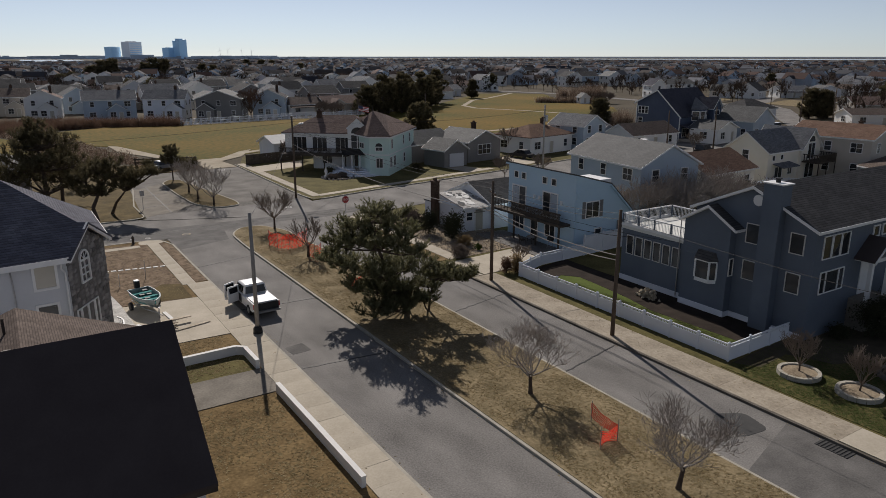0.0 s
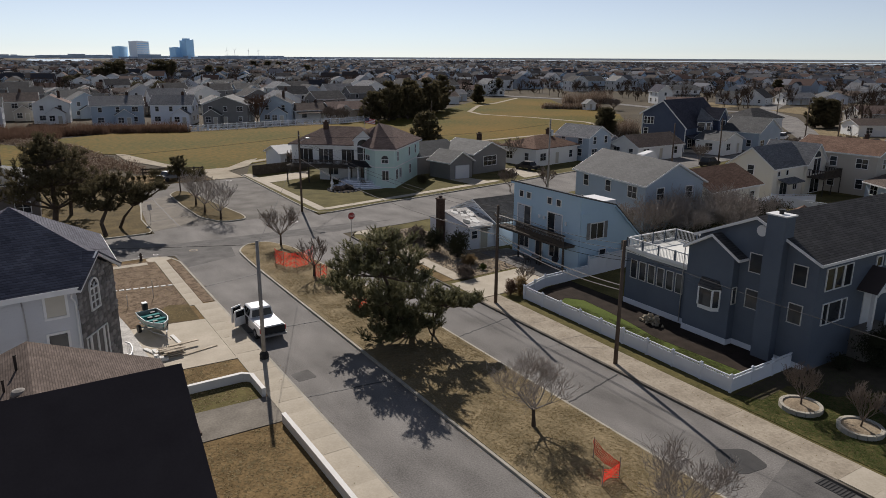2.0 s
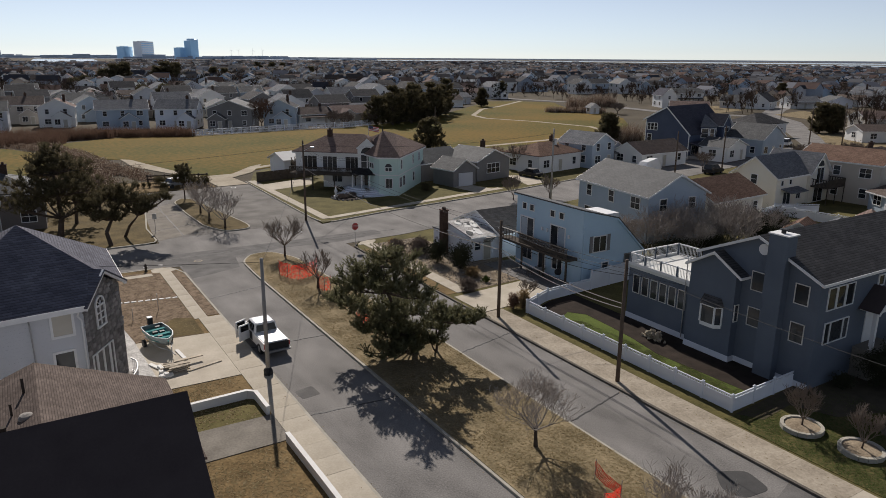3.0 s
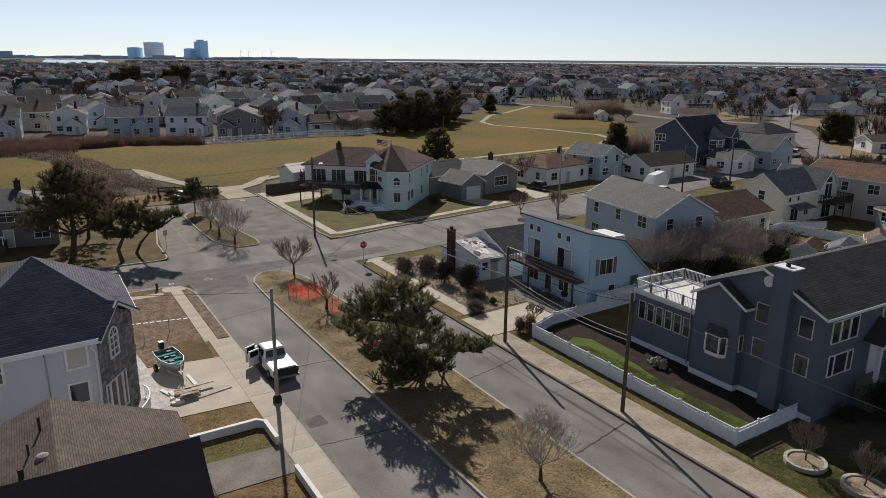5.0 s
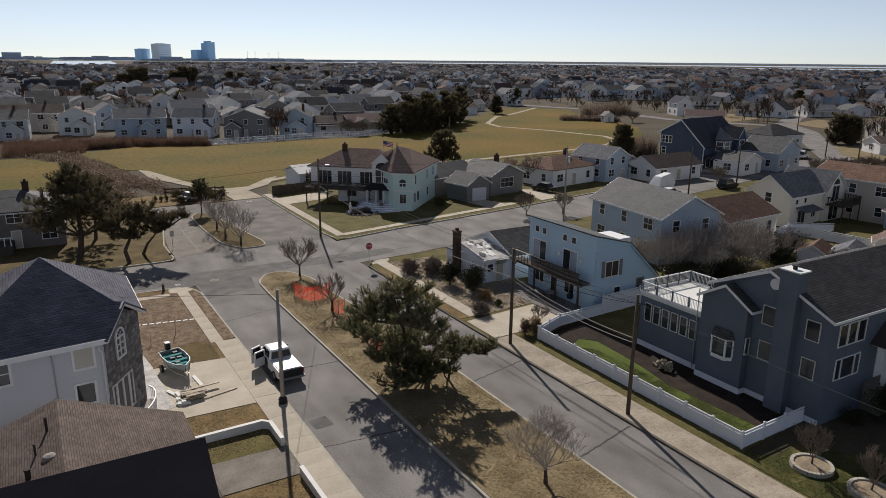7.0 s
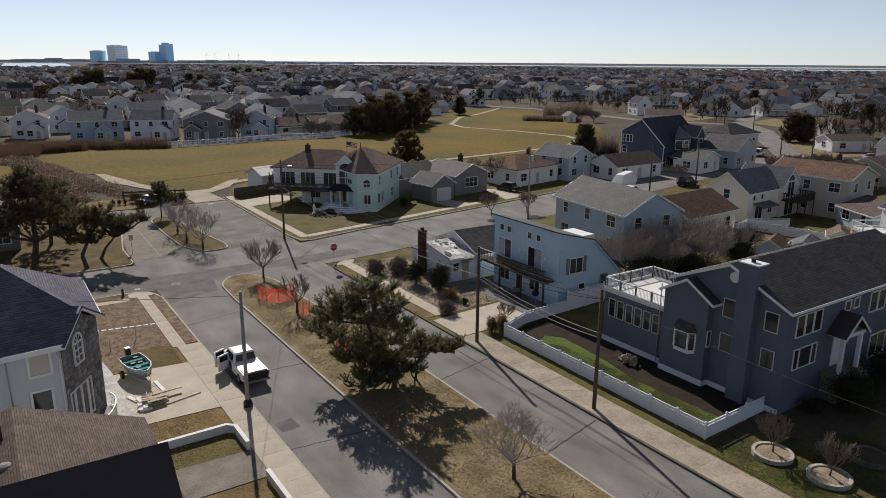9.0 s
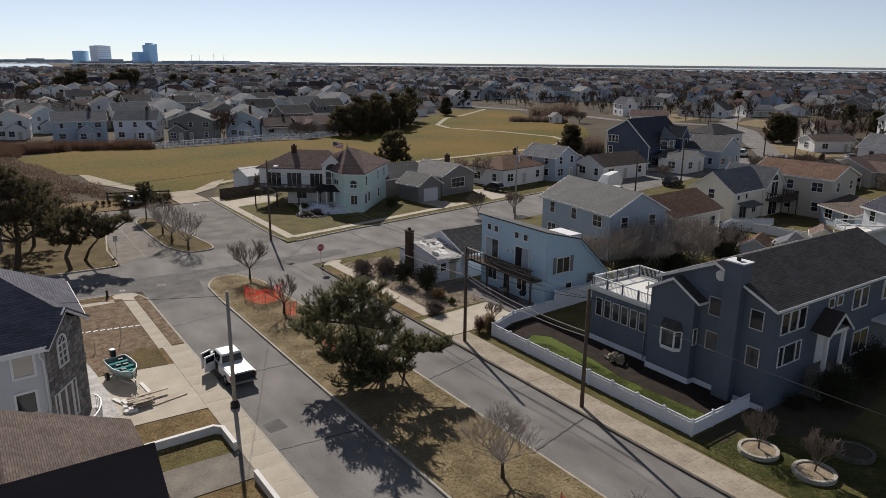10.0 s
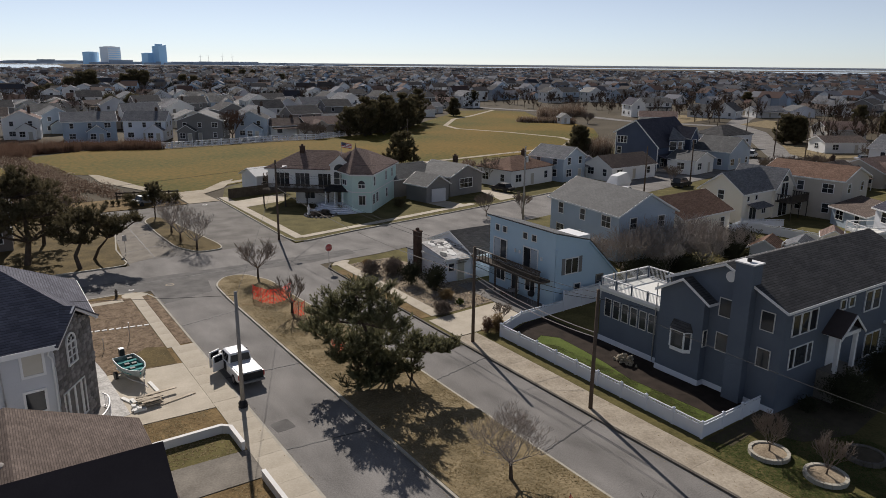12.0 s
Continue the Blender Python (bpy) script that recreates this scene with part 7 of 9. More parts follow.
STREET_END = "small dark rounded evergreen at the street end"
RAIL_BUSH = "dark brushy evergreen beside the guard rail"
for k in range(3):
    shrub(16.4 + 0.8 * k, 114.0 - 0.13 * k, 0.32, 0.46, "needles_dark", 170 + k, STREET_END)
for k, (x, y, rx, rz) in enumerate(((19.6, 110.8, 0.8, 0.7), (24.8, 111.2, 0.8, 0.6), (19.8, 114.8, 1.2, 0.8), (22.2, 115.2, 1.3, 0.8), (24.4, 114.4, 1.3, 0.8), (26.0, 112.6, 1.1, 0.8))):
    shrub(x, y, rx, rz, "needles_dark", 180 + k, RAIL_BUSH)
for k, (x, y, rx, rz, mat, label) in enumerate((
    (33.0, 48.0, 0.8, 0.6, "twig", "brown bare rounded shrub in gravel"), (35.5, 51.2, 0.7, 0.5, "reed", "tuft of pale ornamental grass"),
    (35.6, 49.2, 0.4, 0.3, "grass_green", "low green tuft in gravel"), (34.9, 56.6, 1.2, 1.35, "evergreen", "dense dark clipped evergreen shrub"),
    (35.9, 53.8, 1.3, 1.45, "evergreen", "dense dark clipped evergreen shrub"), (33.2, 61.7, 1.0, 0.8, "twig", "rust brown bare shrub"), (35.2, 60.5, 1.0, 0.85, "twig", "dark brown bare shrub"), (36.2, 62.0, 0.8, 0.7, "twig", "dark brown bare shrub"),
    (34.4, 64.9, 0.5, 0.35, "reed", "low dry grass tuft"), (34.4, 42.1, 0.5, 0.85, "reed", "dry upright grass clump by the fence"), (33.6, 42.4, 0.4, 0.7, "hedge", "rust brown upright dry clump by the fence"),
    (44.9, 19.3, 1.7, 1.5, "evergreen", "dark rounded evergreen beside the porch"), (50.4, 19.6, 1.8, 1.7, "evergreen", "dark rounded evergreen before the house"), (42.6, 20.6, 0.7, 0.5, "evergreen", "low dark evergreen by the wall"),
    (72.5, 48.0, 1.8, 1.6, "evergreen", "tall dark evergreen hedge shrub"), (74.5, 46.5, 1.8, 1.6, "evergreen", "tall dark evergreen hedge shrub"),
    (70, 45.0, 1.8, 1.2, "evergreen", "tall dark evergreen hedge shrub"), (56, 45.5, 2.4, 1.2, "evergreen", "dark evergreen thicket behind the deck"), (61, 44.5, 2.4, 1.2, "evergreen", "dark evergreen thicket behind the deck"),
    (40.2, 91.3, 0.8, 0.3, "twig", "low bare brown plants in the round bed"), (41.8, 91.9, 0.8, 0.3, "twig", "low bare brown plants in the round bed"), (44.5, 92.2, 0.9, 0.5, "twig", "low brown shrub before the corner house"), (41.5, 95.5, 0.9, 0.5, "needles_dark", "low dark shrub before the corner house"), (53.5, 90.5, 1.0, 0.7, "needles_dark", "dark shrub beside the corner house"))):
    shrub(x, y, rx, rz, mat, 70 + k, label)
bm = bmesh.new()
rr = random.Random(4)
for _ in range(70):
    e = rr.gauss(0, 0.45)
    c = Vector((38.35 + rr.gauss(0, 0.16), 32.0 + e, 0.13 + rr.uniform(0, 0.75) * max(0.15, 1 - abs(e))))
    tube(bm, c, c + Vector((rr.uniform(-0.2, 0.2), rr.uniform(-0.2, 0.2), rr.uniform(0.05, 0.16))), rr.uniform(0.07, 0.15), rr.uniform(0.03, 0.1), 6)
part("rock_heap", bm, "sand", None, "pale rough stone heap by the house wall", "rocks")


def pebbles(areas, count, text):
    """Loose stones lying on a bed, joined."""
    rr = random.Random(8)
    v, f = [], []
    for pts, z, share in areas:
        xs, ys = [p[0] for p in pts], [p[1] for p in pts]
        for _ in range(int(count * share)):
            x, y = rr.uniform(min(xs), max(xs)), rr.uniform(min(ys), max(ys))
            if not inside(x, y, pts):
                continue
            s = rr.uniform(0.024, 0.055) * (1.9 if rr.random() < 0.1 else 1)
            n, q = len(v), rr.uniform(0, 1.5)
            for j in range(5):
                a = q + j * 1.257
                v.append((x + s * math.cos(a) * rr.uniform(0.8, 1.2), y + s * math.sin(a) * rr.uniform(0.8, 1.2), z - 0.01))
            for j in range(5):
                a = q + j * 1.257
                v.append((x + 0.55 * s * math.cos(a), y + 0.55 * s * math.sin(a), z + s * rr.uniform(0.6, 1.0)))
            f += [(n + j, n + (j + 1) % 5, n + 5 + (j + 1) % 5, n + 5 + j) for j in range(5)]
            f.append(tuple(range(n + 5, n + 10)))
    me = bpy.data.meshes.new("pebbles")
    me.from_pydata(v, [], f)
    me.materials.append(M["pebble"])
    tagged(new("pebbles", me), text, "stones", kind="stuff")


pebbles([([(33.1, 48.0), (41.0, 48.5), (41.0, 54.4), (38, 55), (38, 66.4), (33.1, 66.3)], 0.13, 0.8)], 9000, "grey and tan stones covering the planted beds")


# ---- truck ----
def pickup_truck():
    """White pickup parked nose away, with both near-side doors open. Own axes: y forward, x to its right."""
    t = thing("pickup_truck", "white pickup truck with two side doors open by the kerb", "pickup truck", at=(14.18, 43.3, 0), turn=1)
    W = 0.9
    prof = [(0.0, 0.55), (0.0, 1.05), (2.05, 1.08), (2.1, 1.1), (4.0, 1.12), (5.1, 1.0), (5.25, 0.85), (5.25, 0.5), (4.9, 0.42), (0.3, 0.42)]
    bm = bmesh.new()
    a = [bm.verts.new((-W, y, z)) for y, z in prof]
    b = [bm.verts.new((W, y, z)) for y, z in prof]
    bm.faces.new(a)
    bm.faces.new(b[::-1])
    for k in range(len(prof)):
        j = (k + 1) % len(prof)
        bm.faces.new((a[j], a[k], b[k], b[j]))
    bmesh.ops.recalc_face_normals(bm, faces=bm.faces)
    bmesh.ops.bevel(bm, geom=bm.edges[:], offset=0.05, segments=2, affect="EDGES", profile=0.6)
    body = part("body", bm, "truck_paint", t, smooth=False)
    bm = bmesh.new()
    lo = [(-0.86, 2.08, 1.05), (0.86, 2.08, 1.05), (0.86, 4.45, 1.05), (-0.86, 4.45, 1.05)]
    hi = [(-0.7, 2.24, 1.76), (0.7, 2.24, 1.76), (0.7, 3.62, 1.76), (-0.7, 3.62, 1.76)]
    hexa(bm, lo + hi)
    bmesh.ops.bevel(bm, geom=bm.edges[:], offset=0.15, segments=4, affect="EDGES", profile=0.55)
    cab = part("cab", bm, "truck_paint", t, smooth=True)

    def pane(name, pts, n):
        bm = bmesh.new()
        n = Vector(n).normalized() * 0.012
        lo = [tuple(Vector(p) - n * 2) for p in pts]
        hi = [tuple(Vector(p) + n) for p in pts]
        hexa(bm, lo + hi)
        bmesh.ops.recalc_face_normals(bm, faces=bm.faces)
        part(name, bm, "car_glass", cab)

    pane("rear_window", [(-0.72, 2.1, 1.16), (0.72, 2.1, 1.16), (0.64, 2.2, 1.63), (-0.64, 2.2, 1.63)], (0, -1, 0.24))
    pane("windscreen", [(0.74, 4.3, 1.18), (-0.74, 4.3, 1.18), (-0.64, 3.76, 1.65), (0.64, 3.76, 1.65)], (0, 1, 1.15))
    for s in (-1, 1):
        for y0, y1 in ((2.35, 3.0), (3.08, 3.9)):
            pane("side_window", [(s * 0.835, y0, 1.17), (s * 0.835, y1 + 0.1, 1.17), (s * 0.735, min(y1, 3.6), 1.64), (s * 0.735, y0 + 0.03, 1.64)], (s, 0, 0.2))
    # bed cover, tailgate, bumper, lights
    bm = bmesh.new()
    box(bm, -0.8, 0.06, 1.07, 0.8, 2.04, 1.13)
    part("bed_cover", bm, "truck_paint", t)
    # tailgate coloured black for the shade on the truck's rear
    bm = bmesh.new()
    box(bm, -0.82, -0.04, 0.55, 0.82, 0.0, 1.06)
    part("tailgate", bm, "black", t, "tailgate with its shade painted black")
    bm = bmesh.new()
    box(bm, -0.88, -0.2, 0.42, 0.88, -0.02, 0.56)
    part("rear_bumper", bm, "car_gray", t)
    bm = bmesh.new()
    box(bm, -0.9, 5.2, 0.4, 0.9, 5.36, 0.6)
    part("front_bumper", bm, "metal", t)
    for s in (-1, 1):
        bm = bmesh.new()
        box(bm, s * 0.83, -0.045, 0.7, s * 0.905, 0.03, 1.05)
        part("tail_light", bm, "red", t)
        bm = bmesh.new()
        box(bm, s * 0.92, 3.85, 1.12, s * 1.12, 3.95, 1.3)
        part("mirror", bm, "black", t)
    for s in (-1, 1):
        for y in (1.05, 4.3):
            bm = bmesh.new()
            tube(bm, (s * 0.68, y, 0.37), (s * 0.93, y, 0.37), 0.37, 0.37, 22)
            tyre = part("wheel", bm, "black", t)
            bm = bmesh.new()
            tube(bm, (s * 0.9, y, 0.37), (s * 0.942, y, 0.37), 0.22, 0.2, 16)
            part("rim", bm, "metal", tyre)
    # open doors on the kerb side; a flat black panel paints the unlit cabin behind them
    bm = bmesh.new()
    box(bm, -0.92, 2.45, 0.5, -0.9, 3.95, 1.1)
    part("door_opening", bm, "black", t)
    for hinge, ang in ((3.95, 62), (3.05, 66)):
        d = thing("door", "", "")
        d.parent = t
        d.matrix_local = pose(-0.9, hinge, 0.5, 0, 0, 180 - ang + 90)
        bm = bmesh.new()
        box(bm, 0, -0.04, 0, 0.95, 0.04, 0.62)
        for r in ((0, 0.08, 0.62, 1.12), (0.82, 0.95, 0.62, 1.05), (0.05, 0.92, 1.04, 1.14)):
            box(bm, r[0], -0.03, r[2], r[1], 0.03, r[3])
        part("door_panel", bm, "truck_paint", d)
        bm = bmesh.new()
        box(bm, 0.08, -0.01, 0.62, 0.82, 0.01, 1.04)
        part("door_glass", bm, "glass", d)
        bm = bmesh.new()
        box(bm, 0.03, -0.07, 0.05, 0.9, -0.04, 0.58)
        part("door_card", bm, "midgray_lap", d)
    return t


pickup_truck()


# ---- boat on its trailer ----
def small_boat():
    b = thing("boat", "small open boat with teal interior and outboard motor", "boat", at=(7.65, 48.9, 0.12), turn=189)
    # own axes: y towards the bow
    stations = [(-1.55, 0.72, 0.42), (-0.6, 0.8, 0.38), (0.5, 0.76, 0.38), (1.2, 0.52, 0.45), (1.75, 0.05, 0.6)]

    def hull(scale, z0, z1, floor):
        bm = bmesh.new()
        rings = []
        for y, w, keel in stations:
            w *= scale
            rings.append([bm.verts.new(p) for p in ((-w, y, z1), (-w * 0.85, y, keel + 0.3), (0, y, keel), (w * 0.85, y, keel + 0.3), (w, y, z1))])
        for r, s in zip(rings, rings[1:]):
            for k in range(4):
                bm.faces.new((r[k], r[k + 1], s[k + 1], s[k]))
        bm.faces.new(rings[0])
        return bm

    bm = hull(1.0, 0.4, 1.1, 0)
    part("hull", bm, "hull", b, "grey-green painted hull", smooth=True)
    bm = bmesh.new()
    inner = [(-w * 0.9, y) for y, w, _ in stations[:4]] + [(0, 1.6)] + [(w * 0.9, y) for y, w, _ in stations[:4]][::-1]
    slab(bm, inner, 0.78, 0.84)
    part("deck_floor", bm, "teal", b)
    bm = bmesh.new()
    pipe(bm, [(-w, y, 1.1) for y, w, _ in stations] + [(w, y, 1.1) for y, w, _ in stations][::-1] + [(-0.72, -1.55, 1.1)], 0.045, 6)
    part("gunwale", bm, "hull", b)
    for y in (-0.7, 0.35, 1.05):
        bm = bmesh.new()
        hw = 0.62 if y < 1 else 0.42
        box(bm, -hw, y - 0.14, 0.84, hw, y + 0.14, 1.02)
        part("seat", bm, "teal", b)
    for x, y in ((0.2, -0.2), (-0.25, -0.1), (0.15, 0.7), (-0.3, -1.15)):
        bm = bmesh.new()
        box(bm, x - 0.16, y - 0.12, 0.84, x + 0.16, y + 0.12, 1.06)
        part("gear_box", bm, "black", b)
    bm = bmesh.new()
    box(bm, -0.17, -1.95, 1.1, 0.17, -1.55, 1.62)
    bmesh.ops.bevel(bm, geom=bm.edges[:], offset=0.06, segments=2, affect="EDGES", profile=0.6)
    motor = part("outboard_motor", bm, "black", b, "black outboard motor")
    bm = bmesh.new()
    box(bm, -0.16, -1.93, 1.56, 0.16, -1.58, 1.66)
    part("cowl_top", bm, "trim", motor)
    bm = bmesh.new()
    box(bm, -0.07, -1.85, 0.3, 0.07, -1.65, 1.1)
    part("shaft", bm, "black", motor)
    tr = thing("boat_trailer", "grey metal boat trailer on two small wheels", "trailer", at=(7.65, 48.9, 0.12), turn=189)
    bm = bmesh.new()
    for s in (-1, 1):
        tube(bm, (s * 0.55, -1.4, 0.38), (s * 0.45, 1.0, 0.38), 0.04, 0.04, 6)
        tube(bm, (s * 0.45, 1.0, 0.38), (0, 2.2, 0.36), 0.04, 0.04, 6)
    tube(bm, (-0.8, -0.5, 0.32), (0.8, -0.5, 0.32), 0.04, 0.04, 6)
    tube(bm, (0, 2.1, 0.36), (0, 2.9, 0.34), 0.04, 0.04, 6)
    tube(bm, (0, 2.3, 0.0), (0, 2.3, 0.75), 0.035, 0.035, 6)
    part("chassis", bm, "metal", tr)
    for s in (-1, 1):
        bm = bmesh.new()
        tube(bm, (s * 0.82, -0.5, 0.28), (s * 1.0, -0.5, 0.28), 0.28, 0.28, 16)
        part("wheel", bm, "black", tr)


small_boat()

rnd = random.Random(8)
for k in range(22):
    layer, col = divmod(k, 6)
    bm = bmesh.new()
    box(bm, -0.7 + rnd.uniform(-0.15, 0.15), -0.09, 0, 0.7 + rnd.uniform(-0.2, 0.25), 0.09, 0.06)
    ob = part("timber_board", bm, "lumber", None, "weathered loose board in a heap on the drive", "board", "heap of boards")
    ob.matrix_world = pose(7.75 + rnd.uniform(-0.15, 0.15), 43.8 + col * 0.19, 0.13 + layer * 0.12, rnd.uniform(-3, 3), rnd.uniform(-2, 2), rnd.uniform(-14, 14))
for x, y, z, L, turn in ((9.5, 43.95, 0.13, 2.3, 14), (8.7, 45.0, 0.42, 1.9, 6), (6.75, 45.2, 0.16, 1.6, 112), (7.0, 44.6, 0.26, 1.3, 100), (8.55, 46.5, 0.14, 2.0, 96), (6.95, 44.0, 0.2, 1.1, 60)):
    bm = bmesh.new()
    box(bm, -L / 2, -0.12, 0, L / 2, 0.12, 0.07)
    ob = part("timber_board", bm, "whitewash" if L < 2.1 and L != 1.9 else "lumber", None, "pale plank lying on the concrete drive", "board", "heap of boards")
    ob.matrix_world = pose(x, y, z, 0, 0, turn)
for k in range(5):
    bm = bmesh.new()
    box(bm, 6.7 + 0.25 * (k % 3), 43.4 + 0.5 * (k // 3), 0.12, 6.95 + 0.25 * (k % 3), 43.75 + 0.5 * (k // 3), 0.3 + 0.1 * (k % 2))
    part("concrete_block", bm, "whitewash", None, "pale masonry block beside the boards", "block", "loose blocks")


# ---- cars further off ----
def car(name, x, y, turn, mat, label, suv=False, z=0.0):
    c = thing(name, label, "car", "parked cars", at=(x, y, z), turn=turn)
    h = 1.05 if suv else 0.9
    prof = [(-2.2, 0.45), (-2.2, h - 0.1), (-1.9, h), (1.0, h), (2.1, h - 0.2), (2.25, 0.6), (2.2, 0.4)]
    bm = bmesh.new()
    a, b = [bm.verts.new((px, -0.88, pz)) for px, pz in prof], [bm.verts.new((px, 0.88, pz)) for px, pz in prof]
    bm.faces.new(a[::-1])
    bm.faces.new(b)
    for k in range(len(prof)):
        j = (k + 1) % len(prof)
        bm.faces.new((a[k], a[j], b[j], b[k]))
    bmesh.ops.recalc_face_normals(bm, faces=bm.faces)
    part("body", bm, mat, c)
    bm = bmesh.new()
    back, t = (-2.05, 0.7) if suv else (-1.5, 0.5)
    hexa(bm, [(back, -0.82, h), (1.1, -0.82, h), (1.1, 0.82, h), (back, 0.82, h), (back + 0.25, -0.66, h + t), (0.3, -0.66, h + t), (0.3, 0.66, h + t), (back + 0.25, 0.66, h + t)])
    cab = part("glasshouse", bm, "glass", c)
    bm = bmesh.new()
    box(bm, back + 0.25, -0.66, h + t + 0.003, 0.3, 0.66, h + t + 0.05)
    part("roof", bm, mat, cab)
    for px in (-1.35, 1.4):
        for s in (-1, 1):
            bm = bmesh.new()
            tube(bm, (px, s * 0.7, 0.33), (px, s * 0.9, 0.33), 0.33, 0.33, 14)
            part("wheel", bm, "black", c)


car("car", 21.8, 112.4, 20, "car_gray", "grey car parked at the end of the street", z=0.09)
car("car", 75.4, 93.0, 100, "black", "dark saloon car on a drive", z=0.14)
car("car", 106.3, 80.0, 10, "black", "dark off-roader at the kerb", True)
car("car", 91.5, 79.8, 15, "truck_paint", "white saloon car at the kerb")
car("car", 156.3, 98.6, 20, "truck_paint", "white van-like car at the kerb", True)
car("car", 173, 80.5, -40, "metal", "grey car at the kerb")
bm = bmesh.new()
hexa(bm, [(91.4, 82.0, 1.2), (97.6, 84.0, 1.2), (96.9, 86.0, 1.2), (90.7, 84.0, 1.2), (92.6, 82.8, 2.7), (96.0, 83.8, 3.0), (95.6, 85.0, 3.0), (92.2, 84.1, 2.7)])
hexa(bm, [(92.1, 82.5, 0.1), (96.9, 84.0, 0.1), (96.4, 85.5, 0.1), (91.5, 83.9, 0.1), (91.5, 82.1, 1.2), (97.5, 84.0, 1.2), (96.8, 85.9, 1.2), (90.8, 84.0, 1.2)])
part("covered_boat", bm, "trim", None, "boat under a white tight cover on a drive", "boat")


# ---- plain houses of the neighbourhood ----
def plain_house(at, turn, w, d, eave, rise, along, wall, roof, label, storeys=1, hip=False, stack=False, porch=False, step=3.2, group="", bars=True, sides="nsew"):
    h = thing("house", label, "house", group, at=at, turn=turn)
    x0, x1, y0, y1 = -w / 2, w / 2, -d / 2, d / 2
    if hip:
        bm = bmesh.new()
        box(bm, x0, y0, 0, x1, y1, eave)
        part("wall", bm, wall, h)
        hip_roof(h, x0, y0, x1, y1, eave, rise, roof)
    else:
        gable_walls(h, x0, y0, x1, y1, eave, rise, along, wall)
        gable_roof(h, x0, y0, x1, y1, eave, rise, along, roof)
    rooms = eave / storeys
    for key, wl in (("s", Wall(x0, y0, x1, y0)), ("e", Wall(x1, y0, x1, y1)), ("n", Wall(x1, y1, x0, y1)), ("w", Wall(x0, y1, x0, y0))):
        if key not in sides:
            continue
        n = max(1, int(wl.length / step))
        for k in range(n):
            a = wl.length * (k + 0.5) / n
            for s in range(storeys):
                b = s * rooms + 0.95
                if key == "s" and s == 0 and k == n // 2:
                    window(h, wl, a - 0.45, 0.15, a + 0.45, 2.1, (0, 0), "blind", name="door")
                else:
                    wide = 0.75 if (k + s) % 3 == 0 else 0.45
                    window(h, wl, a - wide, b, a + wide, b + 1.25, (1 if wide > 0.5 else 0, 1) if bars else (0, 0))
    if stack:
        chimney(h, w * 0.22, 0.3, eave, eave + rise + 0.9)
    if porch:
        bm = bmesh.new()
        plate(bm, [(x0 + 0.4, y0, 2.7), (x1 - 0.4, y0, 2.7), (x1 - 0.4, y0 - 1.9, 2.3), (x0 + 0.4, y0 - 1.9, 2.3)], 0.12)
        p = part("porch_roof", bm, roof, h)
        for k in range(4):
            bm = bmesh.new()
            x = x0 + 0.5 + (w - 1.0) * k / 3
            box(bm, x - 0.07, y0 - 1.8, 0, x + 0.07, y0 - 1.66, 2.28)
            part("post", bm, "trim", p)
    return h


def gable_window(h, w, a, b, r):
    bm = bmesh.new()
    bm.faces.new([bm.verts.new(w.at(a + r * math.cos(math.pi * k / 12), b + r * math.sin(math.pi * k / 12), 0.04)) for k in range(13)])
    part("arch_pane", bm, "glass", h)


# next to the corner house: grey bungalow with garage
b1 = plain_house((67.8, 98.0, 0.1), 10, 7.6, 8.0, 3.3, 1.6, "y", "midgray_lap", "roof_gray", "grey single-storey gabled house with a bay window", stack=True, sides="ew")
s = Wall(-3.8, -4.0, 3.8, -4.0)
window(b1, s, 2.3, 1.2, 5.2, 2.7, (2, 1))
garage = plain_house((60.6, 93.7, 0.1), 10, 4.8, 4.8, 2.7, 1.4, "y", "midgray_lap", "roof_gray", "grey gabled garage with a pale door", sides="e")
bm = bmesh.new()
box(bm, 59.7, 90.98, 0.12, 62.3, 91.2, 2.2)
ob = part("garage_door", bm, "gray_lap", garage)
ob.matrix_parent_inverse = garage.matrix_world.inverted()
plain_house((59.5, 101.5, 0.1), 10, 11, 7, 3.0, 1.7, "x", "midgray_lap", "roof_gray", "grey low house behind the garage", sides="w")
plain_house((83.6, 99.6, 0.1), 10, 11.6, 8.2, 3.0, 1.7, "x", "white_lap", "roof_rust", "white single-storey house with rust brown roof", hip=True, stack=True)
plain_house((93.6, 99.0, 0.1), 10, 6.8, 7.8, 4.4, 1.75, "y", "paleblue_lap", "roof_light", "pale blue two-storey gabled house", storeys=2)
plain_house((99.4, 100.6, 0.1), 8, 5.6, 6.4, 2.6, 1.5, "y", "paleblue_lap", "roof_light", "pale grey single-storey gabled wing", porch=True)
plain_house((105.0, 93.6, 0.1), 1.5, 12.4, 7.0, 2.65, 1.8, "x", "white_lap", "roof_brown", "white bungalow with brown roof and glazed porch")
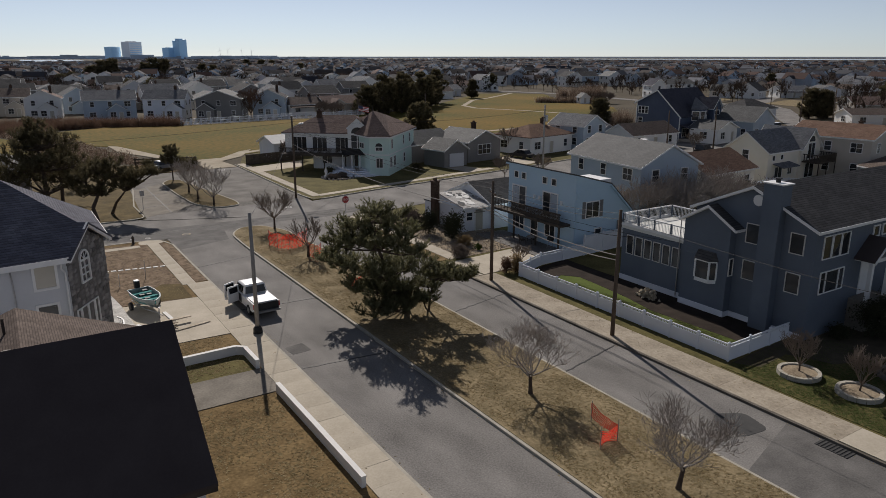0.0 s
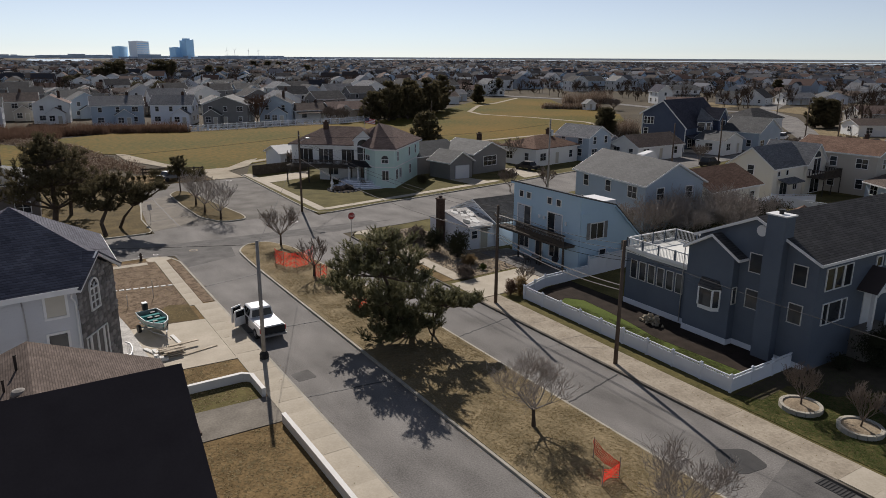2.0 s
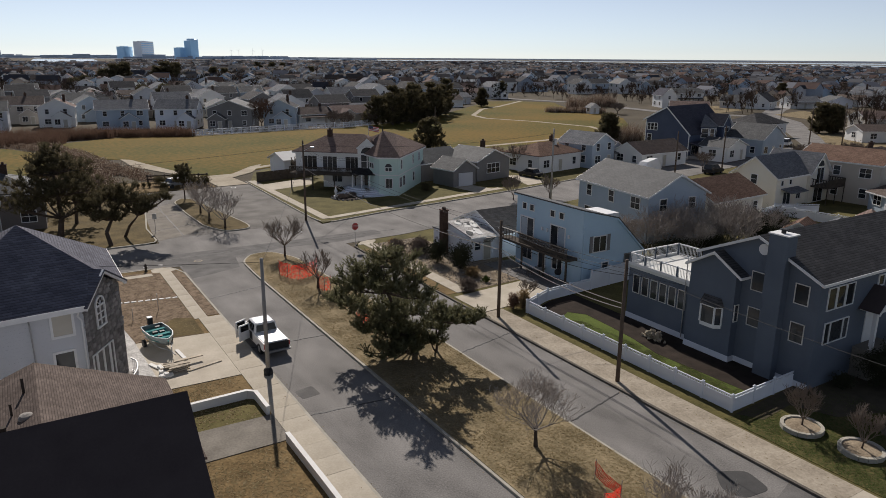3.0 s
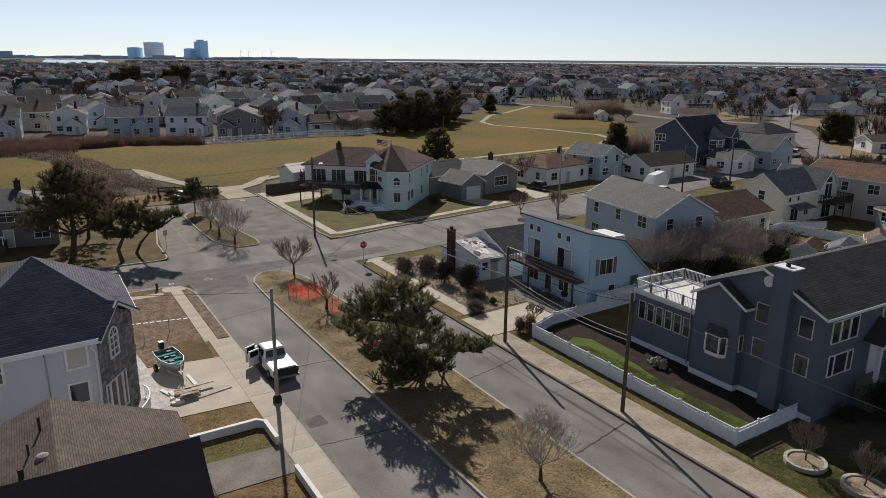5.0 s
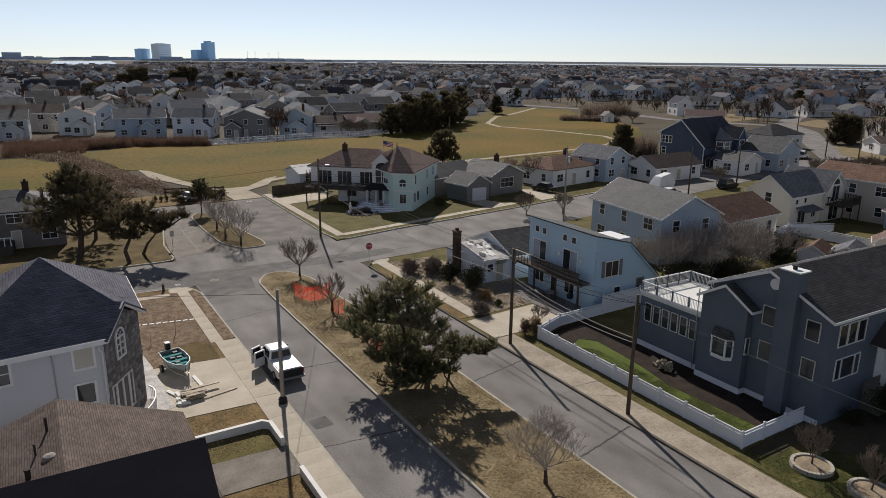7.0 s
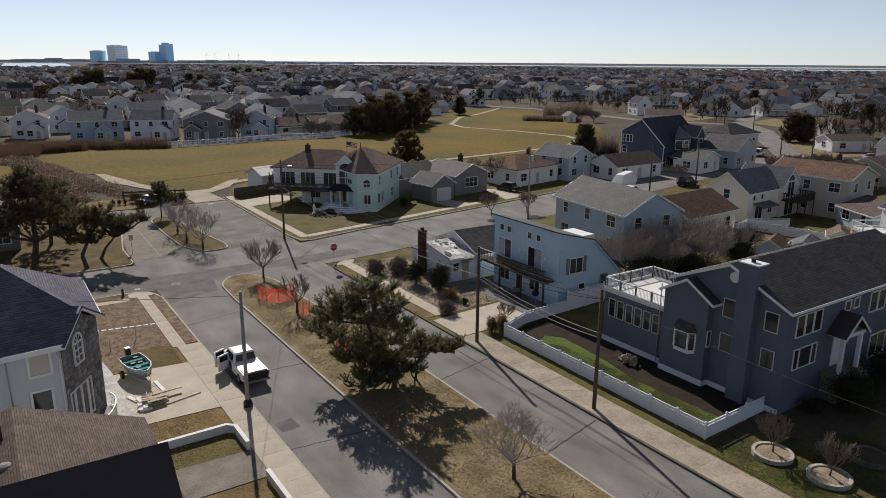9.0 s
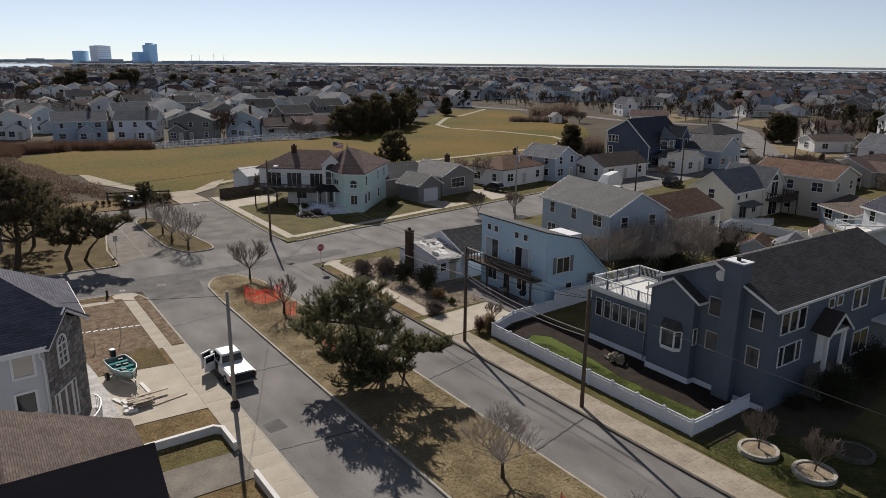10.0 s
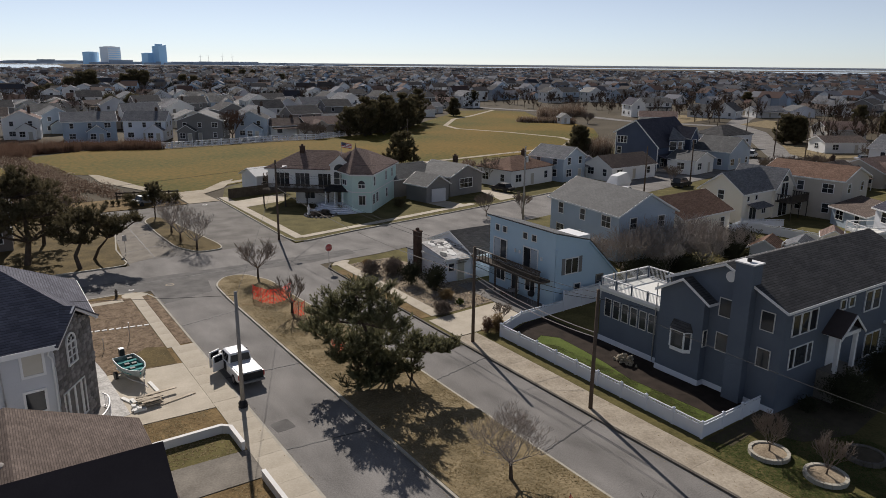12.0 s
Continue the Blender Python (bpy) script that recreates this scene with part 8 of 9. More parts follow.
def navy_house():
    """Tall navy house: a broad gable end, a steep roof falling to the street, a turret bay, a gabled bay and a porch."""
    h = thing("house", "tall navy blue house with white trim and turret bay", "house", at=(122.6, 101.2, 0.1), turn=10)
    x0, x1 = -6.0, 9.5
    prof = [(-5.2, 0.0), (-5.2, 5.0), (0.2, 10.0), (5.0, 7.4), (5.0, 0.0)]
    bm = bmesh.new()
    ends = [[bm.verts.new((x, y, z)) for y, z in prof] for x in (x0, x1)]
    bm.faces.new(ends[0])
    bm.faces.new(ends[1][::-1])
    for k in range(5):
        j = (k + 1) % 5
        bm.faces.new((ends[0][j], ends[0][k], ends[1][k], ends[1][j]))
    bmesh.ops.recalc_face_normals(bm, faces=bm.faces)
    part("wall", bm, "navy_lap", h)
    for (ya, za), (yb, zb) in (((-5.6, 4.63), (0.2, 10.0)), ((0.2, 10.0), (5.5, 7.13))):
        bm = bmesh.new()
        plate(bm, [(x0 - 0.35, ya, za + 0.16), (x1 + 0.3, ya, za + 0.16), (x1 + 0.3, yb, zb + 0.16), (x0 - 0.35, yb, zb + 0.16)], 0.12)
        part("roof_slope", bm, "roof_navy", h)
        bm = bmesh.new()
        hexa(bm, [(x0 - 0.42, ya, za - 0.16), (x0 - 0.3, ya, za - 0.16), (x0 - 0.3, yb, zb - 0.16), (x0 - 0.42, yb, zb - 0.16), (x0 - 0.42, ya, za + 0.14), (x0 - 0.3, ya, za + 0.14), (x0 - 0.3, yb, zb + 0.14), (x0 - 0.42, yb, zb + 0.14)])
        part("rake_board", bm, "trim", h)
    west = Wall(x0, 5.0, x0, -5.2)
    for a, b, w in ((0.5, 5.2, 2.2), (0.6, 2.9, 0.9), (0.6, 0.9, 1.0)):
        for k in range(3 if w > 2 else 1):
            window(h, west, a + k * 0.8, b, a + k * 0.8 + (0.62 if w > 2 else w), b + 1.35, (0, 1), wide=0.11)
    for a, top in ((-0.02, 7.3), (west.length - 0.16, 4.7)):
        bm = bmesh.new()
        west.box(bm, a, a + 0.18, 0, top, 0.0, 0.05)
        part("corner_board", bm, "trim", h)
    # turret bay with a pointed roof
    ring = [(0.5 + 2.2 * math.cos(q), -5.2 + 1.9 * math.sin(q)) for q in (math.pi, 1.28 * math.pi, 1.5 * math.pi, 1.72 * math.pi, 2 * math.pi)]
    bm = bmesh.new()
    slab(bm, ring, 2.6, 6.2)
    part("turret_wall", bm, "navy_lap", h)
    for p, q in zip(ring, ring[1:]):
        bm = bmesh.new()
        c = (0.5, -5.0)
        grow_out = [(c[0] + (v[0] - c[0]) * 1.18, c[1] + (v[1] - c[1]) * 1.18) for v in (p, q)]
        plate(bm, [(*grow_out[0], 6.25), (*grow_out[1], 6.25), (0.5, -4.6, 8.6)], 0.12)
        part("turret_roof", bm, "roof_light", h)
        w = Wall(*p, *q)
        window(h, w, 0.2, 4.0, w.length - 0.2, 5.7, (0, 1), wide=0.14)
    # gabled bay
    gable_walls(h, 5.0, -6.4, 8.6, -3.0, 6.2, 2.0, "y", "navy_lap", base=2.6)
    gable_roof(h, 5.0, -6.4, 8.6, -1.5, 6.2, 2.0, "y", "roof_navy", over=0.3)
    s = Wall(5.0, -6.4, 8.6, -6.4)
    window(h, s, 0.9, 3.9, 2.7, 5.6, (1, 1), wide=0.14)
    # porch
    bm = bmesh.new()
    plate(bm, [(x0, -8.0, 2.65), (x1, -8.0, 2.65), (x1, -5.2, 3.3), (x0, -5.2, 3.3)], 0.15)
    porch = part("porch_roof", bm, "roof_navy", h)
    for k in range(7):
        x = x0 + 0.2 + (x1 - x0 - 0.4) * k / 6
        bm = bmesh.new()
        box(bm, x - 0.1, -7.9, 0, x + 0.1, -7.7, 2.55)
        part("post", bm, "trim", porch)
    bm = bmesh.new()
    box(bm, x0, -7.85, 1.35, x1, -7.75, 1.45)
    for k in range(60):
        x = x0 + (x1 - x0) * k / 60
        box(bm, x, -7.82, 0.6, x + 0.06, -7.78, 1.35)
    part("porch_rail", bm, "trim", porch)
    bm = bmesh.new()
    box(bm, x0, -8.0, 0, x1, -5.25, 0.55)
    part("porch_floor", bm, "wood_gray", porch)
    f = Wall(x0, -5.2, x1, -5.2)
    for a in (1.2, 5.5, 10.0, 13.0):
        window(h, f, a, 0.8, a + 1.4, 2.4, (1, 1), wide=0.12)
    return h


navy_house()
plain_house((169.5, 116.0, 0.1), -2, 12, 9, 3.4, 2.3, "x", "gray_lap", "roof_dark", "grey house with dark hipped roof", hip=True)
plain_house((135.5, 92.6, 0.1), 10, 10, 8, 3.8, 2.6, "y", "paleblue_lap", "roof_gray", "pale blue gabled house near the street")
plain_house((123, 91.0, 0.1), 10, 8, 6, 2.8, 1.4, "y", "white_lap", "roof_gray", "small white gabled garage house")
# between avenue and the second street
plain_house((63.2, 57.2, 0.1), -8, 8.0, 13.0, 5.3, 2.1, "y", "paleblue_lap", "roof_gray", "pale blue two-storey house with broad grey roof", storeys=2, step=3.6)
plain_house((76.8, 57.6, 0.1), 4, 10.6, 8.2, 3.0, 2.0, "x", "cream_lap", "roof_rust", "cream bungalow with rust brown roof")
cream = plain_house((92.0, 59.2, 0.1), 4, 9.4, 6.6, 4.3, 2.4, "x", "cream_lap", "roof_light", "cream two-storey house with arched gable window", storeys=2, sides="w", step=4)
gable_walls(cream, 3.2, -3.7, 8.4, 3.28, 4.3, 2.5, "y", "cream_lap", name="cross_wing")
gable_roof(cream, 3.2, -3.7, 8.4, 3.28, 4.3, 2.5, "y", "roof_light", over=0.3)
s = Wall(3.2, -3.7, 8.4, -3.7)
gable_window(cream, s, 2.6, 5.1, 0.8)
for a in (1.7, 2.65):
    window(cream, s, a, 2.75, a + 0.85, 4.85, (0, 0), name="glass_door")
window(cream, s, 1.4, 0.1, 3.8, 2.1, (1, 0), name="glass_door")
s = Wall(-4.7, -3.3, 3.2, -3.3)
for a in (1.1, 3.2):
    window(cream, s, a, 3.1, a + 0.55, 3.75, (0, 0))
window(cream, s, 2.0, 0.1, 3.8, 2.1, (1, 0), name="glass_door")
window(cream, s, 5.4, 0.9, 6.4, 2.1, (1, 0))
bm = bmesh.new()
box(bm, 3.4, -6.2, 2.35, 8.2, -3.75, 2.55)
deck = part("deck", bm, "wood_dark", cream, "raised dark timber deck")
for k in range(17):
    bm = bmesh.new()
    box(bm, 3.4 + k * 0.294, -6.2, 0 if k % 8 == 0 else 2.55, 3.5 + k * 0.294, -6.1, 3.45)
    part("baluster", bm, "wood_dark", deck)
for x in (3.4, 8.1):
    for k in range(6):
        bm = bmesh.new()
        box(bm, x, -5.9 + k * 0.36, 2.55, x + 0.1, -5.8 + k * 0.36, 3.45)
        part("baluster", bm, "wood_dark", deck)
    bm = bmesh.new()
    box(bm, x, -6.1, 3.45, x + 0.1, -3.8, 3.55)
    part("rail", bm, "wood_dark", deck)
bm = bmesh.new()
box(bm, 3.4, -6.22, 3.45, 8.2, -6.1, 3.55)
part("rail", bm, "wood_dark", deck)
bm = bmesh.new()
plate(bm, [(-3.4, -3.32, 2.7), (0.9, -3.32, 2.7), (0.9, -4.9, 2.3), (-3.4, -4.9, 2.3)], 0.12)
part("porch_roof", bm, "roof_light", cream)
plain_house((105.3, 55.6, 0.1), 95, 11.6, 8.8, 5.7, 1.55, "x", "tan_lap", "roof_rust", "tan two-storey house with rust brown roof", storeys=2, step=3.6)
plain_house((101.1, 44.1, 0.1), 61, 7.3, 8.5, 2.4, 1.3, "x", "paleblue_lap", "roof_brown", "pale blue low house with brown roof")
slate_blue = plain_house((91.4, 33.0, 0.1), 60, 10, 9, 4.9, 2.0, "x", "gray_lap", "roof_navy", "slate blue two-storey house with white balcony rails", storeys=2, sides="ne")
bm = bmesh.new()
box(bm, 1.0, 4.52, 2.2, 5.0, 8.0, 2.4)
deck = part("deck", bm, "deck_white", slate_blue, "white raised deck")
bm = bmesh.new()
for x0, y0, x1, y1 in ((1.0, 7.9, 5.0, 8.0), (1.0, 4.52, 1.1, 7.9), (4.9, 4.52, 5.0, 7.9)):
    box(bm, x0, y0, 3.25, x1, y1, 3.35)
    box(bm, x0, y0, 2.6, x1, y1, 2.66)
part("rail", bm, "trim", deck)
for x in (1.05, 3.0, 4.95):
    bm = bmesh.new()
    box(bm, x - 0.07, 7.86, 0, x + 0.07, 8.0, 3.4)
    part("post", bm, "trim", deck)
plain_house((76.5, 27.5, 0.1), 0, 14, 9.5, 5.0, 2.2, "x", "gray_lap", "roof_gray", "grey house beyond the slate one", storeys=2)
plain_house((74.0, 43.2, 0.1), 20, 3.3, 3.0, 1.6, 0.9, "x", "gray_lap", "roof_rust", "low garden building with rust roof", sides="s")
plain_house((77.6, 41.4, 0.1), 20, 4.0, 3.0, 1.5, 0.8, "x", "gray_lap", "roof_light", "low garden building with grey roof", sides="s")
plain_house((85.0, 41.6, 0.1), 30, 2.8, 2.2, 1.8, 0.7, "x", "cream_lap", "roof_mauve", "small yellow garden shed with tan roof", sides="s")
brown_house = plain_house((-3.4, 96.8, 0.1), -3, 13.4, 8.8, 4.3, 1.8, "x", "brown_lap", "roof_gray", "dark brown split-level house under the pines", storeys=2, hip=True, stack=True)
bm = bmesh.new()
box(bm, -6.0, -7.4, 0, 1.4, -4.4, 1.1)
deck = part("deck", bm, "wood_dark", brown_house)
for k in range(13):
    bm = bmesh.new()
    box(bm, -6.0 + k * 0.6, -7.45, 1.1, -5.9 + k * 0.6, -7.35, 2.0)
    part("baluster", bm, "vinyl", deck)
bm = bmesh.new()
box(bm, -6.0, -7.46, 2.0, 1.4, -7.34, 2.1)
part("rail", bm, "vinyl", deck)
plain_house((-18, 100.0, 0.1), 4, 13, 9, 3.0, 1.7, "x", "midgray_lap", "roof_dark", "dark grey bungalow behind the pines")
shed = plain_house((43.0, 117.5, 0.1), 10, 7.5, 5, 2.6, 1.0, "x", "vinyl", "whitewash", "small white shed behind the corner house", sides="s")
vinyl_fence([(81.2, 53.0), (84.6, 53.6), (85.6, 48.6), (86.4, 43.2), (88.4, 39.6)], panel=2.4, high=1.25, text="white vinyl garden fence between the plots")
vinyl_fence([(86.8, 55.0), (91.6, 51.6)], panel=2.4, high=1.0, text="low white picket-topped fence beside a garden deck")

# round the bend of the second street
BEND = [
    ((186, 94, 0), -30, 11, 7.5, 2.7, 1.3, "x", "white_lap", "roof_brown", 1, False, "white bungalow with brown roof on a lawn"),
    ((267, 182, 0), 20, 12, 9, 3.0, 3.2, "x", "white_lap", "roof_dark", 1, False, "white house with tall dark roof at the bend"),
    ((259, 190, 0), 20, 7, 8, 2.8, 2.4, "y", "gray_lap", "roof_gray", 1, False, "small grey gabled house at the bend"),
    ((284, 176, 0), -25, 13, 8, 2.9, 1.7, "x", "white_lap", "roof_light", 1, True, "low white house with porch at the bend"),
    ((299, 170, 0), -25, 11, 8, 2.9, 1.9, "y", "vinyl", "roof_gray", 1, False, "low pale gabled house beside the brush"),
    ((263, 218, 0), -20, 13, 9, 4.6, 2.0, "x", "white_lap", "roof_gray", 2, True, "white house with long porch by the park"),
    ((236, 206, 0), -25, 6, 10, 5.0, 2.6, "y", "white_lap", "roof_navy", 2, False, "narrow white gabled house with dark roof")]
PARK_EDGE = [
    ((278, 304, 0), -12, 10, 10, 5.6, 2.6, "y", "white_lap", "roof_dark", 2, True, "white two-storey house with dark roof"),
    ((292, 306, 0), -12, 11, 10, 5.6, 2.4, "x", "paleblue_lap", "roof_dark", 2, True, "pale blue two-storey house with balcony porch"),
    ((304, 298, 0), -12, 9, 10, 5.6, 2.6, "y", "white_lap", "roof_gray", 2, False, "white two-storey gabled house"),
    ((314, 282, 0), -12, 11, 9, 5.2, 2.2, "x", "paleblue_lap", "roof_dark", 2, False, "pale blue two-storey house with dark roof"),
    ((211, 172.5, 0), -48, 13, 8, 3.0, 1.8, "x", "cream_lap", "roof_mauve", 1, False, "cream low house with mauve roof by the park"),
    ((199, 163, 0), -48, 3.4, 3, 2.2, 0.9, "y", "gray_lap", "roof_gray", 1, False, "small grey garden shed by the park"),
    ((183.8, 193, 0), -20, 3.6, 3.6, 2.4, 1.3, "y", "white_lap", "roof_gray", 1, False, "small white summerhouse at the field edge"),
    ((221, 112, 0), -30, 12, 9, 3.0, 2.0, "x", "tan_lap", "roof_mauve", 1, False, "tan bungalow among brown brush"),
    ((244, 100, 0), -30, 12, 9, 5.2, 2.2, "x", "white_lap", "roof_gray", 2, False, "white two-storey house beyond the brush"),
    ((214, 82, 0), -30, 12, 9, 3.2, 2.0, "y", "gray_lap", "roof_brown", 1, False, "grey gabled house with brown roof")]
for at, turn, w, d, eave, rise, along, wall, roof, st, porch, text in BEND + PARK_EDGE:
    plain_house(at, turn, w, d, eave, rise, along, wall, roof, text, storeys=st, porch=porch, step=4, sides="sw")

# flag on the corner house
fl = thing("flag", "striped flag on a short pole above the roof", "flag", at=(46.9, 96.4, 7.6))
bm = bmesh.new()
tube(bm, (0, 0, 0), (0, 0, 2.2), 0.03, 0.025, 6)
part("pole", bm, "metal", fl)
for k in range(7):
    bm = bmesh.new()
    v = [bm.verts.new((0.03 + 1.5 * j / 8, 0.12 * math.sin(j * 0.9) - 0.5 * j / 8, 1.35 + 0.11 * (k + e) - 0.04 * j)) for e in (0, 1) for j in range(9)]
    for j in range(8):
        bm.faces.new((v[j], v[j + 1], v[10 + j], v[9 + j]))
    part("stripe", bm, "red" if k % 2 == 0 else "trim", fl)
bm = bmesh.new()
v = [bm.verts.new((0.03 + 0.62 * j / 3, 0.12 * math.sin(j * 0.97) - 0.21 * j / 3 - 0.02, z - 0.035 * j)) for z in (1.68, 2.12) for j in range(4)]
for j in range(3):
    bm.faces.new((v[j], v[j + 1], v[5 + j], v[4 + j]))
part("canton", bm, "navy_lap", fl)
bm = bmesh.new()
lathe(bm, [(0.3, 0), (0.3, 0.3), (0.18, 0.35), (0.16, 0.7), (0.24, 0.9), (0.2, 1.15), (0.09, 1.25), (0.12, 1.4), (0.05, 1.55)], (39.5, 92.2, 0.12), 12)
part("statue", bm, "trim", None, "pale garden statue on a round base", "statue")
ring = thing("flower_bed", "round planted bed edged with dark stones", "flower bed", at=(41.0, 91.5, 0.12))
bm = bmesh.new()
lathe(bm, [(2.2, 0), (2.2, 0.05), (1.0, 0.1)], sides=20)
part("soil", bm, "soil", ring)
for k in range(22):
    bm = bmesh.new()
    q = 2 * math.pi * k / 22
    tube(bm, (2.25 * math.cos(q), 2.25 * math.sin(q), 0), (2.25 * math.cos(q), 2.25 * math.sin(q), 0.2), 0.2, 0.12, 6)
    part("stone", bm, "field_stone", ring)


# ---- far neighbourhood ----
variants = []
SPOT = (0, -400, -60)
for k, (w, d, eave, rise, along, wall, roof, st) in enumerate((
    (9, 8, 5.4, 2.2, "x", "paleblue_lap", "roof_gray", 2), (11, 8, 3.0, 1.8, "x", "white_lap", "roof_brown", 1), (9, 10, 5.4, 2.6, "y", "gray_lap", "roof_dark", 2),
    (12, 9, 3.0, 2.0, "x", "tan_lap", "roof_mauve", 1), (9, 11, 5.6, 2.4, "y", "white_lap", "roof_light", 2), (11, 9, 3.2, 2.2, "y", "cream_lap", "roof_gray", 1),
    (10, 9, 5.4, 2.2, "x", "midgray_lap", "roof_dark", 2), (11, 8, 3.0, 1.6, "x", "gray_lap", "roof_light", 1))):
    text = ("two-storey " if st == 2 else "single-storey ") + {"paleblue_lap": "pale blue", "white_lap": "white", "gray_lap": "light grey", "tan_lap": "tan", "cream_lap": "cream", "midgray_lap": "dark grey"}[wall] + " clapboard house with " + {"roof_gray": "grey", "roof_brown": "brown", "roof_dark": "dark", "roof_mauve": "mauve-brown", "roof_light": "light grey"}[roof] + " shingle roof"
    h = plain_house((0, 0, 0), 0, w, d, eave, rise, along, wall, roof, text, st, step=4.0, group="houses of the far streets", sides="sw", stack=k in (1, 4), porch=k in (1, 6), bars=False)
    off = (-1) ** k * w * 0.2
    if k not in (1, 6):
        gable_walls(h, off - 2.0, -d / 2 - 2.2, off + 2.0, -d / 2 - 0.02, eave if k % 3 == 0 else 2.7, 1.4, "y", wall, name="wing")
        gable_roof(h, off - 2.0, -d / 2 - 2.2, off + 2.0, 0.0, eave if k % 3 == 0 else 2.7, 1.4, "y", roof, over=0.3)
        window(h, Wall(off - 2.0, -d / 2 - 2.2, off + 2.0, -d / 2 - 2.2), 1.2, 1.0, 2.8, 2.3, (1, 0))
        gable_walls(h, -w / 2 - 1.8, -2.0, -w / 2 - 0.02, 2.0, 2.5, 1.2, "x", wall, name="side_wing")
        gable_roof(h, -w / 2 - 1.8, -2.0, -w / 2 + 0.3, 2.0, 2.5, 1.2, "x", roof, over=0.25)
    variants.append((h, w, d))
rnd = random.Random(77)
AVOID = [FIELD, [far(1600, 300), far(1480, 800), far(1460, 1500), far(2300, 1900), far(2300, 300)], [(20, 1500), (200, 1500), (300, 2380), (420, 3300), (60, 3300)], [(-100, 60), (48, 60), (48, 130), (-100, 130)], [(-60, 115), (30, 115), (30, 175), (12, 200), (-60, 215)], [(28, 70), (150, 70), (150, 130), (60, 132), (28, 132)], [(96, 186), (142, 216), (136, 232), (92, 204)],
         [(140, 66), (215, 70), (300, 145), (335, 230), (318, 285), (300, 312), (215, 312), (190, 215), (170, 160), (128, 112)], [(-100, -100), (120, -100), (120, 75), (28, 80), (13, 118), (-100, 118)], [(62, 124), (150, 120), (162, 160), (118, 140), (62, 134)]]
spots = []
for row in range(0, 92):
    for col in range(-30, 150):
        y = 40 + row * 22.5 + (3 if row % 2 else -4)
        x = -300 + col * 13.4 + rnd.uniform(-2, 2)
        y += rnd.uniform(-2.0, 2.0)
        d = math.hypot(x, y)
        if d > 2050 or d < 90:
            continue
        f, r = x * FWD.x + y * FWD.y, x * RGT.x + y * RGT.y
        if f < 60 or abs(r) > 0.74 * f + 20 or rnd.random() < 0.1 + 0.1 * (d > 900):
            continue
        if any(inside(x, y, a) for a in AVOID) or noise.noise((x * 0.004, y * 0.004, 3.3)) > 0.42:
            continue
        spots.append((d, x, y))
# a row facing the park
spots = [s for s in spots if not (-15 < s[1] < 22 and s[2] < 254) and not (s[2] < 226 - 0.25 * max(0, s[1] - 30) and 5 < s[1] < 100 and s[2] > 180)]
for x, y in ((80, 204), (91, 203)):
    spots.append((math.hypot(x, y), x, y))


def park_house(at, turn, w, d, along, wall, roof, wing, label):
    """Two-storey house with a small gabled front wing."""
    h = plain_house(at, turn, w, d, 5.4, 2.2, along, wall, roof, label, storeys=2, step=3.4, sides="swe", stack=wing > 0)
    gable_walls(h, wing - 2.3, -d / 2 - 2.4, wing + 2.3, -d / 2 - 0.02, 2.9, 1.5, "y", wall)
    gable_roof(h, wing - 2.3, -d / 2 - 2.4, wing + 2.3, -d / 2 + 0.4, 2.9, 1.5, "y", roof, over=0.3)
    s = Wall(wing - 2.3, -d / 2 - 2.4, wing + 2.3, -d / 2 - 2.4)
    window(h, s, 0.7, 0.9, 2.0, 2.3, (1, 1))
    window(h, s, 2.8, 0.1, 3.8, 2.2, (0, 0), "blind", name="door")


park_house((28.4, 214.6, 0.0), -6, 13, 9, "x", "paleblue_lap", "roof_light", 1.5, "pale blue two-storey house with gabled entrance by the park")
park_house((42.6, 209.6, 0.0), -26, 11, 8, "x", "vinyl", "roof_light", 3.0, "bluish white two-storey house by the park")
park_house((56.0, 203.0, 0.0), -28, 12, 10, "y", "midgray_lap", "roof_gray", -3.2, "grey two-storey gabled house by the park")
park_house((69.6, 202.0, 0.0), -26, 9, 9, "y", "paleblue_lap", "roof_dark", 1.0, "pale blue gabled house with dark roof by the park")
park_house((13.5, 229, 0.0), -8, 9, 8, "y", "white_lap", "roof_mauve", 1.2, "white gabled house behind the hedge")
park_house((3, 244, 0.0), -4, 16, 9, "x", "tan_lap", "roof_brown", 4.0, "long house with brown roof behind the hedge")
park_house((-4, 222, 0.0), -4, 11, 9, "x", "gray_lap", "roof_gray", 2.0, "grey house behind the hedge")
bare_tree("garden_tree", 62.3, 198.0, 0, 8.5, 95, "tall dense brown bare tree between houses", level=4, splits=2, limbs=12, trunk=0.15, thick=0.14, spread=0.7, thin=0.04, group="garden trees", mat="hedge")
spots.sort()
NEAR = 112
for k, (d, x, y) in enumerate(spots[:NEAR]):
    h, w, dd = variants[k % len(variants)] if k >= len(variants) else variants[k]
    m = pose(x, y, -0.03, 0, 0, rnd.choice((0, 0, 0, 90, 180)) + rnd.uniform(-4, 4))
    if k < len(variants):
        h.matrix_world = m
    elif not (170 < x < 206 and 182 < y < 226):
        copy_thing(h, m)


